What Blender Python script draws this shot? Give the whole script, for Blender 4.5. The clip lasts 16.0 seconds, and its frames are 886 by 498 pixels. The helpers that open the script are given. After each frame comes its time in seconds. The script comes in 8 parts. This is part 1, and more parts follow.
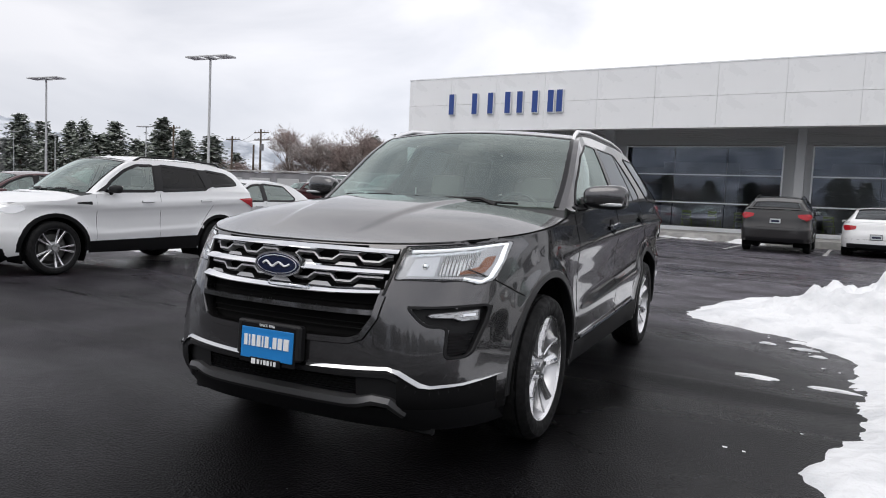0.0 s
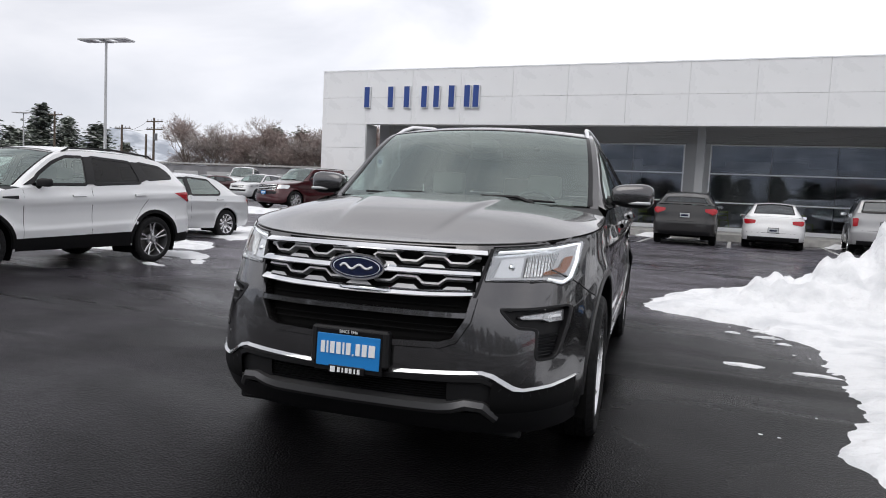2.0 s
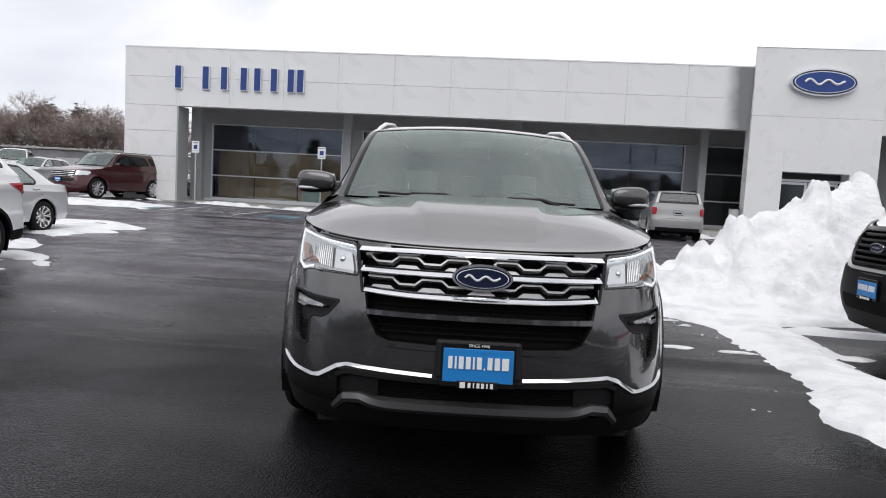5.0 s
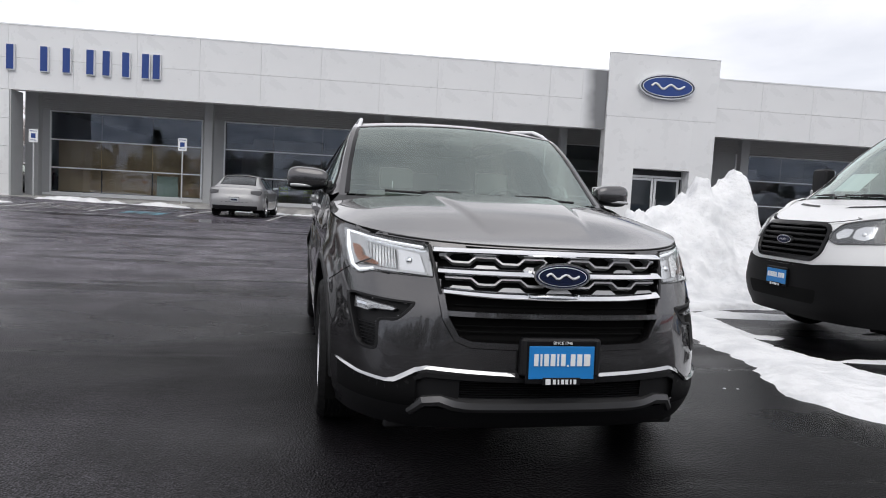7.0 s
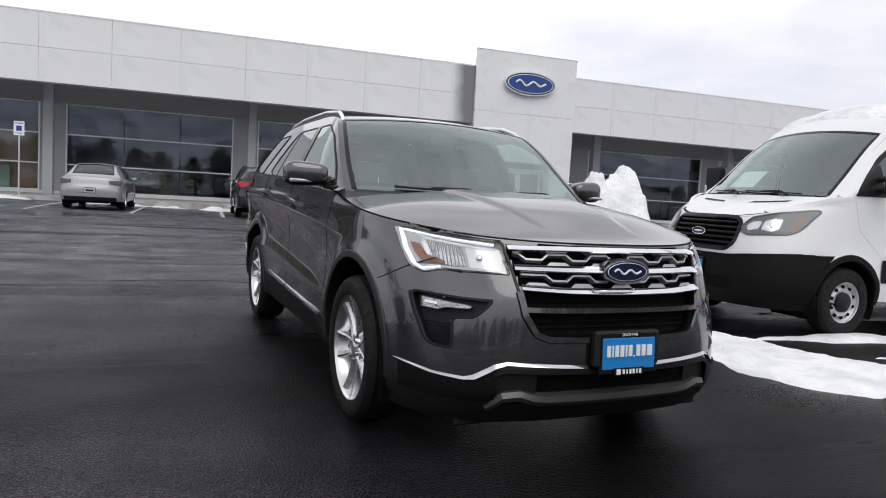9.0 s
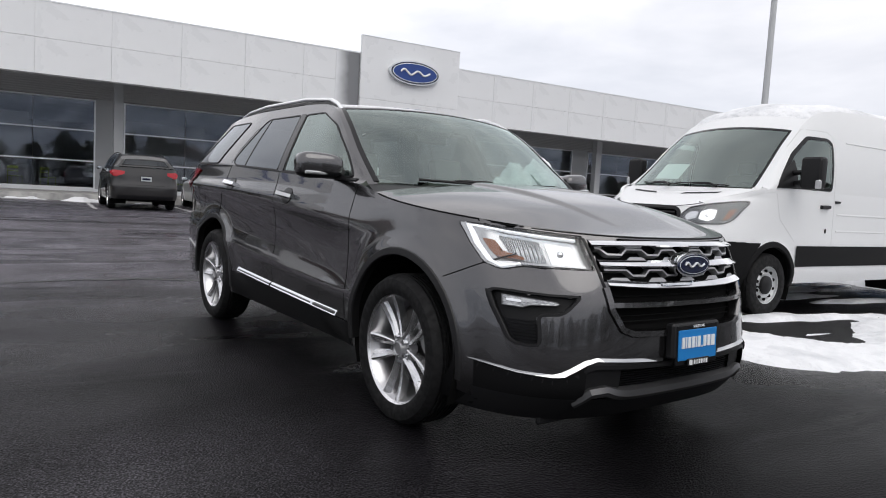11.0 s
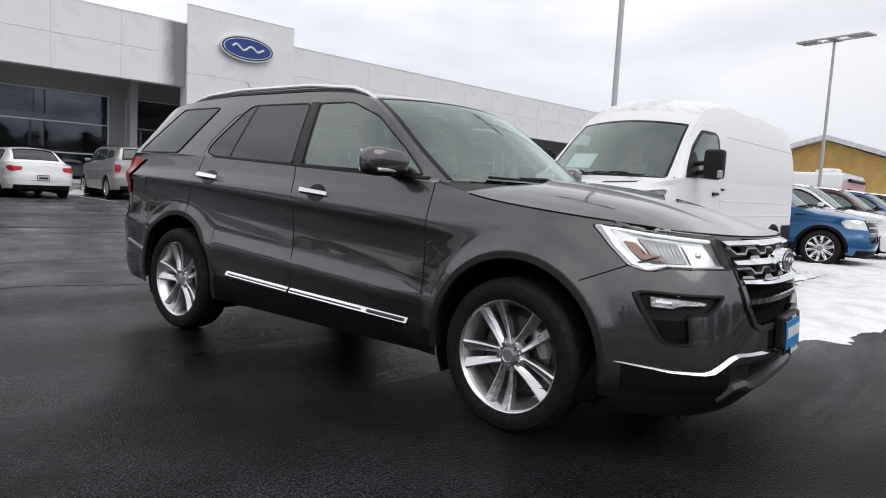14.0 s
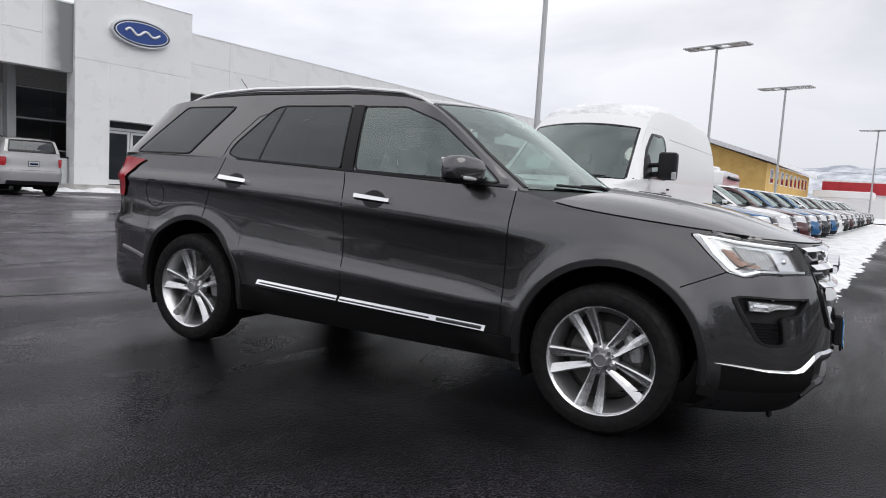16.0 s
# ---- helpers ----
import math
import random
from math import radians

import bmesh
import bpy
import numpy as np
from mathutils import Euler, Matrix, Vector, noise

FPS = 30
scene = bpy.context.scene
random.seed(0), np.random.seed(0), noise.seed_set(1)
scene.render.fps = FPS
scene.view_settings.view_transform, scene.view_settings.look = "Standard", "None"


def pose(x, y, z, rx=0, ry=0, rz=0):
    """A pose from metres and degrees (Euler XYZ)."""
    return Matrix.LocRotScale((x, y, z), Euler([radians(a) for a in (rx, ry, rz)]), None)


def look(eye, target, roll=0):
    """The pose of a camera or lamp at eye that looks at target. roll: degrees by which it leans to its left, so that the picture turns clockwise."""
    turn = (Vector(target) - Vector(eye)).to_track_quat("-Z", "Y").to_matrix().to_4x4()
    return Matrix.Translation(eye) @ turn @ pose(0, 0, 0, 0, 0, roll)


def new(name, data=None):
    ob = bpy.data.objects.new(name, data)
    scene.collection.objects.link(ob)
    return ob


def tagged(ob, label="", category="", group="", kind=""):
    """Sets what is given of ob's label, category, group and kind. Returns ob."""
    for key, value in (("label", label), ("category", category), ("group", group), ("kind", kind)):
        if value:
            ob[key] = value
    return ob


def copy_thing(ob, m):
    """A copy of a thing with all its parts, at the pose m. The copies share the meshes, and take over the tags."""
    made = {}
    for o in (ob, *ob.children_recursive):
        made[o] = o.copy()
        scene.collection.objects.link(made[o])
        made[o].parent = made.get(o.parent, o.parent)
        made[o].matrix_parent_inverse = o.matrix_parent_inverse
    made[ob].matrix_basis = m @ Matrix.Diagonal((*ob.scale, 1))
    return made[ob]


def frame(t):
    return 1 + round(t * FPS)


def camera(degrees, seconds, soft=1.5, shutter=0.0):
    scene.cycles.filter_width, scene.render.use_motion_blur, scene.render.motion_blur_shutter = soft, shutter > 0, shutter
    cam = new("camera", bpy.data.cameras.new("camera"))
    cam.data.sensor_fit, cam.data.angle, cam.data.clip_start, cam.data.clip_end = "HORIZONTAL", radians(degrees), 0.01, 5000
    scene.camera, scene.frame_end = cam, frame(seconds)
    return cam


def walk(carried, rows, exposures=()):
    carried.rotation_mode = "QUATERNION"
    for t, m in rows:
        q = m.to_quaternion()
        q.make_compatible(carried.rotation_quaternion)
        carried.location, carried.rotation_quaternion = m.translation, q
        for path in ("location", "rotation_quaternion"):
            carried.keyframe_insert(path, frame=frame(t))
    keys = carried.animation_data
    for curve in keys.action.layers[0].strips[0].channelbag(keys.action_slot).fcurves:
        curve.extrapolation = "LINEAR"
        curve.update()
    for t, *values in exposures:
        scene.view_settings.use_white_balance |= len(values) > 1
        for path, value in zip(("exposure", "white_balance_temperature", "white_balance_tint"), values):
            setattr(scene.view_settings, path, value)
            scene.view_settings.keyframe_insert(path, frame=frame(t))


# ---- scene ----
cam = camera(66.1, 16.0, soft=1.0)
PATH = [
    (0, (0.077, -0.312, 1.226), (-0.962, 1.391, 1.081), 2.7),
    (0.5, (-0.099, -0.372, 1.223), (-1.09, 1.358, 1.074), 2.7),
    (1, (-0.276, -0.461, 1.224), (-1.208, 1.303, 1.076), 2.7),
    (1.5, (-0.471, -0.541, 1.224), (-1.312, 1.267, 1.076), 2.8),
    (2, (-0.676, -0.631, 1.215), (-1.453, 1.206, 1.065), 2.9),
    (2.5, (-0.882, -0.705, 1.221), (-1.585, 1.161, 1.071), 2.9),
    (3, (-1.091, -0.783, 1.228), (-1.706, 1.114, 1.076), 2.9),
    (3.5, (-1.317, -0.851, 1.226), (-1.84, 1.074, 1.073), 3.0),
    (4, (-1.547, -0.905, 1.239), (-1.957, 1.046, 1.087), 3.0),
    (6.5, (-2.759, -0.925, 1.233), (-2.652, 1.067, 1.078), 3.2),
    (7, (-2.995, -0.909, 1.214), (-2.764, 1.072, 1.062), 3.1),
    (7.5, (-3.237, -0.863, 1.21), (-2.892, 1.101, 1.054), 3.3),
    (8, (-3.477, -0.818, 1.211), (-3.011, 1.121, 1.054), 3.3),
    (8.5, (-3.715, -0.754, 1.195), (-3.157, 1.161, 1.039), 3.3),
    (9, (-3.944, -0.706, 1.195), (-3.286, 1.177, 1.04), 3.3),
    (11.5, (-4.937, -0.056, 1.157), (-3.84, 1.609, 0.988), 3.2),
    (12, (-5.123, 0.095, 1.149), (-3.942, 1.7, 0.976), 3.1),
    (12.5, (-5.291, 0.265, 1.155), (-4.03, 1.807, 0.976), 3.2),
    (13, (-5.46, 0.456, 1.172), (-4.128, 1.936, 0.986), 3.2),
    (13.5, (-5.633, 0.645, 1.166), (-4.254, 2.081, 0.977), 3.2),
    (14, (-5.8, 0.821, 1.183), (-4.356, 2.191, 0.994), 3.2),
    (14.5, (-5.968, 1.0, 1.182), (-4.46, 2.3, 0.994), 3.3),
    (15, (-6.128, 1.203, 1.19), (-4.569, 2.441, 1.001), 3.4),
    (15.5, (-6.284, 1.414, 1.204), (-4.672, 2.583, 1.015), 3.4),
    (16, (-6.445, 1.621, 1.202), (-4.794, 2.734, 1.013), 3.5),
]

walk(cam, [(t, look(eye, target, roll)) for t, eye, target, roll in PATH])

# world: a bright, broken overcast over a pale winter sky, one very soft sun
scene.view_settings.exposure = 0.0
world = bpy.data.worlds.new("overcast")
scene.world = world
world.use_nodes = True
wn, wl = world.node_tree.nodes, world.node_tree.links
wn.clear()
w_out = wn.new("ShaderNodeOutputWorld")
w_bg = wn.new("ShaderNodeBackground")
w_sky = wn.new("ShaderNodeTexSky")
w_sky.sky_type = "NISHITA"
w_sky.sun_disc = False
w_sky.sun_elevation, w_sky.sun_rotation = radians(54), radians(185)
w_scale = wn.new("ShaderNodeVectorMath")
w_scale.operation = "SCALE"
w_scale.inputs["Scale"].default_value = 0.10
wl.new(w_sky.outputs[0], w_scale.inputs[0])
w_co = wn.new("ShaderNodeTexCoord")
w_map = wn.new("ShaderNodeMapping")
w_map.inputs["Scale"].default_value = (1.0, 1.0, 3.2)
wl.new(w_co.outputs["Generated"], w_map.inputs[0])
w_n = wn.new("ShaderNodeTexNoise")
w_n.inputs["Scale"].default_value, w_n.inputs["Detail"].default_value = 2.1, 6.0
w_n.inputs["Distortion"].default_value = 0.35
wl.new(w_map.outputs[0], w_n.inputs["Vector"])
w_ramp = wn.new("ShaderNodeValToRGB")
w_ramp.color_ramp.elements[0].position, w_ramp.color_ramp.elements[0].color = 0.30, (0.59, 0.60, 0.65, 1)
w_ramp.color_ramp.elements[1].position, w_ramp.color_ramp.elements[1].color = 0.60, (0.945, 0.932, 0.96, 1)
wl.new(w_n.outputs[0], w_ramp.inputs[0])
w_mix = wn.new("ShaderNodeMix")
w_mix.data_type = "RGBA"
w_mix.inputs["Factor"].default_value = 0.93
wl.new(w_scale.outputs[0], w_mix.inputs["A"])
# heavier, bluer cloud near the horizon, thin bright cloud overhead
w_sep = wn.new("ShaderNodeSeparateXYZ")
wl.new(w_co.outputs["Generated"], w_sep.inputs[0])
w_low = wn.new("ShaderNodeMapRange")
w_low.inputs["From Min"].default_value, w_low.inputs["From Max"].default_value = 0.03, 0.30
w_low.inputs["To Min"].default_value, w_low.inputs["To Max"].default_value = 0.62, 0.0
wl.new(w_sep.outputs[2], w_low.inputs[0])
w_dirn = wn.new("ShaderNodeMapRange")   # brighter towards the north, where the cloud is thin
w_dirn.inputs["From Min"].default_value, w_dirn.inputs["From Max"].default_value = 0.80, 0.97
w_dirn.inputs["To Min"].default_value, w_dirn.inputs["To Max"].default_value = 1.0, 0.25
wl.new(w_sep.outputs[1], w_dirn.inputs[0])
w_mul = wn.new("ShaderNodeMath")
w_mul.operation = "MULTIPLY"
wl.new(w_low.outputs[0], w_mul.inputs[0])
wl.new(w_dirn.outputs[0], w_mul.inputs[1])
w_cloud = wn.new("ShaderNodeMix")
w_cloud.data_type = "RGBA"
wl.new(w_mul.outputs[0], w_cloud.inputs["Factor"])
wl.new(w_ramp.outputs[0], w_cloud.inputs["A"])
w_cloud.inputs["B"].default_value = (0.515, 0.54, 0.615, 1)
wl.new(w_cloud.outputs["Result"], w_mix.inputs["B"])
# thin bright cloud to the north, heavier to the east, west and south
w_dot = wn.new("ShaderNodeVectorMath")
w_dot.operation = "DOT_PRODUCT"
wl.new(w_co.outputs["Generated"], w_dot.inputs[0])
w_dot.inputs[1].default_value = (0.14, 0.99, 0.0)
w_north = wn.new("ShaderNodeMapRange")
w_north.inputs["From Min"].default_value, w_north.inputs["From Max"].default_value = 0.3, 1.0
w_north.inputs["To Min"].default_value, w_north.inputs["To Max"].default_value = 0.91, 1.18
wl.new(w_dot.outputs["Value"], w_north.inputs[0])
w_gain = wn.new("ShaderNodeVectorMath")
w_gain.operation = "SCALE"
wl.new(w_mix.outputs["Result"], w_gain.inputs[0])
wl.new(w_north.outputs[0], w_gain.inputs["Scale"])
wl.new(w_gain.outputs[0], w_bg.inputs[0])
w_bg.inputs[1].default_value = 1.25
wl.new(w_bg.outputs[0], w_out.inputs[0])
sun = new("sun", bpy.data.lights.new("sun", "SUN"))
sun.data.energy, sun.data.angle, sun.data.color = 1.35, radians(60), (1.0, 0.97, 0.93)
sun.matrix_world = look((-1.5, -18, 25), (0, 0, 0))

# ---- materials ----
def mat(name, colour, rough=0.5, metal=0.0, coat=0.0, spec=0.5):
    m = bpy.data.materials.new(name)
    m.use_nodes = True
    b = m.node_tree.nodes["Principled BSDF"]
    b.inputs["Base Color"].default_value = (*colour, 1)
    b.inputs["Roughness"].default_value, b.inputs["Metallic"].default_value = rough, metal
    b.inputs["Coat Weight"].default_value, b.inputs["Coat Roughness"].default_value = coat, 0.03
    b.inputs["Specular IOR Level"].default_value = spec
    return m


def nodes_of(m):
    return m.node_tree.nodes, m.node_tree.links, m.node_tree.nodes["Principled BSDF"]


def grain(m, a, b, scale, detail=5.0, lo=0.35, hi=0.65, world=False, dist=0.0):
    """Base colour runs between a and b by a noise of that scale."""
    n, l, p = nodes_of(m)
    co = n.new("ShaderNodeTexCoord") if not world else n.new("ShaderNodeNewGeometry")
    t = n.new("ShaderNodeTexNoise")
    t.inputs["Scale"].default_value, t.inputs["Detail"].default_value, t.inputs["Distortion"].default_value = scale, detail, dist
    l.new(co.outputs["Position" if world else "Object"], t.inputs["Vector"])
    r = n.new("ShaderNodeValToRGB")
    r.color_ramp.elements[0].position, r.color_ramp.elements[0].color = lo, (*a, 1)
    r.color_ramp.elements[1].position, r.color_ramp.elements[1].color = hi, (*b, 1)
    l.new(t.outputs[0], r.inputs[0])
    l.new(r.outputs[0], p.inputs["Base Color"])
    return m


def wear(m, lo, hi, scale, a=0.4, b=0.6, world=False):
    """Roughness runs from lo to hi by a noise."""
    n, l, p = nodes_of(m)
    co = n.new("ShaderNodeTexCoord") if not world else n.new("ShaderNodeNewGeometry")
    t = n.new("ShaderNodeTexNoise")
    t.inputs["Scale"].default_value, t.inputs["Detail"].default_value = scale, 6.0
    l.new(co.outputs["Position" if world else "Object"], t.inputs["Vector"])
    r = n.new("ShaderNodeMapRange")
    r.inputs["From Min"].default_value, r.inputs["From Max"].default_value = a, b
    r.inputs["To Min"].default_value, r.inputs["To Max"].default_value = lo, hi
    l.new(t.outputs[0], r.inputs[0])
    l.new(r.outputs[0], p.inputs["Roughness"])
    return m


def bumpy(m, scale, height, detail=4.0, world=False):
    n, l, p = nodes_of(m)
    co = n.new("ShaderNodeTexCoord") if not world else n.new("ShaderNodeNewGeometry")
    t = n.new("ShaderNodeTexNoise")
    t.inputs["Scale"].default_value, t.inputs["Detail"].default_value = scale, detail
    l.new(co.outputs["Position" if world else "Object"], t.inputs["Vector"])
    b = n.new("ShaderNodeBump")
    b.inputs["Strength"].default_value, b.inputs["Distance"].default_value = 1.0, height
    l.new(t.outputs[0], b.inputs["Height"])
    l.new(b.outputs[0], p.inputs["Normal"])
    return m


def paint(name, colour, metal=0.6, rough=0.3, edge=1.0, coat=1.0):
    m = mat(name, colour, rough, metal, coat=1.0)
    d = tuple(c * 0.86 for c in colour)
    grain(m, d, colour, 420.0, 2.0)
    nodes_of(m)[2].inputs["Specular Tint"].default_value = (edge, edge, edge, 1)
    nodes_of(m)[2].inputs["Coat Weight"].default_value = coat
    return m


def glass(name, tint, rough=0.0, ior=1.75, skin_tint=(0.9, 0.9, 0.9)):
    """A thin pane: mostly clear, tinted, with a mirror-like skin."""
    m = bpy.data.materials.new(name)
    m.use_nodes = True
    n, l = m.node_tree.nodes, m.node_tree.links
    n.clear()
    out, mix = n.new("ShaderNodeOutputMaterial"), n.new("ShaderNodeMixShader")
    tr, gl, lw = n.new("ShaderNodeBsdfTransparent"), n.new("ShaderNodeBsdfGlossy"), n.new("ShaderNodeLayerWeight")
    pw, fr = n.new("ShaderNodeMath"), n.new("ShaderNodeMapRange")
    pw.operation = "POWER"
    pw.inputs[1].default_value = 4.5
    lw.inputs["Blend"].default_value = 0.5
    l.new(lw.outputs["Facing"], pw.inputs[0])
    l.new(pw.outputs[0], fr.inputs[0])
    tr.inputs[0].default_value = (*tint, 1)
    gl.inputs[0].default_value = (*skin_tint, 1)
    gl.inputs["Roughness"].default_value = rough
    fr.inputs["To Min"].default_value = ((ior - 1) / (ior + 1)) ** 2
    l.new(fr.outputs[0], mix.inputs[0])
    l.new(tr.outputs[0], mix.inputs[1])
    l.new(gl.outputs[0], mix.inputs[2])
    l.new(mix.outputs[0], out.inputs[0])
    return m


def glow(name, colour, strength):
    m = mat(name, colour, 0.4)
    p = nodes_of(m)[2]
    p.inputs["Emission Color"].default_value = (*colour, 1)
    p.inputs["Emission Strength"].default_value = strength
    return m


M = {}
M["grey_paint"] = paint("grey_paint", (0.102, 0.100, 0.103), 0.95, 0.22, 0.6, 1.0)
nodes_of(M["grey_paint"])[2].inputs["Coat IOR"].default_value = 1.65
M["white_paint"] = paint("white_paint", (0.83, 0.84, 0.85), 0.0, 0.35)
M["red_paint"] = paint("red_paint", (0.055, 0.002, 0.005), 0.2, 0.3)
M["blue_paint"] = paint("blue_paint", (0.012, 0.105, 0.27), 0.4, 0.3)
M["silver_paint"] = paint("silver_paint", (0.68, 0.69, 0.70), 0.4, 0.35)
M["brown_paint"] = paint("brown_paint", (0.024, 0.023, 0.023), 0.5, 0.34)
M["pewter_paint"] = paint("pewter_paint", (0.42, 0.42, 0.425), 0.5, 0.35)
M["van_paint"] = paint("van_paint", (0.80, 0.81, 0.82), 0.0, 0.45, 1.0, 0.25)
M["black_paint"] = paint("black_paint", (0.012, 0.013, 0.015), 0.2, 0.25)
M["arch"] = bumpy(mat("arch_plastic", (0.005, 0.005, 0.0055), 0.6, spec=0.15), 300, 0.0005)
M["arch_grey"] = bumpy(mat("arch_grey_plastic", (0.016, 0.016, 0.017), 0.45, spec=0.35), 300, 0.0004)
M["plastic"] = bumpy(mat("black_plastic", (0.009, 0.009, 0.010), 0.5, spec=0.3), 300, 0.0004)
M["gloss_black"] = mat("gloss_black", (0.008, 0.008, 0.009), 0.12, 0, 0.6)
nodes_of(M["gloss_black"])[2].inputs["Specular IOR Level"].default_value = 0.28
nodes_of(M["gloss_black"])[2].inputs["Coat Weight"].default_value = 0.0
M["liner"] = mat("black_liner", (0.006, 0.006, 0.006), 0.9, spec=0.1)
M["chrome"] = mat("chrome", (0.86, 0.87, 0.88), 0.06, 1.0)
M["chrome_dim"] = mat("bumper_chrome", (0.60, 0.61, 0.62), 0.10, 1.0)
M["rail"] = mat("silver_rail", (0.84, 0.845, 0.85), 0.3, 0.8)
M["satin"] = mat("satin_silver", (0.40, 0.40, 0.41), 0.34, 0.7)
M["skid"] = mat("skid_grey", (0.085, 0.085, 0.088), 0.4, 0.7)
M["alloy"] = mat("alloy", (0.78, 0.78, 0.79), 0.2, 0.9)
M["barrel"] = mat("wheel_barrel", (0.66, 0.66, 0.67), 0.3, 0.95)
M["polished"] = mat("polished_alloy", (0.80, 0.80, 0.81), 0.24, 0.92)
M["caliper"] = mat("brake_caliper", (0.42, 0.42, 0.42), 0.45, 0.5)
M["steel"] = mat("painted_steel_wheel", (0.55, 0.56, 0.57), 0.4, 0.3)
M["rubber"] = bumpy(wear(mat("tyre_rubber", (0.008, 0.008, 0.0085), 0.75, spec=0.25), 0.6, 0.85, 30), 180, 0.0008)
M["disc"] = mat("brake_disc", (0.10, 0.098, 0.095), 0.4, 0.8)
M["shield"] = glass("windscreen_glass", (0.62, 0.74, 0.70), ior=2.65, skin_tint=(0.86, 0.97, 0.93))
M["pane"] = glass("door_glass", (0.50, 0.61, 0.57), ior=2.55, skin_tint=(0.86, 0.97, 0.93))
M["privacy"] = glass("privacy_glass", (0.07, 0.075, 0.08), ior=1.85, skin_tint=(0.86, 0.9, 0.94))
M["privacy_dark"] = glass("dark_privacy_glass", (0.05, 0.052, 0.058), ior=1.42)
M["lens"] = glass("lamp_lens", (0.95, 0.96, 0.97), ior=1.55)
M["lamp_in"] = mat("lamp_reflector", (0.76, 0.77, 0.78), 0.15, 0.65)
M["lamp_flute"] = mat("fluted_reflector", (0.70, 0.71, 0.72), 0.15, 0.75)
n_, l_, p_ = nodes_of(M["lamp_flute"])
tc, wv, bp = n_.new("ShaderNodeTexCoord"), n_.new("ShaderNodeTexWave"), n_.new("ShaderNodeBump")
wv.inputs["Scale"].default_value = 26.0
bp.inputs["Distance"].default_value = 0.012
l_.new(tc.outputs["Object"], wv.inputs["Vector"])
l_.new(wv.outputs["Fac"], bp.inputs["Height"])
l_.new(bp.outputs[0], p_.inputs["Normal"])
M["fog_clear"] = bumpy(mat("fog_lamp_clear", (0.50, 0.51, 0.52), 0.12, 0.8), 55, 0.006)
M["lamp_grey"] = mat("lamp_grey", (0.10, 0.105, 0.11), 0.35, 0.3)
M["lamp_bowl"] = mat("lamp_bowl", (0.50, 0.505, 0.51), 0.2, 0.7)
M["lamp_dark"] = mat("lamp_bezel", (0.09, 0.09, 0.095), 0.3, 0.3)
M["amber"] = mat("amber_reflector", (0.26, 0.105, 0.055), 0.25, 0, 0.5)
M["red_lens"] = mat("red_lens", (0.40, 0.010, 0.018), 0.15, 0, 0.3)
M["drl"] = glow("daylight_strip", (0.95, 0.97, 1.0), 0.55)
M["seat"] = bumpy(mat("seat_fabric", (0.20, 0.19, 0.175), 0.85), 500, 0.0006)
M["trim_in"] = mat("dashboard", (0.06, 0.06, 0.06), 0.7)
M["paper"] = mat("paper_sheet", (0.82, 0.83, 0.84), 0.7)
M["badge_blue"] = mat("badge_blue", (0.006, 0.013, 0.05), 0.2, 0.2, 0.8)
M["plate_blue"] = mat("plate_blue", (0.012, 0.20, 0.55), 0.4)
M["plate_white"] = mat("plate_white", (0.8, 0.81, 0.82), 0.4)
M["plate_grey"] = mat("plate_grey", (0.45, 0.47, 0.48), 0.45)

# wet asphalt: fine stones, broad damp patches with a film of water
m = mat("wet_asphalt", (0.03, 0.03, 0.032), 0.5)
grain(m, (0.0014, 0.0013, 0.0016), (0.029, 0.0272, 0.0315), 120.0, 4.0, 0.49, 0.65, world=True)
n_, l_, p_ = nodes_of(m)
geo = n_.new("ShaderNodeNewGeometry")
fine = n_.new("ShaderNodeTexNoise")
fine.inputs["Scale"].default_value, fine.inputs["Detail"].default_value = 130.0, 5.0
vor = n_.new("ShaderNodeTexVoronoi")
vor.inputs["Scale"].default_value = 88.0
patch_n = n_.new("ShaderNodeTexNoise")
patch_n.inputs["Scale"].default_value, patch_n.inputs["Detail"].default_value, patch_n.inputs["Distortion"].default_value = 0.33, 7.0, 0.5
stretch = n_.new("ShaderNodeMapping")
stretch.inputs["Scale"].default_value = (0.6, 1.5, 1.0)
for a_, b_ in ((geo.outputs["Position"], fine.inputs["Vector"]), (geo.outputs["Position"], vor.inputs["Vector"]), (geo.outputs["Position"], stretch.inputs[0]), (stretch.outputs[0], patch_n.inputs["Vector"])):
    l_.new(a_, b_)
wetr = n_.new("ShaderNodeMapRange")
wetr.inputs["From Min"].default_value, wetr.inputs["From Max"].default_value = 0.40, 0.66
wetr.inputs["To Min"].default_value, wetr.inputs["To Max"].default_value = 0.46, 0.14
l_.new(patch_n.outputs[0], wetr.inputs[0])
l_.new(wetr.outputs[0], p_.inputs["Roughness"])
bh = n_.new("ShaderNodeMapRange")
bh.inputs["From Min"].default_value, bh.inputs["From Max"].default_value = 0.42, 0.66
bh.inputs["To Min"].default_value, bh.inputs["To Max"].default_value = 1.0, 0.12
l_.new(patch_n.outputs[0], bh.inputs[0])
bp = n_.new("ShaderNodeBump")
bp.inputs["Distance"].default_value = 0.0035
l_.new(vor.outputs["Distance"], bp.inputs["Height"])
l_.new(bh.outputs[0], bp.inputs["Strength"])
l_.new(bp.outputs[0], p_.inputs["Normal"])
p_.inputs["Specular IOR Level"].default_value = 0.075
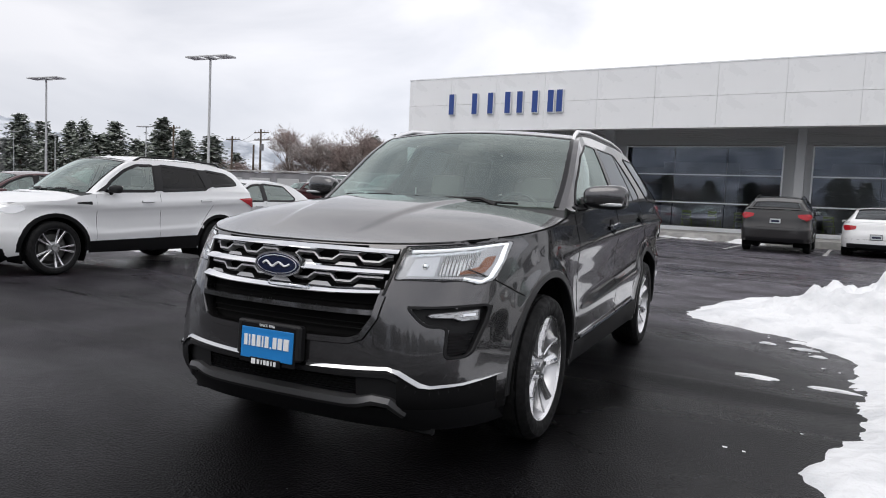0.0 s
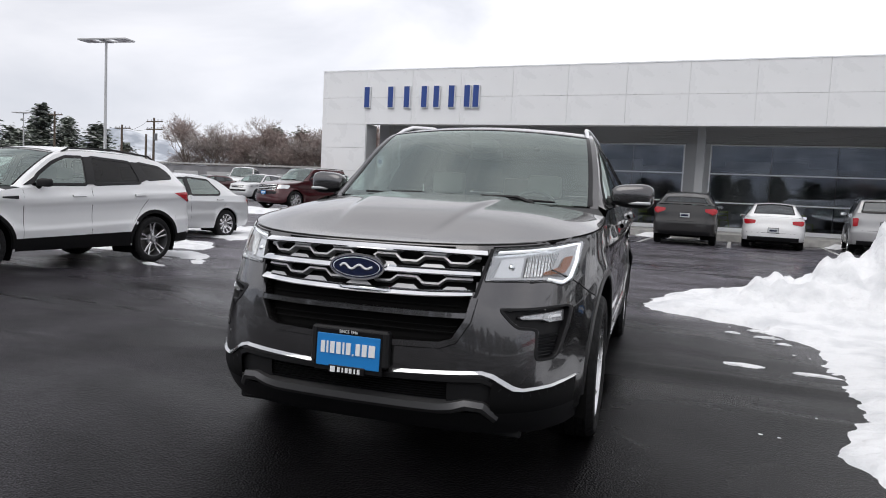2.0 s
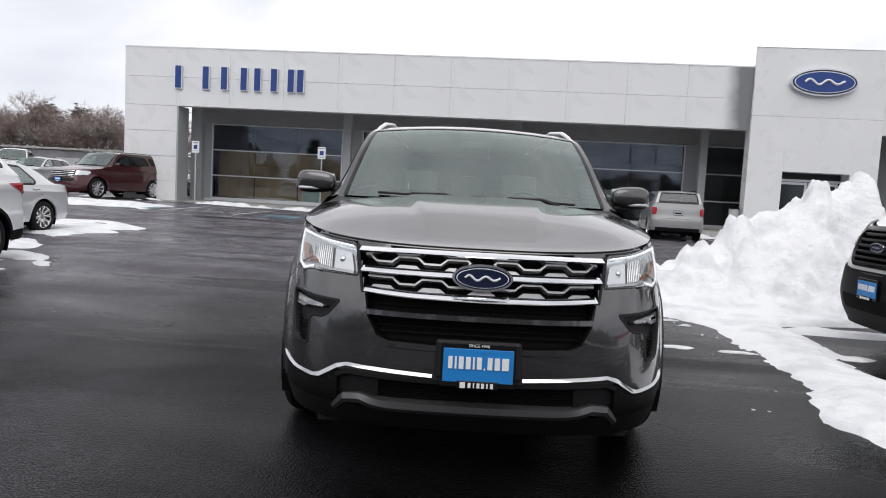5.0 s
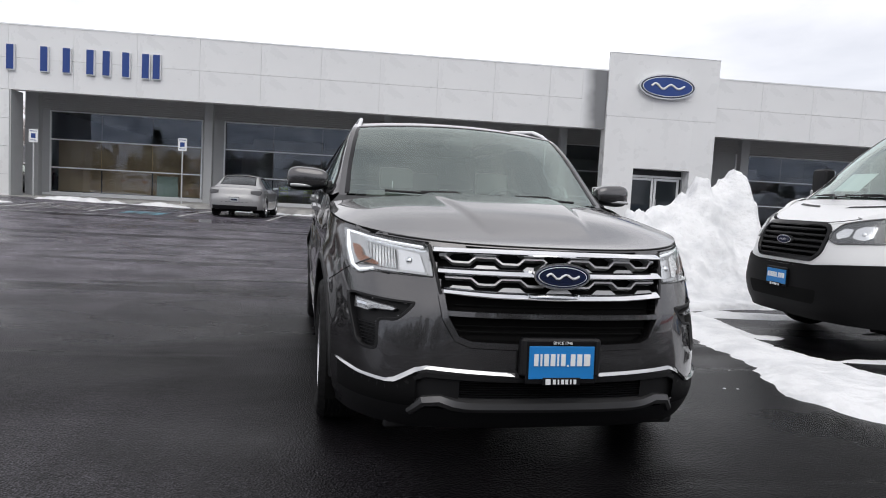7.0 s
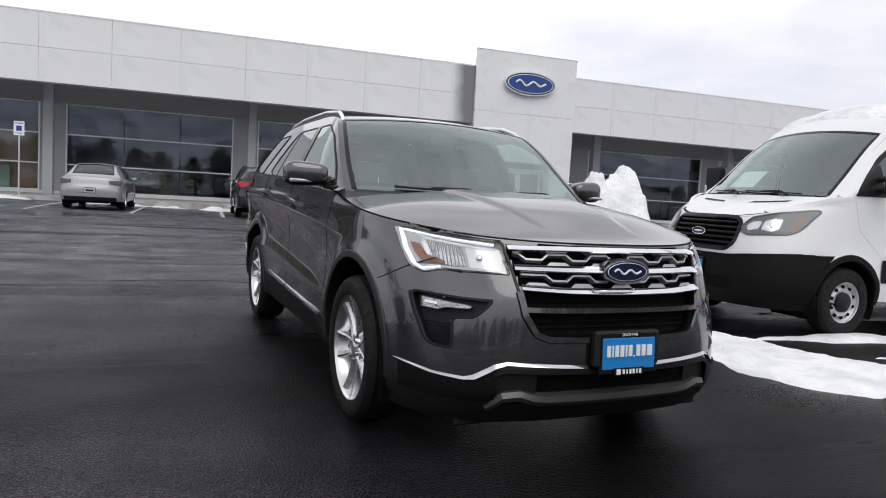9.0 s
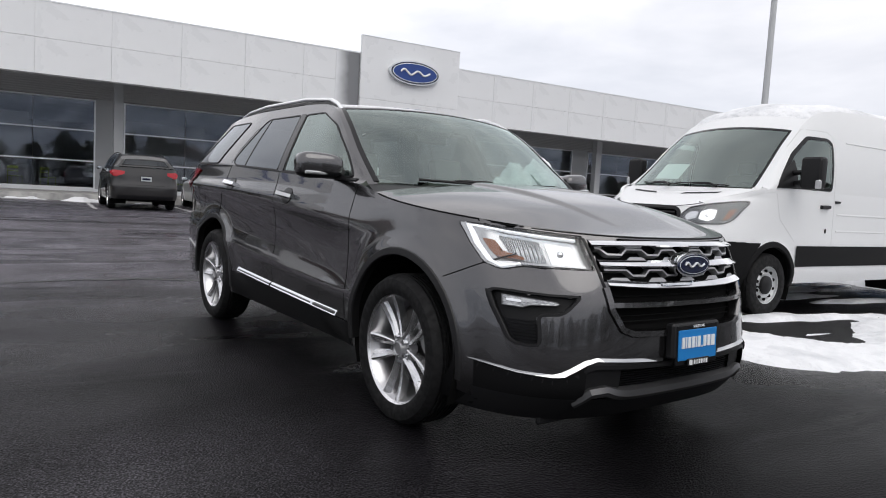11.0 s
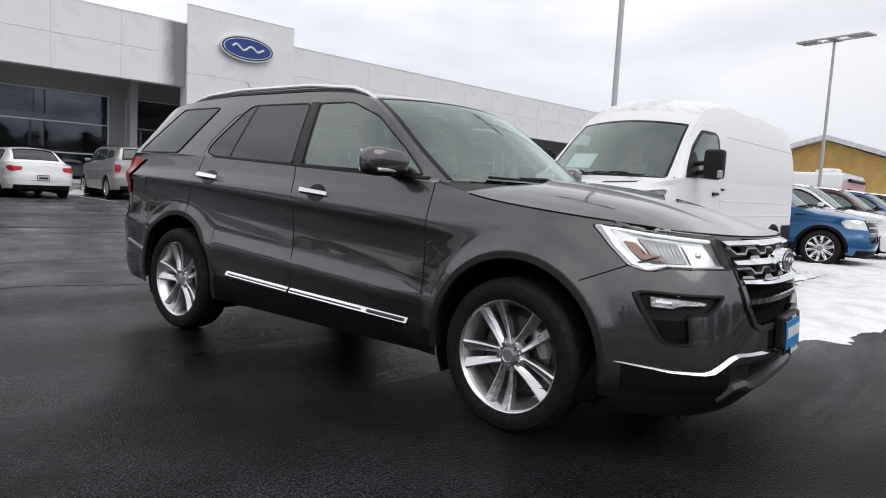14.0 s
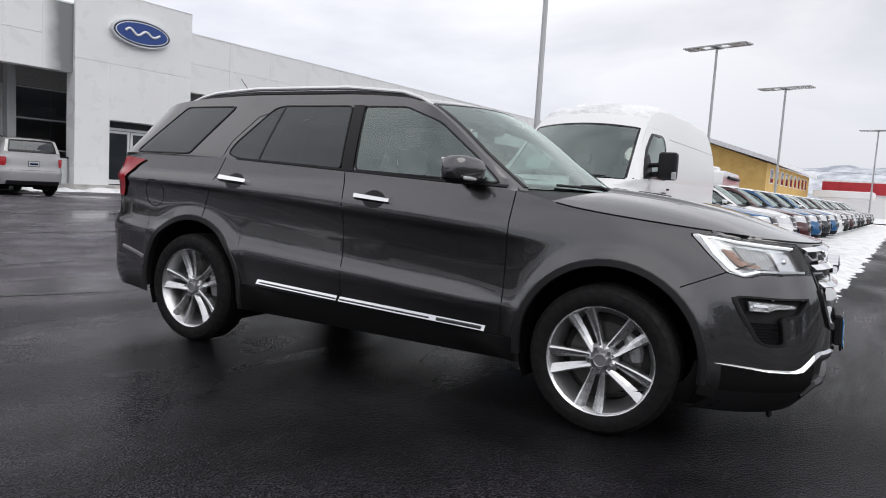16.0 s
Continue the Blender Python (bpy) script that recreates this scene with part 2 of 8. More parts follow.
# paler to the west, darker eastward: shade round the grey car painted in
sepx = n_.new("ShaderNodeSeparateXYZ")
l_.new(geo.outputs["Position"], sepx.inputs[0])
edge_n = n_.new("ShaderNodeTexNoise")
edge_n.inputs["Scale"].default_value, edge_n.inputs["Detail"].default_value = 0.5, 6.0
l_.new(geo.outputs["Position"], edge_n.inputs["Vector"])
shift_x = n_.new("ShaderNodeMath")
shift_x.operation = "MULTIPLY_ADD"
l_.new(edge_n.outputs[0], shift_x.inputs[0])
shift_x.inputs[1].default_value = 3.0
slant_y = n_.new("ShaderNodeMath")
slant_y.operation = "MINIMUM"
l_.new(sepx.outputs[1], slant_y.inputs[0])
slant_y.inputs[1].default_value = 4.6
slant = n_.new("ShaderNodeMath")
slant.operation = "MULTIPLY_ADD"
l_.new(slant_y.outputs[0], slant.inputs[0])
slant.inputs[1].default_value = 0.5
l_.new(sepx.outputs[0], slant.inputs[2])
l_.new(slant.outputs[0], shift_x.inputs[2])
car_shade = n_.new("ShaderNodeMapRange")
car_shade.interpolation_type = "SMOOTHSTEP"
car_shade.inputs["From Min"].default_value, car_shade.inputs["From Max"].default_value = -2.4, 0.5
car_shade.inputs["To Min"].default_value, car_shade.inputs["To Max"].default_value = 3.1, 0.4
l_.new(shift_x.outputs[0], car_shade.inputs[0])
# paler towards the showroom: sheen at low viewing angles painted into the colour
shift_y = n_.new("ShaderNodeMath")
shift_y.operation = "MULTIPLY_ADD"
l_.new(edge_n.outputs[0], shift_y.inputs[0])
shift_y.inputs[1].default_value = 5.0
l_.new(sepx.outputs[1], shift_y.inputs[2])
far_sheen = n_.new("ShaderNodeMapRange")
far_sheen.interpolation_type = "SMOOTHSTEP"
far_sheen.inputs["From Min"].default_value, far_sheen.inputs["From Max"].default_value = 7.0, 12.5
far_sheen.inputs["To Min"].default_value, far_sheen.inputs["To Max"].default_value = 0.0, 10.5
l_.new(shift_y.outputs[0], far_sheen.inputs[0])
both = n_.new("ShaderNodeMath")
both.operation = "ADD"
l_.new(car_shade.outputs[0], both.inputs[0])
l_.new(far_sheen.outputs[0], both.inputs[1])
dark = n_.new("ShaderNodeVectorMath")
dark.operation = "SCALE"
base_link = p_.inputs["Base Color"].links[0].from_socket
l_.new(base_link, dark.inputs[0])
# long wet streaks across the paler part
streak_m = n_.new("ShaderNodeMapping")
streak_m.inputs["Scale"].default_value = (0.11, 0.95, 1.0)
streak_n = n_.new("ShaderNodeTexNoise")
streak_n.inputs["Scale"].default_value, streak_n.inputs["Detail"].default_value, streak_n.inputs["Roughness"].default_value = 1.0, 6.0, 0.6
l_.new(geo.outputs["Position"], streak_m.inputs[0])
l_.new(streak_m.outputs[0], streak_n.inputs["Vector"])
streak = n_.new("ShaderNodeMapRange")
streak.interpolation_type = "SMOOTHSTEP"
streak.inputs["From Min"].default_value, streak.inputs["From Max"].default_value = 0.545, 0.60
streak.inputs["To Min"].default_value, streak.inputs["To Max"].default_value = 1.0, 0.42
l_.new(streak_n.outputs[0], streak.inputs[0])
soaked = n_.new("ShaderNodeMath")
soaked.operation = "MULTIPLY"
# uneven wear, in blotches of half a metre
blot_n = n_.new("ShaderNodeTexNoise")
blot_n.inputs["Scale"].default_value, blot_n.inputs["Detail"].default_value, blot_n.inputs["Roughness"].default_value = 1.5, 8.0, 0.62
l_.new(geo.outputs["Position"], blot_n.inputs["Vector"])
blot = n_.new("ShaderNodeMapRange")
blot.inputs["From Min"].default_value, blot.inputs["From Max"].default_value = 0.33, 0.67
blot.inputs["To Min"].default_value, blot.inputs["To Max"].default_value = 0.45, 1.6
l_.new(blot_n.outputs[0], blot.inputs[0])
worn = n_.new("ShaderNodeMath")
worn.operation = "MULTIPLY"
l_.new(both.outputs[0], worn.inputs[0])
l_.new(blot.outputs[0], worn.inputs[1])
l_.new(worn.outputs[0], soaked.inputs[0])
l_.new(streak.outputs[0], soaked.inputs[1])
l_.new(soaked.outputs[0], dark.inputs["Scale"])
wet_rough = n_.new("ShaderNodeMath")
wet_rough.operation = "MULTIPLY"
half_wet = n_.new("ShaderNodeMath")
half_wet.operation = "POWER"
l_.new(streak.outputs[0], half_wet.inputs[0])
half_wet.inputs[1].default_value = 0.35
l_.new(wetr.outputs[0], wet_rough.inputs[0])
l_.new(half_wet.outputs[0], wet_rough.inputs[1])
l_.new(wet_rough.outputs[0], p_.inputs["Roughness"])
l_.new(dark.outputs[0], p_.inputs["Base Color"])
M["asphalt"] = m

# snow: white, grainy, a little grit
m = mat("snow", (0.86, 0.88, 0.91), 0.75)
grain(m, (0.62, 0.635, 0.66), (0.82, 0.83, 0.85), 2.6, 9.0, 0.28, 0.55, world=True)
bumpy(m, 9.0, 0.05, 10.0, world=True)
nodes_of(m)[2].inputs["Subsurface Weight"].default_value = 0.0
M["snow"] = m
M["panel"] = wear(grain(mat("white_cladding", (0.80, 0.81, 0.82), 0.32, 0.0, 0.2), (0.765, 0.775, 0.785), (0.80, 0.81, 0.82), 0.5, 6.0), 0.25, 0.42, 1.5)
# white cladding with shade painted in: a patchy gradient to dark grey
m = mat("shaded_cladding", (0.45, 0.46, 0.47), 0.4)
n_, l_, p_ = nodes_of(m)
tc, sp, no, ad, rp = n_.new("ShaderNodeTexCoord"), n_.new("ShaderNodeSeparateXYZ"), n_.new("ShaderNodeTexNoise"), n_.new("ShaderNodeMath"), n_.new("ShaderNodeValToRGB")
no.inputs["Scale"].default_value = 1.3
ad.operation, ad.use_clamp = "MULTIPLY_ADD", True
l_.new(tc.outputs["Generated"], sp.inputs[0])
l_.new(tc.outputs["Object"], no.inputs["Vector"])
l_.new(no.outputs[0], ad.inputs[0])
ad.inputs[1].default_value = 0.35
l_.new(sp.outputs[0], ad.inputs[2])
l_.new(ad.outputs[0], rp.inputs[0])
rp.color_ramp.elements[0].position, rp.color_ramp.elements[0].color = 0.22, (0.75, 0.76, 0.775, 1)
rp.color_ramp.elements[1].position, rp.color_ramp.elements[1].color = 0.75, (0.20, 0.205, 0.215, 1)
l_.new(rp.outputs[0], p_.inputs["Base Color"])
M["panel_shaded"] = m
M["joint"] = mat("panel_joint", (0.62, 0.625, 0.63), 0.8)
M["rib"] = wear(mat("grey_ribbed_metal", (0.44, 0.445, 0.45), 0.5, 0.0), 0.4, 0.6, 3)
M["column"] = wear(mat("grey_column", (0.40, 0.41, 0.42), 0.5, 0.0), 0.4, 0.6, 3)
M["mullion"] = mat("pale_mullion", (0.80, 0.815, 0.83), 0.4, 0.2)
M["darkmull"] = mat("dark_mullion", (0.03, 0.032, 0.035), 0.4, 0.4)
M["shop_glass"] = glass("shop_glass", (0.80, 0.82, 0.84), ior=1.74, skin_tint=(0.82, 0.88, 1.0))
M["sign_blue"] = mat("sign_blue", (0.018, 0.055, 0.24), 0.35)
M["sign_edge"] = mat("sign_return", (0.66, 0.68, 0.70), 0.35, 0.4)
M["concrete"] = bumpy(grain(mat("concrete", (0.4, 0.4, 0.39), 0.85), (0.27, 0.27, 0.265), (0.46, 0.455, 0.44), 3.0, 8.0, world=True), 60, 0.002, world=True)
M["line"] = bumpy(grain(mat("worn_white_line", (0.55, 0.55, 0.55), 0.6), (0.10, 0.10, 0.10), (0.62, 0.62, 0.62), 9.0, 8.0, 0.36, 0.5, world=True), 90, 0.002, world=True)
M["bay_blue"] = grain(mat("worn_blue_marking", (0.07, 0.28, 0.5), 0.6), (0.05, 0.06, 0.065), (0.16, 0.36, 0.46), 3.5, 8.0, 0.42, 0.60, world=True)
M["pole"] = wear(mat("galvanised_pole", (0.50, 0.51, 0.52), 0.5, 0.15), 0.4, 0.6, 8)
M["lamp_head"] = mat("lamp_head_metal", (0.5, 0.505, 0.51), 0.45, 0.1)
M["led"] = mat("led_panel", (0.92, 0.93, 0.94), 0.3)
M["wood_pole"] = grain(mat("utility_pole_wood", (0.10, 0.075, 0.055), 0.85), (0.06, 0.045, 0.035), (0.15, 0.115, 0.085), 14.0)
M["bark"] = grain(mat("bark", (0.09, 0.07, 0.055), 0.9), (0.12, 0.095, 0.08), (0.26, 0.215, 0.185), 12.0)
M["needle"] = grain(mat("pine_needles", (0.03, 0.05, 0.03), 0.8), (0.10, 0.12, 0.10), (0.27, 0.30, 0.255), 1.2)
M["twig"] = grain(mat("bare_twigs", (0.16, 0.12, 0.09), 0.9), (0.19, 0.145, 0.132), (0.42, 0.345, 0.32), 2.0)
M["twig_snow"] = grain(mat("frosted_twigs", (0.3, 0.26, 0.23), 0.9), (0.19, 0.155, 0.145), (0.50, 0.46, 0.44), 2.0)
M["yellow_wall"] = grain(mat("ochre_render", (0.50, 0.30, 0.075), 0.8), (0.56, 0.36, 0.11), (0.66, 0.44, 0.15), 1.2, 6.0)
M["red_wall"] = grain(mat("red_metal_wall", (0.42, 0.02, 0.03), 0.6), (0.36, 0.016, 0.026), (0.45, 0.024, 0.035), 1.0)
M["grey_wall"] = grain(mat("grey_block_wall", (0.22, 0.22, 0.23), 0.8), (0.17, 0.17, 0.18), (0.25, 0.25, 0.26), 0.8, 6.0)
M["dark_glass"] = mat("dark_window", (0.02, 0.025, 0.03), 0.08, 0, 0.5)
# distance haze mixed into the hill colours: woods and snow paled to blue-grey
M["far_hill"] = grain(mat("hazy_wooded_hill", (0.2, 0.23, 0.27), 1.0, spec=0.0), (0.34, 0.37, 0.42), (0.66, 0.69, 0.74), 0.02, 10.0, 0.40, 0.62, world=True)
M["inside_wall"] = grain(mat("interior_wall", (0.4, 0.38, 0.34), 0.9), (0.33, 0.31, 0.28), (0.43, 0.41, 0.37), 0.8)
M["inside_tan"] = grain(mat("tan_partition", (0.28, 0.20, 0.10), 0.8), (0.40, 0.28, 0.15), (0.62, 0.47, 0.28), 0.8)
M["inside_floor"] = mat("interior_floor", (0.25, 0.25, 0.245), 0.3)
M["mint"] = mat("pale_green_board", (0.45, 0.58, 0.47), 0.7)
M["lime"] = mat("lime_chair", (0.30, 0.36, 0.06), 0.5)
M["tar"] = mat("tar_seam", (0.003, 0.003, 0.0032), 0.35)
M["wire"] = mat("cable", (0.03, 0.03, 0.03), 0.7)

# ---- mesh helpers ----
def smooth_curve(pts):
    """A monotone cubic through (t, value) points; flat beyond its ends."""
    t = np.array([p[0] for p in pts], float)
    v = np.array([p[1] for p in pts], float)
    d = np.diff(v) / np.diff(t)
    s = np.zeros(len(t))
    s[0], s[-1] = d[0], d[-1]
    for i in range(1, len(t) - 1):
        s[i] = 0 if d[i - 1] * d[i] <= 0 else 2 * d[i - 1] * d[i] / (d[i - 1] + d[i])

    def f(x):
        if x <= t[0]:
            return float(v[0])
        if x >= t[-1]:
            return float(v[-1])
        i = int(np.searchsorted(t, x)) - 1
        h = t[i + 1] - t[i]
        u = (x - t[i]) / h
        return float(v[i] * (1 + 2 * u) * (1 - u) ** 2 + s[i] * h * u * (1 - u) ** 2 + v[i + 1] * u * u * (3 - 2 * u) + s[i + 1] * h * u * u * (u - 1))
    return f


def mesh_part(name, verts, faces, material, parent=None, label="", smooth=True, angle=40):
    me = bpy.data.meshes.new(name)
    me.from_pydata([tuple(v) for v in verts], [], faces)
    me.materials.append(material)
    if smooth:
        me.polygons.foreach_set("use_smooth", [True] * len(me.polygons))
        if angle:
            me.set_sharp_from_angle(angle=radians(angle))
    me.update()
    ob = new(name, me)
    ob.parent = parent
    if label:
        tagged(ob, label)
    return ob


def part(name, bm, material, parent=None, label="", smooth=False, angle=35):
    me = bpy.data.meshes.new(name)
    bm.to_mesh(me)
    bm.free()
    me.materials.append(material)
    if smooth:
        me.polygons.foreach_set("use_smooth", [True] * len(me.polygons))
        me.set_sharp_from_angle(angle=radians(angle))
    ob = new(name, me)
    ob.parent = parent
    if label:
        tagged(ob, label)
    return ob


def add_box(bm, c, s, bevel=0.0, m=None, seg=1):
    r = bmesh.ops.create_cube(bm, size=1.0)
    vs = r["verts"]
    for v in vs:
        v.co = Vector((v.co.x * s[0], v.co.y * s[1], v.co.z * s[2]))
    if bevel:
        es = list({e for v in vs for e in v.link_edges})
        o = bmesh.ops.bevel(bm, geom=es, offset=bevel, segments=seg, affect="EDGES", profile=0.6)
        vs = list({v for v in o["verts"]} | {v for v in vs if v.is_valid})
    for v in vs:
        v.co = (m @ v.co if m else v.co) + Vector(c)
    return vs


def boxes(*items, bevel=0.0):
    bm = bmesh.new()
    for it in items:
        add_box(bm, it[0], it[1], it[2] if len(it) > 2 else bevel)
    return bm


def tube(bm, pts, radius, n=8, caps=True):
    """A round bar along points; radius one number or one a point."""
    pts = [Vector(p) for p in pts]
    rs = radius if isinstance(radius, (list, tuple)) else [radius] * len(pts)
    rings = []
    for i, p in enumerate(pts):
        d = (pts[min(i + 1, len(pts) - 1)] - pts[max(i - 1, 0)]).normalized()
        a = d.orthogonal().normalized() if abs(d.z) > 0.95 else d.cross(Vector((0, 0, 1))).normalized()
        b = d.cross(a)
        rings.append([bm.verts.new(p + rs[i] * (math.cos(k * math.tau / n) * a + math.sin(k * math.tau / n) * b)) for k in range(n)])
    for r0, r1 in zip(rings, rings[1:]):
        for k in range(n):
            bm.faces.new((r0[k], r0[(k + 1) % n], r1[(k + 1) % n], r1[k]))
    if caps:
        bm.faces.new(rings[0][::-1])
        bm.faces.new(rings[-1])


def lathe(bm, profile, n=48, axis="x"):
    """Turn (radius, along) points round the axis."""
    rings = []
    for r, a in profile:
        ring = []
        for k in range(n):
            c, s = r * math.cos(k * math.tau / n), r * math.sin(k * math.tau / n)
            ring.append(bm.verts.new((a, c, s) if axis == "x" else (c, s, a)))
        rings.append(ring)
    for r0, r1 in zip(rings, rings[1:]):
        for k in range(n):
            bm.faces.new((r0[k], r1[k], r1[(k + 1) % n], r0[(k + 1) % n]))
    return rings


def prism(bm, poly, y0, y1, swap=False):
    """A polygon of (x, z), carried from y0 to y1 (swap: of (y, z), from x0 to x1)."""
    def p(a, b, c):
        return (c, a, b) if swap else (a, c, b)
    lo = [bm.verts.new(p(a, b, y0)) for a, b in poly]
    hi = [bm.verts.new(p(a, b, y1)) for a, b in poly]
    k = len(poly)
    for i in range(k):
        bm.faces.new((lo[i], lo[(i + 1) % k], hi[(i + 1) % k], hi[i]))
    bm.faces.new(lo[::-1])
    bm.faces.new(hi)
    bmesh.ops.recalc_face_normals(bm, faces=bm.faces)


def inside(x, y, poly):
    k, c = len(poly), False
    for i in range(k):
        (x0, y0), (x1, y1) = poly[i], poly[i - 1]
        if (y0 > y) != (y1 > y) and x < (x1 - x0) * (y - y0) / (y1 - y0) + x0:
            c = not c
    return c


def rounded(poly, r=0.02, n=3):
    """Cut the corners of a polygon into short arcs."""
    out, k = [], len(poly)
    for i in range(k):
        p, a, b = Vector(poly[i]), Vector(poly[i - 1]), Vector(poly[(i + 1) % k])
        ra = min(r, (a - p).length * 0.45)
        rb = min(r, (b - p).length * 0.45)
        p0, p1 = p + (a - p).normalized() * ra, p + (b - p).normalized() * rb
        for j in range(n + 1):
            u = j / n
            q = p0 * (1 - u) ** 2 + p * 2 * u * (1 - u) + p1 * u * u
            out.append((q.x, q.y))
    return out


def densify(pts, step, closed):
    out = []
    k = len(pts)
    for i in range(k if closed else k - 1):
        a, b = Vector(pts[i]), Vector(pts[(i + 1) % k])
        m = max(1, int((b - a).length / step))
        out += [tuple(a + (b - a) * j / m) for j in range(m)]
    if not closed:
        out.append(tuple(pts[-1]))
    return out


def surf_patch(surf, poly, proud, step=0.05, rings=5):
    """A skin over a polygon of surface coordinates, at a height over the surface."""
    pts = densify(poly, step, True)
    c = (sum(p[0] for p in pts) / len(pts), sum(p[1] for p in pts) / len(pts))
    vs, fs, k = [], [], len(pts)
    for r in range(rings):
        u = 1 - r / rings
        vs += [surf(c[0] + (a - c[0]) * u, c[1] + (b - c[1]) * u, proud) for a, b in pts]
    vs.append(surf(*c, proud))
    for r in range(rings - 1):
        for i in range(k):
            j = (i + 1) % k
            fs.append((r * k + i, r * k + j, (r + 1) * k + j, (r + 1) * k + i))
    r = rings - 1
    fs += [(r * k + i, r * k + (i + 1) % k, len(vs) - 1) for i in range(k)]
    return vs, fs


def surf_band(surf, pts, width, proud, depth=0.012, closed=False, step=0.03, edge=0.3, shift=0.0, tilt=False):
    """A bevelled strip along a line of surface coordinates: width one number or one a point."""
    ws = width if isinstance(width, (list, tuple)) else None
    if ws:
        pts = [(p[0], p[1], w) for p, w in zip(pts, ws)]
    d = densify([Vector(p) for p in pts], step, closed)
    k = len(d)
    vs, fs = [], []
    prof = [(-1, -depth), (-1, 0.0), (-1 + edge, proud), (1 - edge, proud), (1, 0.0), (1, -depth)]
    if tilt:
        prof = [(-1, -depth), (-1, proud * 0.8), (-0.8, proud), (0.0, proud * 0.62), (1, 0.0), (1, -depth)]
    for i, p in enumerate(d):
        a = d[i - 1] if closed or i else d[0]
        b = d[(i + 1) % k] if closed or i < k - 1 else d[-1]
        t = Vector((b[0] - a[0], b[1] - a[1]))
        t = t.normalized() if t.length > 1e-9 else Vector((1, 0))
        nrm = Vector((-t.y, t.x))
        w = (p[2] if ws else width) / 2
        for u, h in prof:
            q = Vector((p[0], p[1])) + nrm * (u * w + shift)
            vs.append(surf(q.x, q.y, h))
    m = len(prof)
    for i in range(k if closed else k - 1):
        j = (i + 1) % k
        for q in range(m - 1):
            fs.append((i * m + q, j * m + q, j * m + q + 1, i * m + q + 1))
    if not closed:
        fs.append(tuple(range(m)))
        fs.append(tuple((k - 1) * m + q for q in range(m))[::-1])
    return vs, fs


def mirrored(vf):
    """The same skin on the other side of the x plane, faces turned round."""
    return [(-v[0], v[1], v[2]) for v in vf[0]], [tuple(f[::-1]) for f in vf[1]]

# ---- vehicles: a body of four skins (flanks and ends, bonnet, top, cabin sides) over one set of curves ----
# nose towards -y, left side +x, the front axle over the origin
class Body:
    def __init__(self, W, nose, tail, belt, R, wb, tyre, arch, y0f=0.2, y0r=3.3, nf=((0.4, 3.0), (1.05, 2.5)), nr=3.2, sill=0.30, low=0.24, low_r=0.32,
                 bonnet=((-0.9, 0.0), (-0.8, 0.035), (-0.5, 0.07), (0.0, 0.095), (0.4, 0.10)), hood_end=(0.24, 0.36), bow=(), crown=(), yh=1.2, yd=3.5, deck=None, dome=0.0, p=3.4, flare=0.018, archz=0.37, shear=0.0, y_mid=1.5, bulge=1.12, W_front=None, ax0=0.0):
        self.bulge = bulge
        self.Wf, self.ax0 = smooth_curve(W_front or W), ax0
        self.W, self.nose, self.tail, self.zt = smooth_curve(W), smooth_curve(nose), smooth_curve(tail), smooth_curve(belt)
        self.Rx, self.Rz = smooth_curve([(a, b) for a, b, _ in R]), smooth_curve([(a, c) for a, _, c in R])
        self.ya, self.ye = R[0][0], R[-1][0]
        self.bow, self.crown, self.nf = smooth_curve(bow), smooth_curve(crown), smooth_curve(nf)
        self.hc = smooth_curve(bonnet)
        self.deck = deck and smooth_curve(deck)
        self.wb, self.tyre, self.arch, self.archz, self.shear, self.y_mid = wb, tyre, arch, archz, shear, y_mid
        self.y0f, self.y0r, self.nr, self.sill, self.low, self.low_r = y0f, y0r, nr, sill, low, low_r
        self.hood_end, self.yh, self.yd, self.dome, self.p, self.flare = hood_end, yh, yd, dome, p, flare

    def flare_at(self, y, z):
        f = 0.0
        for a in (self.ax0, self.wb):
            d = math.hypot(y - a, z - self.archz)
            f += self.flare * math.exp(-((d - self.arch - 0.02) / 0.06) ** 2)
        return f

    def plan_x(self, y, z, flare=True):
        w = self.W(z)
        if self.shear and 0.45 < z < 1.2:
            k = min(1.0, (z - 0.45) / 0.12, (1.2 - z) / 0.12) * min(1.0, max(0.0, (y + 0.4) / 0.8))
            w = self.W(z - self.shear * (y - self.y_mid) * k)
        u = max(0.0, min(1.0, (y - self.y0f) / 0.75))
        w = self.Wf(z) + (w - self.Wf(z)) * u * u * (3 - 2 * u)
        if y < self.y0f:
            d, n = self.y0f - self.nose(z), self.nf(z)
            u = min(1.0, (self.y0f - y) / d)
            w *= max(0.0, 1 - u ** n) ** (1 / n)
        elif y > self.y0r:
            u = min(1.0, (y - self.y0r) / (self.tail(z) - self.y0r))
            w *= max(0.0, 1 - u ** self.nr) ** (1 / self.nr)
        return w + (self.flare_at(y, z) if flare else 0.0)

    def front_y(self, x, z):
        n = self.nf(z)
        return self.y0f - (self.y0f - self.nose(z)) * max(0.0, 1 - min(1.0, abs(x) / self.Wf(z)) ** n) ** (1 / n)

    def rear_y(self, x, z):
        return self.y0r + (self.tail(z) - self.y0r) * max(0.0, 1 - min(1.0, abs(x) / self.W(z)) ** self.nr) ** (1 / self.nr)

    def raise_(self, f, a, b, h):
        p = Vector(f(a, b))
        if not h:
            return p
        e = 0.004
        n = (Vector(f(a + e, b)) - Vector(f(a - e, b))).cross(Vector(f(a, b + e)) - Vector(f(a, b - e)))
        return p + n.normalized() * h if n.length > 0 else p

    def front(self, x, z, h=0.0):
        return tuple(self.raise_(lambda a, b: (a, self.front_y(a, b), b), x, z, h))

    def rear(self, x, z, h=0.0):
        return tuple(self.raise_(lambda a, b: (a, self.rear_y(a, b), b), x, z, -h))

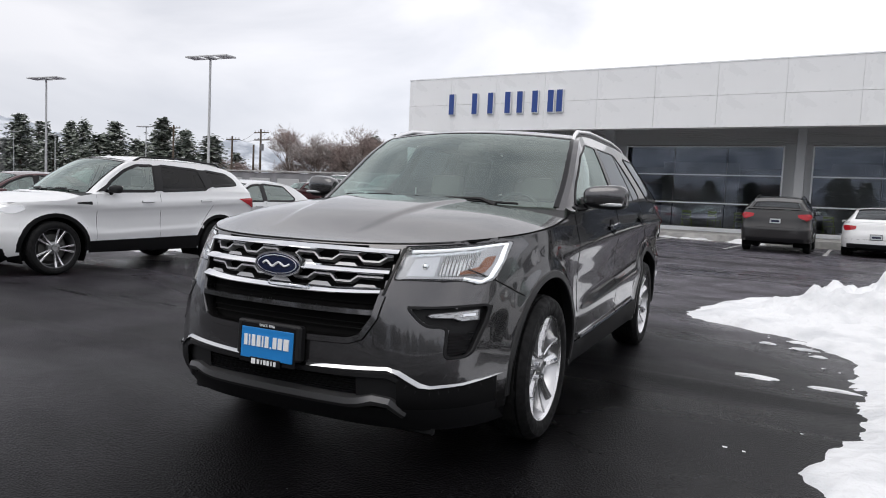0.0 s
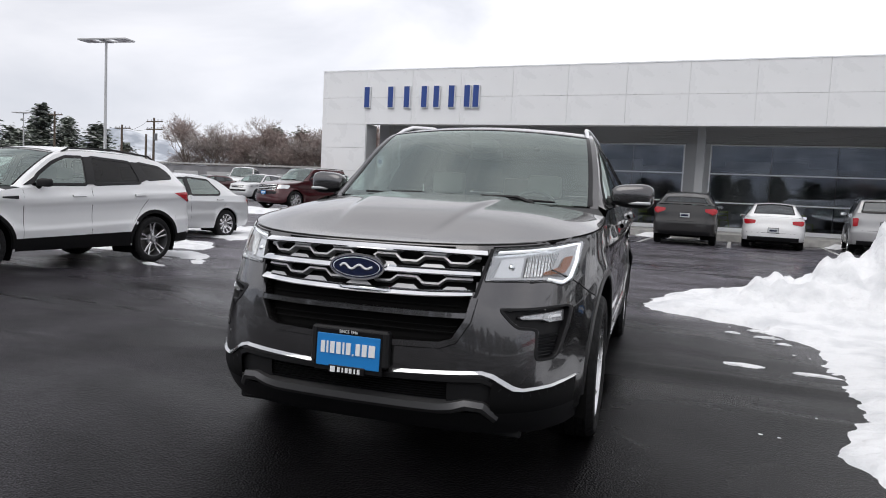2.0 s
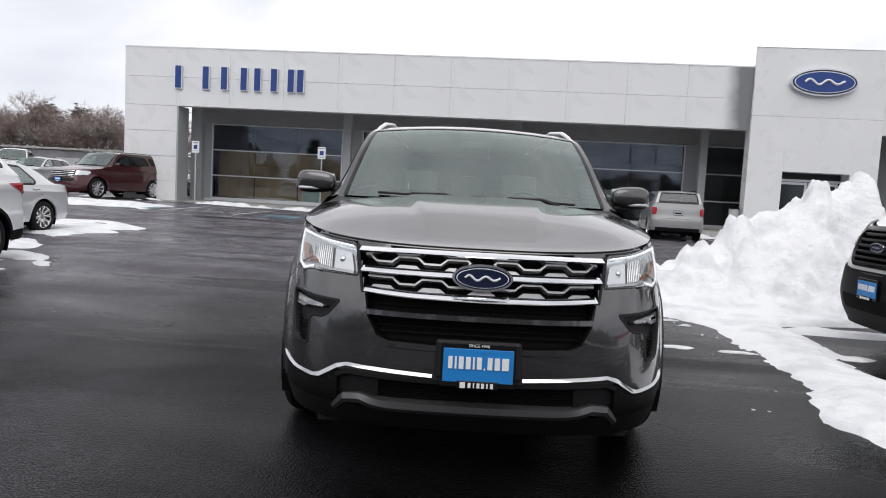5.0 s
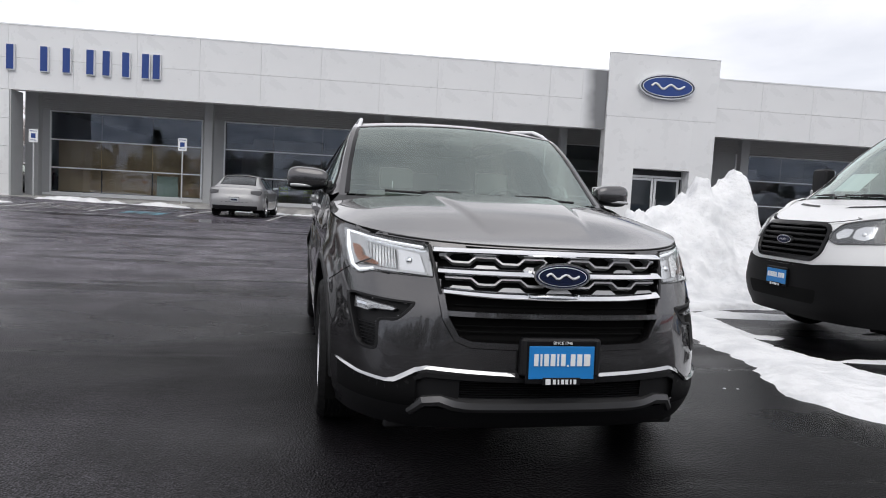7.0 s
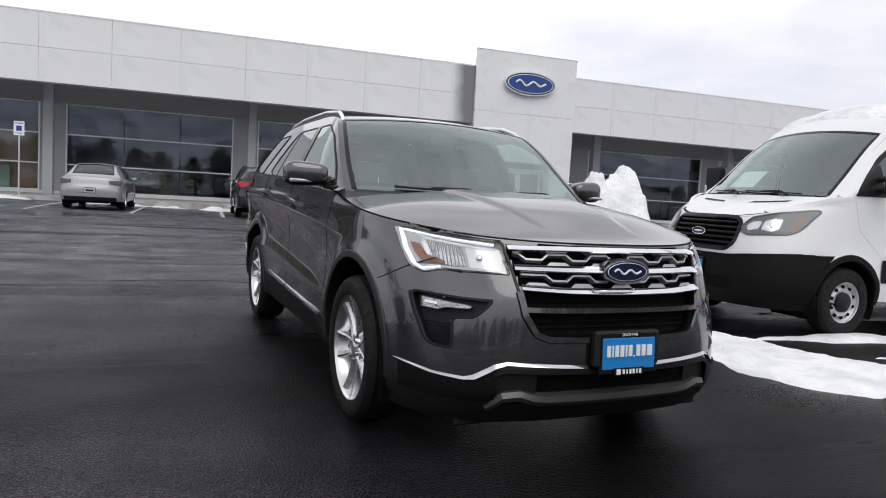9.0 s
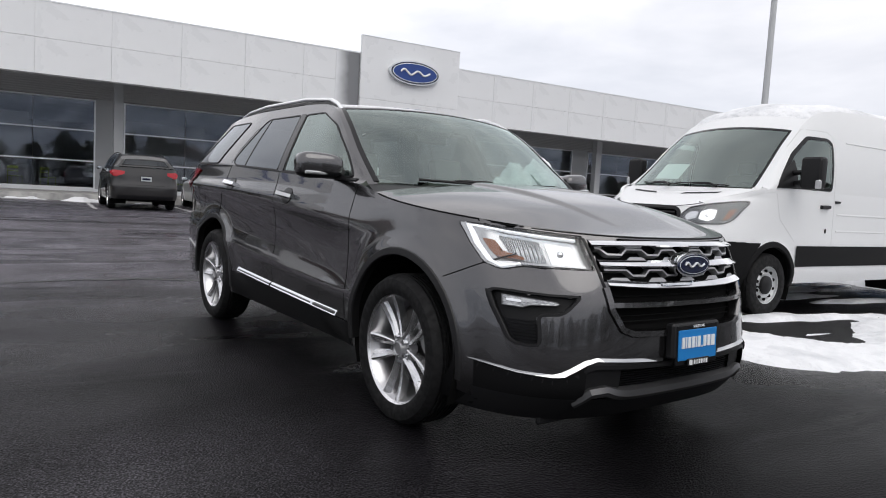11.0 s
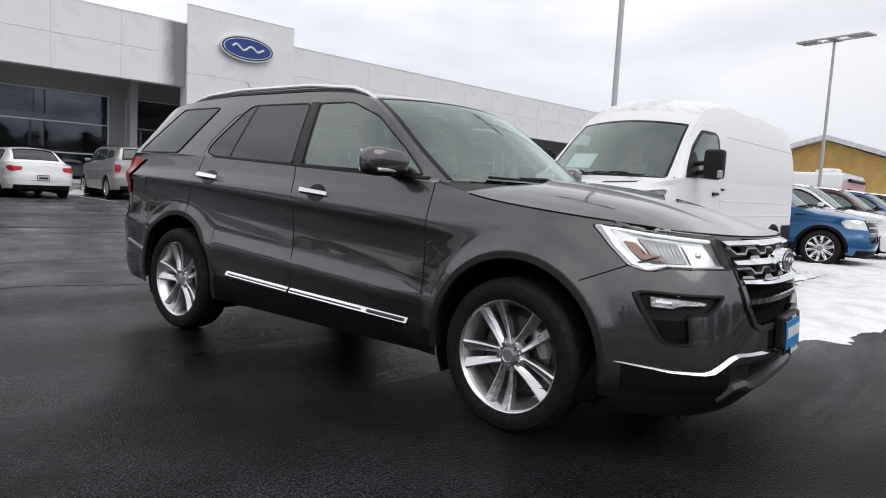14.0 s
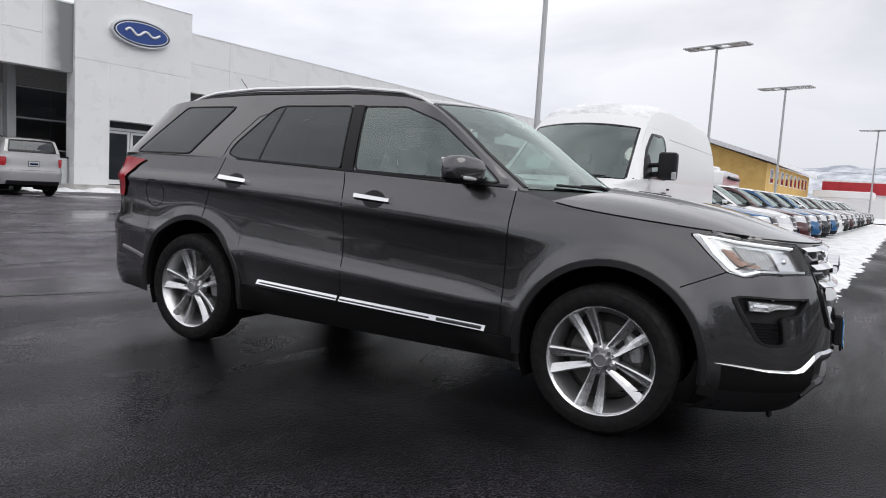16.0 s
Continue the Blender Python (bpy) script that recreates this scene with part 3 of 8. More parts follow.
    def side_x(self, y, z):
        zb = self.zt(y)
        if z <= zb or y < self.ya or y > self.ye:
            return self.plan_x(y, z)
        zr = max(self.Rz(y), zb + 0.01)
        u = min(1.25, (z - zb) / (zr - zb))
        xb = self.plan_x(y, zb)
        return xb + (self.Rx(y) - xb) * u ** self.bulge

    def side(self, y, z, h=0.0):
        return tuple(self.raise_(lambda a, b: (self.side_x(a, b), a, b), y, z, h))

    def top(self, f, y, h=0.0):
        def g(a, b):
            k = 1 - a * a
            return (a * self.Rx(b), b + self.bow(b) * k, self.Rz(b) + self.crown(b) * k)
        return tuple(self.raise_(g, f, y, h))

    def hood_z(self, x, y):
        n = self.nf(1.05)
        w = self.plan_x(y, self.zt(y), False)
        rho = min(1.0, abs(x) / max(w, 0.05))
        if y < self.y0f:
            z = self.zt(y)
            rho = min(1.0, ((abs(x) / self.Wf(z)) ** n + (max(0.0, self.y0f - y) / (self.y0f - self.nose(z))) ** n) ** (1 / n))
        d = 0.0
        if self.dome:
            half = 0.30 + 0.16 * (y + 0.4)
            d = self.dome / (1 + math.exp((abs(x) - half) / 0.008)) * min(1.0, max(0.0, (y + 0.75) / 0.6))
        return self.zt(y) + self.hc(y) * (1 - rho ** self.p) + d

    def hood(self, f, t, h=0.0):
        zc = self.zt(-0.6)

        def g(a, b):
            c = min(1.0, abs(a))
            xs = 0.80 * self.Wf(zc)
            y0 = self.front_y(c * xs, self.zt(self.front_y(c * xs, zc)))
            y1 = self.hood_end[0] + (self.hood_end[1] - self.hood_end[0]) * c * c
            ye0 = self.front_y(xs, zc)
            y = y0 + (y1 - y0) * b
            ye = ye0 + (self.hood_end[1] - ye0) * b
            x = a * self.plan_x(ye, self.zt(ye), False)
            return (x, y, self.hood_z(x, y))
        return tuple(self.raise_(g, f, t, h))

    # -- skins --
    def shell(self, name, mats, parent, holes=(), res=1.0, label=""):
        zr = 0.7
        a_top = 0.80
        cols = []
        nf = int(46 * res)
        for i in range(nf):
            cols.append(("f", a_top * i / nf))
        yc, yr_c = self.front_y(a_top * self.Wf(zr), zr), self.rear_y(a_top * self.W(zr), zr)
        ys = [yc]
        y = yc
        while y < yr_c:
            near = min(abs(abs(y - a) - self.arch) for a in (self.ax0, self.wb))
            y += (0.008 if near < 0.03 else 0.016 if near < 0.1 else 0.03 if near < 0.35 else 0.06) / res
            ys.append(min(y, yr_c))
        for a in (self.ax0, self.wb):
            for sgn in (-1, 1):
                ys += [a + sgn * (self.arch - 0.0005), a + sgn * (self.arch + 0.0005)]
        cols += [("s", q) for q in sorted(ys)]
        nr = int(16 * res)
        for i in range(nr - 1, -1, -1):
            cols.append(("r", a_top * i / nr))
        rows = int(60 * res)

        def point(kind, q, v):
            if kind == "f":
                y = self.front_y(q * self.Wf(1.0), 1.0)
                lo, hi = self.low, self.zt(self.front_y(q * self.Wf(self.zt(y)), self.zt(y)))
                z = lo + (hi - lo) * v
                x = q * self.Wf(z)
                return (x, self.front_y(x, z), z)
            if kind == "r":
                y = self.rear_y(q * self.W(1.0), 1.0)
                lo, hi = self.low_r, self.zt(y)
                z = lo + (hi - lo) * v
                x = q * self.W(z)
                return (x, self.rear_y(x, z), z)
            lo = self.sill
            for a in (self.ax0, self.wb):
                if abs(q - a) < self.arch:
                    lo = self.archz + math.sqrt(self.arch ** 2 - (q - a) ** 2)
            if q < self.ax0 - self.arch:
                lo = self.low + (self.sill - self.low) * max(0.0, min(1.0, (q - yc) / max(0.01, self.ax0 - self.arch - yc)))
            if q > self.wb + self.arch:
                lo = self.sill + (self.low_r - self.sill) * max(0.0, min(1.0, (q - self.wb - self.arch) / 0.25))
            hi = self.zt(q)
            z = lo + (hi - lo) * v
            y = q
            if q < self.ax0 - self.arch:
                y += (self.front_y(a_top * self.Wf(z), z) - yc) * min(1.0, (self.ax0 - self.arch - q) / max(0.01, self.ax0 - self.arch - yc))
            elif q > self.wb + self.arch:
                y += (self.rear_y(a_top * self.W(z), z) - yr_c) * min(1.0, (q - self.wb - self.arch) / max(0.01, yr_c - self.wb - self.arch))
            return (self.plan_x(y, z), y, z)

        half = [[point(k, q, r / rows) for r in range(rows + 1)] for k, q in cols]
        full = [[(-x, y, z) for x, y, z in c] for c in half[::-1][:-1]] + half
        full = full[:-1]
        n, m = len(full), rows + 1
        verts = [p for c in full for p in c]
        faces = []
        for i in range(n):
            j = (i + 1) % n
            for r in range(rows):
                f = (i * m + r, j * m + r, j * m + r + 1, i * m + r + 1)
                cx = sum(abs(verts[k][0]) for k in f) / 4
                cy = sum(verts[k][1] for k in f) / 4
                cz = sum(verts[k][2] for k in f) / 4
                if cy < self.y0f and any(inside(cx, cz, h) for h in holes):
                    continue
                faces.append(f[::-1] if False else f)
        return mesh_part(name, verts, faces, mats, parent, label, angle=30)

    def grid(self, name, f, a0, a1, b0, b1, na, nb, material, parent, label="", keep=None, angle=0, both=False):
        vs, fs = [], []
        for i in range(na + 1):
            for j in range(nb + 1):
                vs.append(f(a0 + (a1 - a0) * i / na, b0 + (b1 - b0) * j / nb))
        for i in range(na):
            for j in range(nb):
                if keep and not keep(a0 + (a1 - a0) * (i + 0.5) / na, b0 + (b1 - b0) * (j + 0.5) / nb):
                    continue
                fs.append((i * (nb + 1) + j, (i + 1) * (nb + 1) + j, (i + 1) * (nb + 1) + j + 1, i * (nb + 1) + j + 1))
        return mesh_part(name, vs, fs, material, parent, label, angle=angle)

    def cabin_side(self, name, sign, windows, material, parent, res=1.0):
        ny, nz = int(150 * res), int(34 * res)
        vs, fs = [], []
        for i in range(ny + 1):
            y = self.ya + (self.ye - self.ya) * i / ny
            zb, zr = self.zt(y), max(self.Rz(y), self.zt(y) + 0.003)
            for j in range(nz + 1):
                z = zb + (zr - zb) * j / nz
                vs.append((sign * self.side_x(y, z), y, z))
        for i in range(ny):
            for j in range(nz):
                f = (i * (nz + 1) + j, (i + 1) * (nz + 1) + j, (i + 1) * (nz + 1) + j + 1, i * (nz + 1) + j + 1)
                cy = sum(vs[k][1] for k in f) / 4
                cz = sum(vs[k][2] for k in f) / 4
                if any(inside(cy, cz, w) for w in windows):
                    continue
                fs.append(f if sign > 0 else f[::-1])
        return mesh_part(name, vs, fs, material, parent, angle=30)


def strip(name, surf, pts, width, proud, material, parent, label="", both=True, **k):
    """A bevelled strip on a skin, on one side or on both."""
    vf = surf_band(surf, pts, width, proud, **k)
    mesh_part(name, *vf, material, parent, label, angle=25)
    if both:
        mesh_part(name, *mirrored(vf), material, parent, label, angle=25)


def skin(name, surf, poly, proud, material, parent, label="", both=True, step=0.05, rings=5):
    vf = surf_patch(surf, poly, proud, step, rings)
    out = [mesh_part(name, *vf, material, parent, label, angle=0)]
    if both:
        out.append(mesh_part(name, *mirrored(vf), material, parent, label, angle=0))
    return out


WHEELS = {}


def wheel_meshes(style, r, rim, width):
    key = (style, r, rim, width)
    if key in WHEELS:
        return WHEELS[key]
    out = []
    h = width / 2
    bm = bmesh.new()
    prof = [(rim - 0.012, -h * 0.9), (rim + 0.012, -h * 0.98), (r - 0.045, -h), (r - 0.018, -h * 0.88), (r - 0.003, -h * 0.66)]
    for k in range(-3, 4):
        g = k * h * 0.16
        prof += [(r, g - h * 0.055), (r, g + h * 0.055), (r - 0.007, g + h * 0.06), (r - 0.007, g + h * 0.10)]
    prof += [(r - 0.003, h * 0.66), (r - 0.018, h * 0.88), (r - 0.03, h * 0.965), (r - 0.034, h * 0.965), (r - 0.048, h), (rim + 0.03, h * 1.0), (rim + 0.012, h * 0.97), (rim - 0.004, h * 0.9)]
    lathe(bm, prof, 72)
    out.append(("tyre", bm, M["rubber"], True))
    face = h * 0.86
    bm = bmesh.new()
    rl = [(rim * 0.90, -h * 0.7), (rim * 0.93, h * 0.2), (rim * 0.945, face - 0.008), (rim * 0.955, face), (rim, face + 0.006), (rim + 0.004, face + 0.002), (rim + 0.004, face - 0.03)]
    if style == "twin":
        rl = [(rim * 0.950, face - 0.010), (rim * 0.965, face - 0.004), (rim * 0.975, face), (rim, face + 0.006), (rim + 0.005, face + 0.002), (rim + 0.005, face - 0.03)]
    lathe(bm, rl, 64)
    lip = M["polished"] if style == "twin" else M["alloy"] if style == "plain" else M["lamp_dark"] if style == "split" else M["steel"]
    out.append(("rim", bm, lip, True))
    if style == "twin":
        bm = bmesh.new()
        lathe(bm, [(rim * 0.82, -h * 0.75), (rim * 0.835, -h * 0.1), (rim * 0.86, face - 0.058), (rim * 0.95, face - 0.010)], 64)
        out.append(("barrel", bm, M["barrel"], True))

    def spoke(bm, ang, half_in, half_out, r0, r1, d0, d1, thick, skew=0.0):
        """One tapering spoke from the hub to the rim, its face ridged."""
        ca, sa = math.cos(ang), math.sin(ang)

        def pt(rad, side, dep):
            return (dep, rad * ca - side * sa, rad * sa + side * ca)
        rows = []
        for q in range(6):
            u = q / 5
            rad, hw = r0 + (r1 - r0) * u, half_in + (half_out - half_in) * u
            dep = d0 + (d1 - d0) * u - 0.012 * math.sin(u * math.pi)
            sk = (skew * (0.42 + 0.58 * u)) if style == "twin" else skew * u
            if style == "twin":
                # the outer flank falls away, the flank towards its twin stands steep
                e = -1 if skew > 0 else 1
                prof = [(-hw * e, -thick), (-hw * e, -0.004), (-hw * 0.62 * e, 0.0), (hw * 0.25 * e, -0.007), (hw * e, -0.020), (hw * e, -thick)]
                if skew > 0:
                    prof = prof[::-1]
                rows.append([bm.verts.new(pt(rad, sk + a, dep + b_)) for a, b_ in prof])
                continue
            rows.append([bm.verts.new(pt(rad, sk - hw, dep - thick)), bm.verts.new(pt(rad, sk - hw, dep - 0.006)), bm.verts.new(pt(rad, sk - hw * 0.55, dep)), bm.verts.new(pt(rad, sk + hw * 0.55, dep)),
                         bm.verts.new(pt(rad, sk + hw, dep - 0.006)), bm.verts.new(pt(rad, sk + hw, dep - thick))])
        for a, b in zip(rows, rows[1:]):
            for q in range(5):
                bm.faces.new((a[q], a[q + 1], b[q + 1], b[q]))
    if style == "steel":
        bm = bmesh.new()
        lathe(bm, [(rim * 0.95, face - 0.02), (rim * 0.80, face - 0.05), (rim * 0.66, face - 0.015), (rim * 0.45, face - 0.03), (0.07, face - 0.02), (0.065, face + 0.01), (0.0, face + 0.012)], 40)
        out.append(("wheel_disc", bm, M["steel"], True))
        bm = bmesh.new()
        lathe(bm, [(0.105, face - 0.024), (0.100, face + 0.002), (0.070, face + 0.020), (0.0, face + 0.022)], 24)
        out.append(("hub_cap", bm, M["plastic"], True))
        bm = bmesh.new()
        for k in range(10):
            a = k * math.tau / 10
            tube(bm, [(face - 0.03, rim * 0.74 * math.cos(a), rim * 0.74 * math.sin(a)), (face - 0.012, rim * 0.74 * math.cos(a), rim * 0.74 * math.sin(a))], 0.018, 10)
        out.append(("slot", bm, M["liner"], False))
    else:
        bm = bmesh.new()
        n = 5
        for k in range(n):
            a = k * math.tau / n + math.pi / 2
            if style == "twin":
                for s in (-1, 1):
                    spoke(bm, a, 0.0135, 0.029, 0.050, rim * 0.965, face - 0.030, face - 0.004, 0.045, s * 0.050)
            elif style == "split":
                for s in (-1, 1):
                    spoke(bm, a + s * 0.13, 0.010, 0.016, 0.05, rim * 0.955, face - 0.02, face - 0.004, 0.03, s * 0.012)
            else:
                for s in (-1, 1):
                    spoke(bm, a + s * 0.30, 0.022, 0.026, 0.05, rim * 0.95, face - 0.02, face - 0.006, 0.035)
        bmesh.ops.recalc_face_normals(bm, faces=bm.faces)
        out.append(("spokes", bm, M["polished"] if style == "twin" else M["alloy"], False))
        bm = bmesh.new()
        lathe(bm, [(0.088, face - 0.08), (0.082, face - 0.046), (0.046, face - 0.040), (0.036, face - 0.014), (0.032, face - 0.012), (0.028, face - 0.017), (0.0, face - 0.017)], 28)
        out.append(("hub_cap", bm, M["satin"], True))
        for k in range(5 if style == "twin" else 0):
            bm = bmesh.new()
            a = k * math.tau / 5 + math.pi / 2
            tube(bm, [(face - 0.05, 0.059 * math.cos(a), 0.059 * math.sin(a)), (face - 0.016, 0.059 * math.cos(a), 0.059 * math.sin(a))], [0.0125, 0.0115], 8)
            out.append(("lug_nut", bm, M["chrome"], True))
    bm = bmesh.new()
    lathe(bm, [(0.02, 0.0), (rim * 0.66, 0.0), (rim * 0.66, -0.02), (rim * 0.81, -0.05), (rim * 0.81, -0.055), (0.02, -0.05)], 40)
    out.append(("brake_disc", bm, M["disc"], True))
    if style == "twin":
        bm = bmesh.new()
        pts = [(0.012, rim * 0.60 * math.cos(t), rim * 0.60 * math.sin(t)) for t in (-0.42, -0.2, 0.0, 0.2, 0.42)]
        tube(bm, pts, [0.026, 0.038, 0.040, 0.038, 0.026], 8)
        out.append(("caliper", bm, M["caliper"], True))
    done = []
    for name, bm, ma, sm in out:
        me = bpy.data.meshes.new(name)
        bm.normal_update()
        bmesh.ops.recalc_face_normals(bm, faces=bm.faces)
        bm.to_mesh(me)
        bm.free()
        me.materials.append(ma)
        if sm:
            me.polygons.foreach_set("use_smooth", [True] * len(me.polygons))
            me.set_sharp_from_angle(angle=radians(35))
        done.append((name, me))
    WHEELS[key] = done
    return done


def put_wheels(car, b, track, style, rim, width, turn=(0, 0, 0, 0), dy=0.0):
    """Four wheels: the tyre carries rim, spokes, cap and disc."""
    for k, (sx, y) in enumerate(((-1, b.ax0), (1, b.ax0), (-1, b.wb), (1, b.wb))):
        base = pose(sx * track, y + dy, b.tyre, 0, 0, 0 if sx > 0 else 180) @ pose(0, 0, 0, turn[k], 0, 0)
        first = None
        for name, me in wheel_meshes(style, b.tyre, rim, width):
            o = new("wheel" if first is None else name, me)
            if first is None:
                first = o
                o.parent, o.matrix_basis = car, base
            else:
                o.parent = first


def underside(car, b, half, y0, y1):
    """Floor pan, wheel wells and the dark of the engine bay."""
    bm = bmesh.new()
    add_box(bm, (0, (y0 + y1) / 2, b.sill + 0.09), (1.0, y1 - y0, 0.24), 0.03)
    add_box(bm, (0, b.wb / 2, b.sill + 0.09), (2 * half - 0.14, b.wb - 2 * b.arch - 0.04, 0.16), 0.03)
    part("floor_pan", bm, M["liner"], car)
    for a in (b.ax0, b.wb):
        for s in (-1, 1):
            bm = bmesh.new()
            r = b.arch + 0.012
            lo, hi = [], []
            for k in range(21):
                t = math.radians(-25 + 230 * k / 20)
                lo.append(bm.verts.new((s * 0.48, a + r * math.cos(t), b.archz + r * math.sin(t))))
                hi.append(bm.verts.new((s * (b.plan_x(a, b.archz + b.arch) - 0.03), a + r * math.cos(t), b.archz + r * math.sin(t))))
            for k in range(20):
                bm.faces.new((lo[k], lo[k + 1], hi[k + 1], hi[k]))
            bm.faces.new(lo)
            part("wheel_well", bm, M["liner"], car)


def seat_at(car, x, y, z, wide=0.5):
    bm = bmesh.new()
    add_box(bm, (x, y + 0.02, z + 0.08), (wide, 0.5, 0.16), 0.05, seg=2)
    add_box(bm, (x, y + 0.32, z + 0.40), (wide * 0.96, 0.15, 0.62), 0.06, Matrix.Rotation(radians(-14), 3, "X"), 2)
    add_box(bm, (x, y + 0.43, z + 0.80), (0.26, 0.10, 0.17), 0.04, Matrix.Rotation(radians(-10), 3, "X"), 2)
    part("seat", bm, M["seat"], car, smooth=True)


def cabin_inside(car, b, floor=0.55, second=2.0):
    for x in (-0.38, 0.38):
        seat_at(car, x, 1.12, floor)
    if second:
        seat_at(car, 0, second, floor, 1.3)
    bm = bmesh.new()
    zc = b.zt(b.ya)
    add_box(bm, (0, b.ya + 0.12, zc - 0.12), (1.45, 0.45, 0.26), 0.06, seg=2)
    add_box(bm, (0, (b.ya + b.ye) / 2, floor - 0.05), (1.5, b.ye - b.ya - 0.3, 0.06))
    part("dashboard", bm, M["trim_in"], car, smooth=True)
    bm = bmesh.new()
    c = Vector((0.38, b.ya + 0.50, zc - 0.08))
    ring = [c + Vector((0.19 * math.cos(k * math.tau / 20), 0.06 * math.sin(k * math.tau / 20), 0.18 * math.sin(k * math.tau / 20))) for k in range(21)]
    tube(bm, ring, 0.014, 6, False)
    tube(bm, [c + Vector((-0.19, 0, 0)), c + Vector((0.19, 0, 0))], 0.02, 6)
    tube(bm, [c, c + Vector((0, -0.3, -0.06))], 0.03, 6)
    part("steering_wheel", bm, M["trim_in"], car, smooth=True)


def mirror_pair(car, b, y, z, paint_m, out=0.20, size=(0.20, 0.13, 0.14), lit=True):
    for s in (-1, 1):
        x = b.side_x(y, z - 0.03)
        c = Vector((s * (x + out - size[0] * 0.42), y, z))
        na, nb = 28, 16
        vs, up, dn = [], [], []
        for i in range(nb + 1):
            v = math.pi * i / nb - math.pi / 2
            for k in range(na):
                u = k * math.tau / na
                p = [math.copysign(abs(q) ** 0.62, q) for q in (math.cos(v) * math.cos(u), math.cos(v) * math.sin(u), math.sin(v))]
                w = p[0] * 0.5 + 0.5
                vs.append(c + Vector((s * p[0] * size[0] / 2, p[1] * size[1] / 2 * (0.92 + 0.08 * w) + 0.05 * w, p[2] * size[2] / 2 * (0.80 + 0.20 * w))))
        for i in range(nb):
            for k in range(na):
                f = (i * na + k, i * na + (k + 1) % na, (i + 1) * na + (k + 1) % na, (i + 1) * na + k)
                low = sum(vs[q].z for q in f) / 4 < z - size[2] * 0.24
                (dn if low else up).append(f if s > 0 else f[::-1])
        cap = mesh_part("mirror", vs, up, paint_m, car, angle=0)
        mesh_part("mirror_base", vs, dn, M["plastic"], cap, angle=0)
        bm = bmesh.new()
        tube(bm, [(s * (x - 0.02), y + 0.02, z - 0.05), (s * (x + out - size[0] * 0.8), y + 0.01, z - 0.045)], [0.05, 0.032], 8)
        part("mirror_arm", bm, M["plastic"], cap, smooth=True)
        bm = bmesh.new()
        add_box(bm, (s * (x + out - size[0] * 0.42), y + size[1] * 0.5 + 0.03, z), (size[0] * 0.8, 0.012, size[2] * 0.72), 0.004)
        part("mirror_glass", bm, M["chrome"], cap)
        if lit:
            bm = bmesh.new()
            add_box(bm, (s * (x + out - size[0] * 0.30), y - size[1] * 0.46 + 0.035, z - size[2] * 0.27), (size[0] * 0.60, 0.02, 0.020), 0.006)
            part("turn_lamp", bm, M["lamp_in"], cap)


def window_set(car, b, polys, privacy, trim_m, res=0.05, trim=0.044, tint="privacy"):
    for k, poly in enumerate(polys):
        rp = rounded(poly, 0.035, 3)
        for s in (1, -1):
            vf = surf_patch(b.side, rp, 0.002, res)
            rim = surf_band(b.side, rp, trim, 0.006, 0.02, True, 0.03)
            if s < 0:
                vf, rim = mirrored(vf), mirrored(rim)
            w = mesh_part("side_window", *vf, M[tint] if k in privacy else M["pane"], car, angle=0)
            mesh_part("window_trim", *rim, trim_m, w, angle=25)


def top_skins(car, b, paint_m, res=1.0, rear_glass=True, pillar=0.915, depth=0.80):
    n = int(26 * res) + 4
    ws = b.grid("windscreen", b.top, -pillar, pillar, b.ya + 0.015, b.yh, n, n, M["shield"], car)
    for s in (1, -1):
        b.grid("pillar", b.top, s * pillar, s * 1.0, b.ya, b.yh, 3, n, paint_m, car)
    edge = [(-pillar, b.ya + 0.02), (-pillar, b.yh - 0.005), (pillar, b.yh - 0.005), (pillar, b.ya + 0.02)]
    mesh_part("windscreen_seal", *surf_band(lambda f, y, h: b.top(f, y, h), edge, 0.035, 0.004, 0.006, False, 0.05), M["gloss_black"], ws, angle=25)
    b.grid("roof", b.top, -1, 1, b.yh, b.yd, n, n, paint_m, car)
    if rear_glass:
        lo, hi = b.yd + (0.03 if depth < 0.9 else 0.012), b.yd + (b.ye - b.yd) * depth
        b.grid("tailgate", b.top, -1, 1, b.yd, b.ye, n, max(8, n), paint_m, car, keep=lambda f, y: not (abs(f) < 0.84 and lo < y < hi))
        rg = b.grid("rear_window", lambda f, y: b.top(f, y, -0.004), -0.86, 0.86, lo - 0.01, hi + 0.01, n, 8, M["privacy"], car)
        ring = [(-0.85, lo), (-0.85, hi), (0.85, hi), (0.85, lo)]
        mesh_part("rear_window_seal", *surf_band(b.top, ring, 0.03, 0.004, 0.01, True, 0.05), M["gloss_black"], rg, angle=25)
    else:
        b.grid("tailgate", b.top, -1, 1, b.yd, b.ye, n, max(8, n), paint_m, car)


def wipers(car, b, parked=0.03):
    for x0, x1 in ((0.62, -0.02), (0.02, -0.60)):
        bm = bmesh.new()
        pts = []
        for k in range(7):
            u = k / 6
            f = (x0 + (x1 - x0) * u) / b.Rx(b.ya)
            pts.append(Vector(b.top(f, b.ya + parked + 0.018 * u, 0.014)))
        tube(bm, pts, 0.008, 6)
        mid = pts[2]
        tube(bm, [Vector(b.top((x0 * 0.55 + x1 * 0.45 + 0.18) / b.Rx(b.ya), b.ya - 0.03, 0.012)), mid + Vector((0, 0, 0.014)), pts[4] + Vector((0, 0, 0.008))], [0.014, 0.012, 0.008], 6)
        part("wiper", bm, M["plastic"], car, smooth=True)


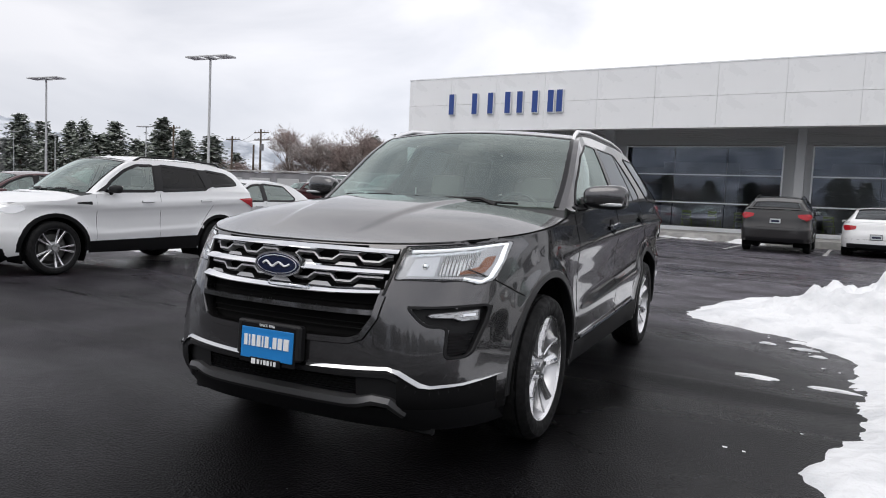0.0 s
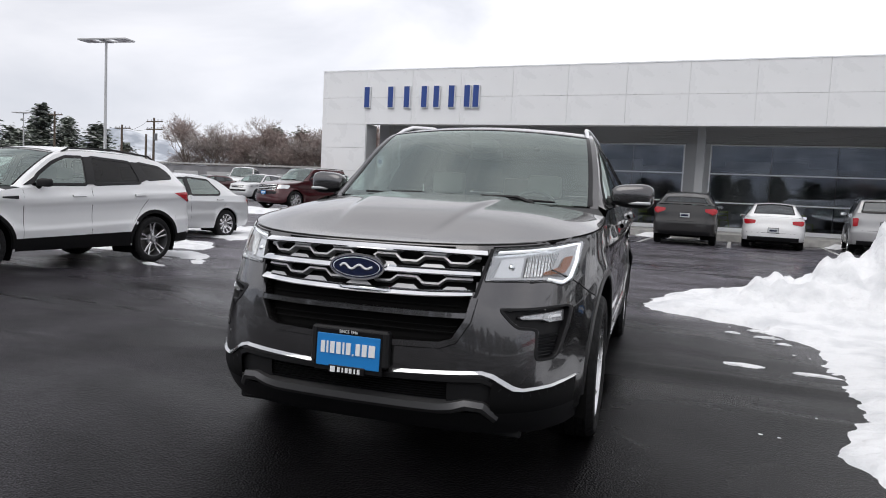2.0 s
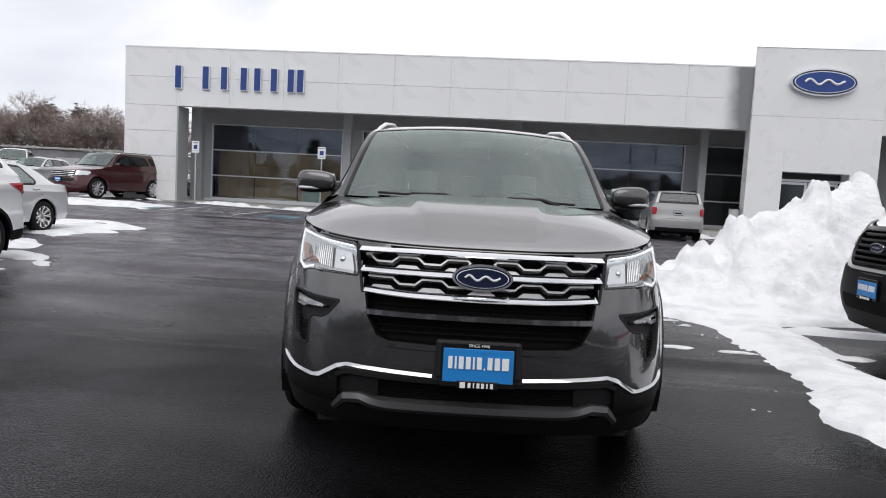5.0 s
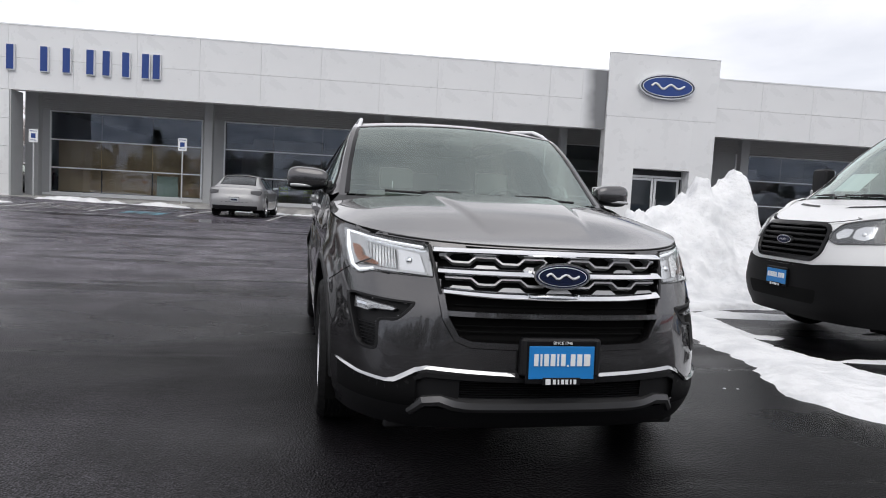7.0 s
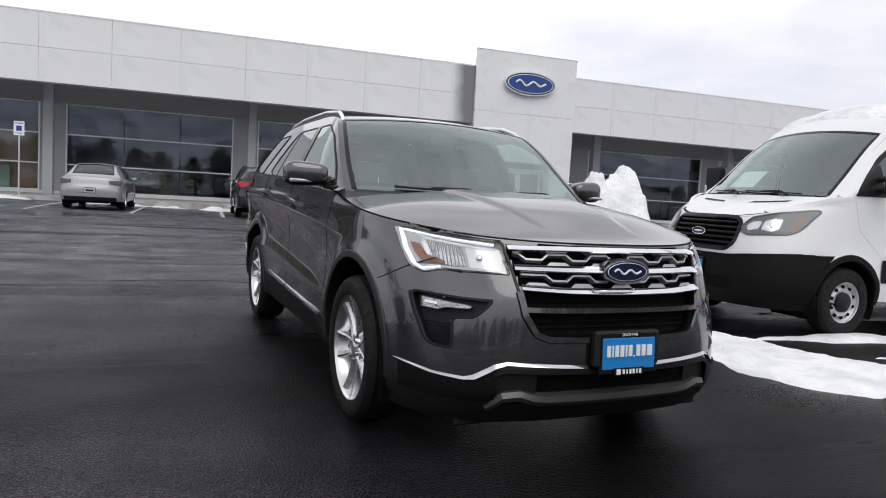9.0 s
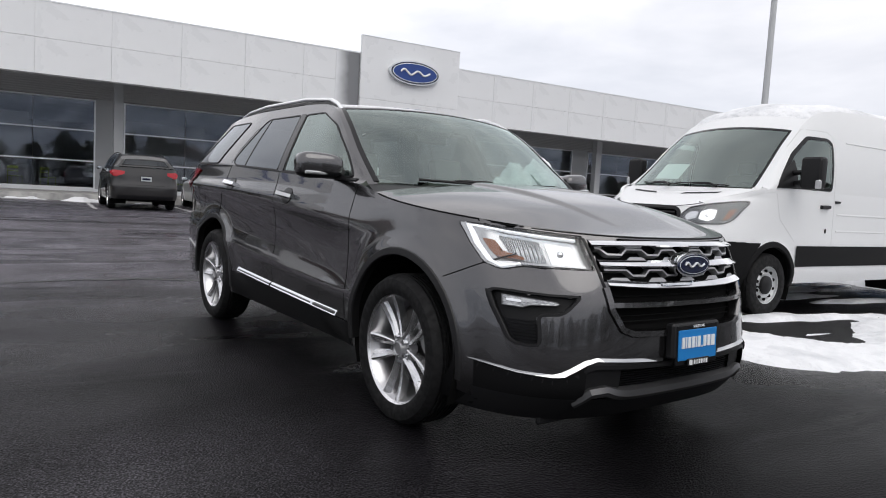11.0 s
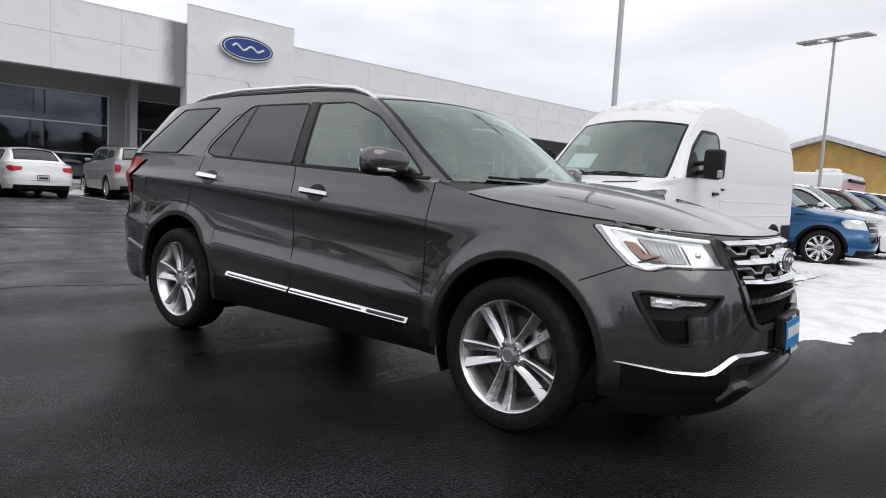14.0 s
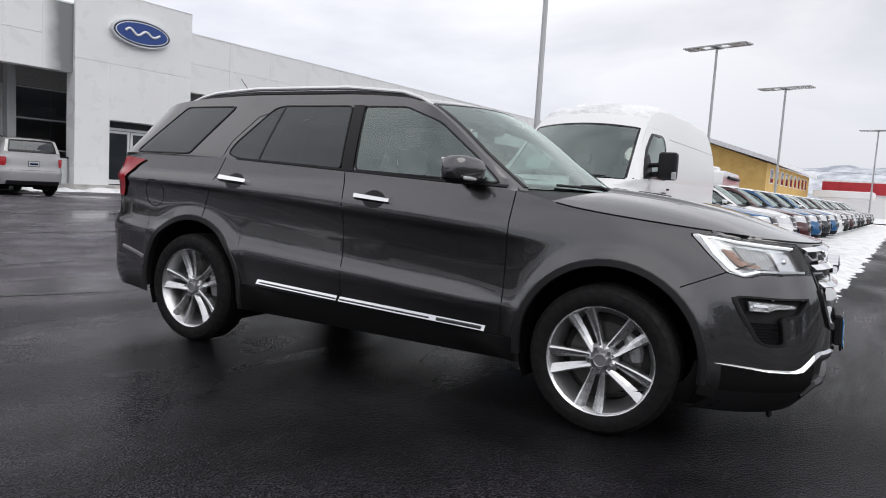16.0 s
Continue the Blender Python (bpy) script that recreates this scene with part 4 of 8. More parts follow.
def simple_plate(parent, m, plate_m, dealer=False):
    """A number plate, its writing as plain bars; m: its pose, the face towards -y."""
    w, h = 0.305, 0.155
    frame_m = M["gloss_black"]
    bm = boxes(((0, 0.004, 0), (w + 0.012, 0.012, h + (0.03 if dealer else 0.012)), 0.004))
    pl = part("number_plate", bm, frame_m, parent)
    pl.matrix_basis = m
    bm = boxes(((0, -0.004, 0.0), (w - 0.012, 0.006, h - 0.016), 0.002))
    part("plate_panel", bm, plate_m, pl)
    if dealer:
        x = -0.125
        full = dealer == "full"
        for wd in (0.018, 0.008, 0.02, 0.02, 0.008, 0.02, 0.006, 0.02, 0.022, 0.028) if full else (0.245,):
            part("plate_mark", boxes(((x + wd / 2, -0.009, 0.012 if wd > 0.007 else -0.012), (wd, 0.005, 0.05 if wd > 0.007 else 0.008))), M["plate_white"], pl)
            x += wd + 0.009
        bm = boxes(((0, -0.0095, -h / 2 - 0.002), (0.17, 0.008, 0.034), 0.003))
        tab = part("plate_tab", bm, frame_m, pl)
        if full:
            part("tab_mark", boxes(((-0.062, -0.0145, -h / 2 - 0.002), (0.022, 0.004, 0.024))), M["plate_white"], tab)
            for k in range(6):
                part("tab_mark", boxes(((-0.034 + k * 0.0185, -0.0145, -h / 2 - 0.002), (0.012 if k not in (1, 4) else 0.006, 0.004, 0.02))), M["plate_white"], tab)
        else:
            part("tab_mark", boxes(((0, -0.0145, -h / 2 - 0.002), (0.13, 0.004, 0.02))), M["plate_white"], tab)
    else:
        part("plate_mark", boxes(((0, -0.008, -0.005), (0.22, 0.003, 0.055))), M["badge_blue"], pl)
    return pl

# ---- the dark grey SUV in the middle ----
def build_main_suv():
    car = new("suv_car")
    car.matrix_world = pose(-2.242, 2.879, -0.015, 0, 0, 5.6)
    tagged(car, "dark grey metallic SUV with chrome grille, wet asphalt below", "car")
    P = M["grey_paint"]
    b = Body(
        W=((0.2, 0.925), (0.30, 0.95), (0.42, 0.968), (0.50, 0.974), (0.56, 0.980), (0.62, 0.987), (0.65, 0.986), (0.685, 0.974), (0.75, 0.962), (0.85, 0.959), (0.94, 0.966), (0.995, 0.976), (1.025, 0.988), (1.06, 0.989), (1.12, 0.975), (1.18, 0.955), (1.30, 0.928)), shear=0.062,
        W_front=((0.2, 0.925), (0.30, 0.95), (0.42, 0.966), (0.52, 0.973), (0.62, 0.977), (0.72, 0.977), (0.82, 0.974), (0.92, 0.968), (1.0, 0.961), (1.06, 0.953), (1.12, 0.942), (1.18, 0.925), (1.30, 0.90)),
        nf=((0.25, 3.6), (0.45, 3.3), (0.7, 2.97), (1.05, 2.5)), nr=4.5,
        nose=((0.22, -0.86), (0.30, -0.93), (0.38, -0.98), (0.50, -0.99), (0.62, -0.986), (0.75, -0.977), (0.85, -0.955), (0.95, -0.925), (1.03, -0.89), (1.07, -0.86)),
        tail=((0.3, 3.98), (0.45, 4.05), (0.7, 4.06), (0.9, 4.02), (1.1, 4.0), (1.3, 3.98)),
        belt=((-0.95, 1.03), (-0.8, 1.040), (-0.4, 1.078), (-0.14, 1.102), (0.1, 1.126), (0.23, 1.142), (0.36, 1.166), (0.56, 1.205), (1.0, 1.222), (1.6, 1.252), (2.6, 1.30), (3.3, 1.315), (3.9, 1.315)),
        R=((0.56, 0.872, 1.21), (0.8, 0.842, 1.385), (1.08, 0.788, 1.60), (1.24, 0.752, 1.690), (1.45, 0.716, 1.735), (1.9, 0.69, 1.757), (2.6, 0.682, 1.758), (3.1, 0.675, 1.742), (3.45, 0.668, 1.71), (3.60, 0.66, 1.668), (3.84, 0.80, 1.318)),
        wb=2.961, ax0=0.02, tyre=0.382, arch=0.452, archz=0.412,
        bonnet=((-0.92, 0.0), (-0.86, 0.028), (-0.7, 0.062), (-0.4, 0.098), (0.0, 0.108), (0.17, 0.104), (0.25, 0.092), (0.4, 0.07)), dome=0.017, hood_end=(0.17, 0.36),
        bow=((0.56, -0.27), (1.24, -0.14), (1.7, -0.03), (2.2, 0.0), (3.4, 0.0), (3.6, 0.03), (3.84, 0.12)),
        crown=((0.56, 0.0), (1.0, 0.028), (1.24, 0.036), (1.8, 0.036), (3.4, 0.034), (3.6, 0.03), (3.84, 0.0)), yh=1.24, yd=3.60)
    grille = [(0.0, 1.024), (0.30, 1.022), (0.542, 1.012), (0.505, 0.835), (0.0, 0.815)]
    intake = [(0.0, 0.825), (0.30, 0.83), (0.500, 0.838), (0.478, 0.72), (0.43, 0.645), (0.38, 0.628), (0.0, 0.618)]
    lamp = [(0.556, 1.023), (0.70, 1.034), (0.884, 1.058), (0.880, 0.97), (0.866, 0.888), (0.834, 0.864), (0.78, 0.884), (0.535, 0.885)]
    pocket = [(0.610, 0.772), (0.72, 0.772), (0.860, 0.780), (0.874, 0.765), (0.868, 0.70), (0.842, 0.575), (0.822, 0.556), (0.772, 0.554), (0.760, 0.57), (0.758, 0.675), (0.745, 0.688), (0.690, 0.692), (0.660, 0.715)]
    lower = [(0.0, 0.475), (0.60, 0.475), (0.66, 0.40), (0.62, 0.345), (0.50, 0.375), (0.40, 0.352), (0.0, 0.352)]
    holes = [grille, intake, lamp, pocket, lower]
    b.shell("body", P, car, holes, 1.0)
    # dark backing behind the openings
    b.grid("front_backing", lambda x, z: b.front(x, z, -0.055), -0.93, 0.93, 0.27, 1.02, 40, 24, M["liner"], car)
    b.grid("bonnet", b.hood, -1, 1, 0, 1, 150, 60, P, car, angle=0)
    b.grid("bonnet_lining", lambda f, t: tuple(Vector(b.hood(f, t)) - Vector((0, 0, 0.022))), -0.985, 0.985, 0, 1, 40, 20, M["liner"], car)
    # shut line of the bonnet
    edge = [(0.845 * k / 12, b.zt(b.front_y(0.845 * k / 12, 1.04)) - 0.005) for k in range(13)]
    strip("bonnet_gap", b.front, edge, 0.007, 0.0005, M["liner"], car, depth=0.02)
    strip("bonnet_gap", b.side, [(y, b.zt(y) - 0.002) for y in (-0.42, -0.2, 0.0, 0.12, 0.23, 0.29, 0.335)], 0.008, 0.001, M["liner"], car, depth=0.01)

    # cowl below the windscreen
    def cowl(f, t, h=0.0):
        p = Vector(b.hood(f, 1.0)) + Vector((0, 0, -0.012))
        q = Vector(b.top(f, b.ya))
        return tuple(p.lerp(q, t))
    b.grid("cowl", cowl, -1, 1, 0, 1, 20, 3, M["plastic"], car)
    fwin = [(0.665, 1.240), (1.615, 1.270), (1.690, 1.672), (1.38, 1.668), (1.11, 1.575), (0.845, 1.385)]
    rwin = [(1.725, 1.273), (2.60, 1.308), (2.69, 1.338), (2.655, 1.41), (2.44, 1.655), (2.37, 1.675), (1.795, 1.675)]
    qwin = [(3.06, 1.324), (3.615, 1.324), (3.32, 1.668), (2.81, 1.672)]
    for s, nm in ((1, "cabin_side"), (-1, "cabin_side")):
        b.cabin_side(nm, s, [fwin, rwin, qwin], P, car)
    window_set(car, b, [fwin, rwin, qwin], (1, 2), M["plastic"], trim=0.011)
    # black pillar between the doors, divider of the rear pane
    skin("door_pillar", b.side, [(1.628, 1.264), (1.714, 1.268), (1.784, 1.680), (1.700, 1.680)], 0.007, M["gloss_black"], car)
    strip("pane_divider", b.side, [(2.40, 1.302), (2.352, 1.672)], 0.018, 0.005, M["gloss_black"], car, depth=0.01)
    strip("belt_moulding", b.side, [(0.62, 1.226), (1.0, 1.236), (1.6, 1.262), (2.6, 1.305)], 0.016, 0.006, M["plastic"], car)
    top_skins(car, b, P, 1.2, pillar=0.945)
    wipers(car, b, 0.02)
    underside(car, b, 0.95, -0.72, 3.85)
    cabin_inside(car, b)
    # sensor pod and inside mirror behind the windscreen
    bm = bmesh.new()
    add_box(bm, (0, 1.14, 1.615), (0.20, 0.12, 0.09), 0.03)
    add_box(bm, (0, 1.20, 1.555), (0.24, 0.03, 0.07), 0.012)
    part("rear_view_mirror", bm, M["trim_in"], car, smooth=True)
    # wheels
    put_wheels(car, b, 0.862, "twin", 0.281, 0.245, (27, -8, 10, 20), 0.015)
    # arch mouldings
    for a in (b.ax0, b.wb):
        pts = []
        for k in range(25):
            t = math.radians(-8 + 196 * k / 24)
            pts.append((a + (b.arch + 0.018) * math.cos(t), b.archz + (b.arch + 0.018) * math.sin(t)))
        strip("arch_moulding", b.side, pts, 0.042, 0.006, M["arch_grey"], car, step=0.05, depth=0.05)
    # lower sill cladding, bright rocker strip
    skin("sill_cladding", b.side, [(0.50, 0.30), (2.47, 0.30), (2.47, 0.475), (0.50, 0.425)], 0.004, M["arch"], car, step=0.08)
    strip("rocker_strip", b.side, [(0.67, 0.452), (1.655, 0.482)], 0.030, 0.020, M["chrome"], car, "chrome rocker strip with an embossed name panel", tilt=True)
    strip("rocker_strip", b.side, [(1.675, 0.483), (2.33, 0.507)], 0.030, 0.020, M["chrome"], car, tilt=True)
    strip("rocker_groove", b.side, [(1.02, 0.463), (1.65, 0.482)], 0.008, 0.0175, M["lamp_dark"], car)
    strip("rocker_groove", b.side, [(1.68, 0.483), (2.30, 0.506)], 0.008, 0.0175, M["lamp_dark"], car)
    strip("name_panel", b.side, [(0.69, 0.453), (0.97, 0.461)], 0.020, 0.0175, M["lamp_dark"], car)
    for k in range(8):
        y = 0.715 + k * 0.033
        strip("name_bar", b.side, [(y, 0.4535 + (y - 0.69) * 0.03), (y + 0.019, 0.4545 + (y - 0.69) * 0.03)], 0.011, 0.0195, M["chrome"], car)
    # door shut lines
    L = M["liner"]
    for pts in ([(0.56, 1.205), (0.575, 1.05), (0.582, 0.70), (0.585, 0.44)], [(1.69, 1.27), (1.665, 1.10), (1.652, 0.44)], [(2.70, 1.31), (2.76, 1.16), (2.845, 0.98), (2.872, 0.85)], [(2.36, 1.66 - 0.0), (2.55, 1.60), (2.70, 1.42), (2.735, 1.30)], [(2.50, 0.58), (2.44, 0.42)], [(0.56, 0.415), (2.38, 0.425)]):
        strip("shut_line", b.side, pts, 0.007, 0.0012, L, car, depth=0.004, step=0.04)
    strip("bumper_seam", b.side, [(-0.315, 0.80), (-0.40, 0.838), (-0.52, 0.893), (-0.62, 0.935)], 0.006, 0.0012, L, car, depth=0.004)
    # handles: a scoop and a bright bar
    for y, z in ((1.44, 1.105), (2.57, 1.155)):
        el = [(y - 0.0 + 0.075 * math.cos(k * math.tau / 18), z + 0.052 * math.sin(k * math.tau / 18)) for k in range(18)]
        skin("handle_scoop", b.side, el, 0.004, M["gloss_black"], car, step=0.05, rings=3)
        strip("door_handle", b.side, [(y - 0.125, z - 0.008), (y + 0.125, z + 0.008)], [0.032, 0.038], 0.034, M["chrome"], car, "chrome pull handle", depth=-0.012, edge=0.35)
    # fuel flap on the right flank
    cap = [(3.36 + 0.095 * math.cos(k * math.tau / 24), 1.03 + 0.095 * math.sin(k * math.tau / 24)) for k in range(24)]
    fl = surf_band(b.side, cap, 0.006, 0.001, 0.003, True, 0.05)
    mesh_part("fuel_flap", *mirrored(fl), L, car)
    # mirrors, roof rails, aerial
    mirror_pair(car, b, 0.79, 1.30, P, 0.255, (0.265, 0.150, 0.165))
    for s in (-1, 1):
        bm = bmesh.new()
        pts = [(1.22, -0.010), (1.32, 0.004), (1.46, 0.020), (1.9, 0.036), (2.7, 0.036), (3.1, 0.026), (3.25, 0.008), (3.36, -0.012)]
        tube(bm, [(s * (b.Rx(y) - 0.040), y, b.Rz(y) + 0.013 + h) for y, h in pts], [0.010, 0.014, 0.015, 0.015, 0.015, 0.015, 0.014, 0.010], 10)
        rail = part("roof_rail", bm, M["rail"], car, "bright silver roof rail", smooth=True)
        bm = bmesh.new()
        tube(bm, [(s * (b.Rx(y) - 0.036), y, b.Rz(y) - 0.004 + h * 0.40) for y, h in pts], [0.012, 0.016, 0.019, 0.021, 0.021, 0.018, 0.015, 0.010], 8)
        part("rail_foot", bm, M["plastic"], rail, smooth=True)
    bm = bmesh.new()
    tube(bm, [(0.0, 3.30, 1.755), (0.0, 3.52, 2.0)], [0.006, 0.002], 6)
    add_box(bm, (0, 3.27, 1.76), (0.05, 0.12, 0.03), 0.012)
    part("aerial", bm, M["plastic"], car, smooth=True)
    bm = bmesh.new()
    add_box(bm, (0, 3.635, 1.692), (1.14, 0.15, 0.026), 0.011, Matrix.Rotation(radians(-10), 3, "X"))
    part("rear_spoiler", bm, P, car, smooth=True)

    # -- grille --
    S, C = M["satin"], M["chrome"]
    bars = {1.004: ([(0.0, 1.004), (0.30, 1.003), (0.53, 0.998)], 0.030), 0.917: ([(0.0, 0.917), (0.30, 0.917), (0.515, 0.916)], 0.032), 0.826: ([(0.0, 0.823), (0.30, 0.826), (0.495, 0.834)], 0.030)}
    for z, (pts, w) in bars.items():
        full = [(-x, q) for x, q in pts[::-1][:-1]] + pts
        strip("grille_bar", b.front, full, w, 0.022, C, car, "polished chrome grille bar", both=False, depth=0.05, tilt=True)
    pitch = 0.213
    for z0, first_pad, lim in ((0.961, pitch / 2, 0.512), (0.872, 0.0, 0.492)):
        def low(a, c, h):
            return b.front(a, c, h - 0.006)
        centres = [first_pad + pitch * k for k in range(-4, 5)]
        for x in centres:
            if abs(x) > lim - 0.02:
                continue
            pad = [(x - 0.036, z0 - 0.013), (x + 0.036, z0 - 0.013), (x + 0.060, z0 - 0.031), (x - 0.060, z0 - 0.031)]
            pad = [(max(-lim, min(lim, a)), c) for a, c in pad]
            skin("grille_pad", low, pad, 0.0, S, car, both=False, step=0.03, rings=2)
        line = []
        for x in centres:
            line += [(x - 0.042, z0 + 0.021), (x + 0.042, z0 + 0.021), (x + 0.072, z0 - 0.003), (x + pitch - 0.072, z0 - 0.003)]
        line = [(a, c) for a, c in line if abs(a) < lim]
        line = [(-lim, line[0][1])] + line + [(lim, line[-1][1])]
        strip("grille_mesh", lambda a, c, h: b.front(a, c, h - 0.020), line, 0.015, 0.013, S, car, "satin silver zigzag lattice", both=False, depth=0.02, step=0.04, edge=0.45)
    for s in (-1, 1):
        strip("grille_edge", b.front, [(s * 0.548, 1.018), (s * 0.512, 0.83), (s * 0.50, 0.80)], 0.014, 0.004, M["gloss_black"], car, both=False, depth=0.05)
    # badge: oval, plain stroke in place of the name
    def oval(rx, rz, h, n=40, zc=0.917):
        return [(rx * math.cos(k * math.tau / n), zc + rz * math.sin(k * math.tau / n)) for k in range(n)]
    yb = b.front_y(0, 0.917)
    for nm, rx, rz, d, ma in (("badge", 0.128, 0.058, 0.040, C), ("badge_field", 0.118, 0.048, 0.044, M["badge_blue"]), ("badge_ring", 0.110, 0.042, 0.0455, M["plate_white"]), ("badge_centre", 0.106, 0.039, 0.047, M["badge_blue"])):
        bm = bmesh.new()
        prism(bm, oval(rx, rz, 0), yb - d, yb + 0.01)
        o = part(nm, bm, ma, car)
    bm = bmesh.new()
    tube(bm, [(-0.074 + 0.148 * k / 24, yb - 0.048, 0.917 + 0.012 * math.sin(k * 0.55) * (1 - 0.5 * k / 24)) for k in range(25)], 0.0052, 6)
    part("badge_stroke", bm, M["plate_white"], car)
    # lower intake bars
    strip("intake_bar", b.front, [(-0.49, 0.742), (0.49, 0.742)], 0.030, 0.010, P, car, both=False, depth=0.05)
    for z in (0.783, 0.69, 0.665):
        strip("intake_slat", lambda a, c, h: b.front(a, c, h - 0.045), [(-0.46, z), (0.46, z)], 0.006, 0.006, M["liner"], car, both=False, depth=0.02)
    lip = [(-x, z) for x, z in ((0.505, 0.815), (0.488, 0.72), (0.44, 0.638), (0.385, 0.618))] + [(0.0, 0.608)] + [(x, z) for x, z in ((0.385, 0.618), (0.44, 0.638), (0.488, 0.72), (0.505, 0.815))]
    strip("intake_lip", b.front, lip, 0.036, 0.012, P, car, both=False, depth=0.05, step=0.04)
    # bumper: bright strips, dark lower mesh, skid plate, valance
    strip("bumper_strip", b.front, [(0.19, 0.494), (0.56, 0.510), (0.605, 0.495), (0.685, 0.442), (0.72, 0.434), (0.82, 0.440), (0.925, 0.466)], [0.014, 0.015, 0.020, 0.021, 0.012, 0.009, 0.006], 0.012, M["chrome_dim"], car, "chrome bumper strip", depth=0.03, tilt=True)
    strip("bumper_fold", b.front, [(0.12, 0.468), (0.56, 0.478), (0.60, 0.462), (0.67, 0.412), (0.72, 0.405), (0.93, 0.44)], 0.024, 0.004, M["plastic"], car, depth=0.05)
    b.grid("lower_bumper", lambda x, z: b.front(x, z, -0.02), -0.66, 0.66, 0.34, 0.485, 50, 10, M["plastic"], car, keep=lambda x, z: abs(x) > 0.42 or z > 0.468)
    for k in range(9):
        z = 0.372 + k * 0.011
        strip("mesh_bar", lambda a, c, h: b.front(a, c, h - 0.035), [(-0.43, z), (0.43, z)], 0.005, 0.006, M["gloss_black"], car, both=False, depth=0.01, step=0.08)
    sk = [(-x, z) for x, z in ((0.615, 0.318), (0.565, 0.372), (0.50, 0.380), (0.44, 0.362), (0.38, 0.354))] + [(0, 0.352)] + [(x, z) for x, z in ((0.38, 0.354), (0.44, 0.362), (0.50, 0.380), (0.565, 0.372), (0.615, 0.318))]
    strip("skid_plate", b.front, [(x, z - 0.016) for x, z in sk], 0.052, 0.016, M["skid"], car, "grey painted skid plate", both=False, depth=0.05, step=0.03, edge=0.7)
    b.grid("valance", lambda x, z: b.front(x, z, 0.006), -0.90, 0.90, 0.225, 0.335, 50, 6, M["plastic"], car)
    strip_z = smooth_curve([(0.60, 0.485), (0.685, 0.432), (0.72, 0.424), (0.82, 0.431), (0.935, 0.46)])
    for s in (-1, 1):
        b.grid("bumper_corner", lambda x, u, s=s: tuple(Vector((s, 1, 1)) * Vector(b.front(x, 0.242 + u * (strip_z(x) - 0.242), 0.004))), 0.935 if s < 0 else 0.60, 0.60 if s < 0 else 0.935, 0.0, 1.0, 30, 6, M["arch"], car, "black lower bumper corner")
    for s in (-1, 1):
        bm = bmesh.new()
        add_box(bm, (s * 0.56, -0.74, 0.215), (0.30, 0.025, 0.05), 0.01)
        part("air_dam", bm, M["plastic"], car)
    # headlamps
    for s in (-1, 1):
        def F(x, z, h, s=s):
            p = b.front(x, z, h)
            return (s * p[0], p[1], p[2])

        def fix(vf, s=s):
            return vf if s > 0 else (vf[0], [tuple(f[::-1]) for f in vf[1]])
        def G(x, z, h):
            """Depth inside the lamp, shallower where it wraps round the corner."""
            k = max(0.0, min(1.0, (x - 0.79) / 0.06))
            return F(x, z, h * (1 - k) + k * (0.002 + (h + 0.05) * 0.12))
        rl = rounded(lamp, 0.012, 2)
        bowl = mesh_part("headlamp", *fix(surf_patch(lambda x, z, h: G(x, z, -0.045), rl, 0, 0.03, 5)), M["lamp_bowl"], car, "clear headlamp with a lit white edge", angle=0)
        mesh_part("lamp_edge", *fix(surf_band(F, rl, 0.006, 0.002, 0.05, True, 0.03)), M["gloss_black"], bowl)
        c_line = [(0.578, 1.012), (0.70, 1.022), (0.868, 1.044), (0.866, 0.965), (0.852, 0.898), (0.832, 0.880), (0.78, 0.899), (0.66, 0.900), (0.565, 0.898)]
        mesh_part("daylight_strip", *fix(surf_band(lambda x, z, h: G(x, z, h - 0.016), c_line[:7], [0.008, 0.009, 0.011, 0.013, 0.013, 0.012, 0.008], 0.008, 0.01, False, 0.02)), M["drl"], bowl, "lit white strip")
        mesh_part("lamp_frame", *fix(surf_band(lambda x, z, h: G(x, z, h - 0.018), c_line[6:], 0.014, 0.008, 0.02, False, 0.02)), M["lamp_bowl"], bowl)
        for nm, poly, d, ma in (("reflector", [(0.60, 0.988), (0.69, 1.000), (0.686, 0.912), (0.578, 0.910)], -0.036, M["lamp_in"]), ("reflector", [(0.705, 1.002), (0.815, 1.014), (0.800, 0.935), (0.770, 0.914), (0.70, 0.912)], -0.036, M["lamp_flute"]), ("amber_reflector", [(0.826, 0.988), (0.852, 0.992), (0.846, 0.950), (0.834, 0.918), (0.765, 0.916), (0.768, 0.930), (0.818, 0.934)], -0.022, M["amber"])):
            mesh_part(nm, *fix(surf_patch(lambda x, z, h, d=d: G(x, z, d), rounded(poly, 0.006, 2), 0, 0.03, 3)), ma, bowl, angle=0)
        p = Vector(F(0.645, 0.955, -0.040))
        bm = bmesh.new()
        bmesh.ops.create_uvsphere(bm, u_segments=20, v_segments=12, radius=0.017)
        bmesh.ops.translate(bm, verts=bm.verts, vec=p)
        part("projector", bm, M["chrome"], bowl, smooth=True)
        mesh_part("lamp_cover", *fix(surf_patch(lambda x, z, h: G(x, z, 0.003), rl, 0, 0.03, 5)), M["lens"], bowl, angle=0)
        # fog pocket, its lamp and slats
        rp = rounded(pocket, 0.014, 2)
        pk = mesh_part("fog_pocket", *fix(surf_patch(lambda x, z, h: F(x, z, -0.03), rp, 0, 0.04, 4)), M["plastic"], car, angle=0)
        mesh_part("pocket_edge", *fix(surf_band(F, rp, 0.012, 0.003, 0.05, True, 0.03)), M["plastic"], pk)
        fog = [(0.688, 0.738), (0.70, 0.745), (0.845, 0.760), (0.848, 0.716), (0.800, 0.713), (0.775, 0.726), (0.70, 0.730)]
        mesh_part("fog_lamp", *fix(surf_patch(lambda x, z, h: F(x, z, -0.004), rounded(fog, 0.006, 2), 0, 0.03, 3)), M["fog_clear"], pk, "clear fog lamp", angle=0)
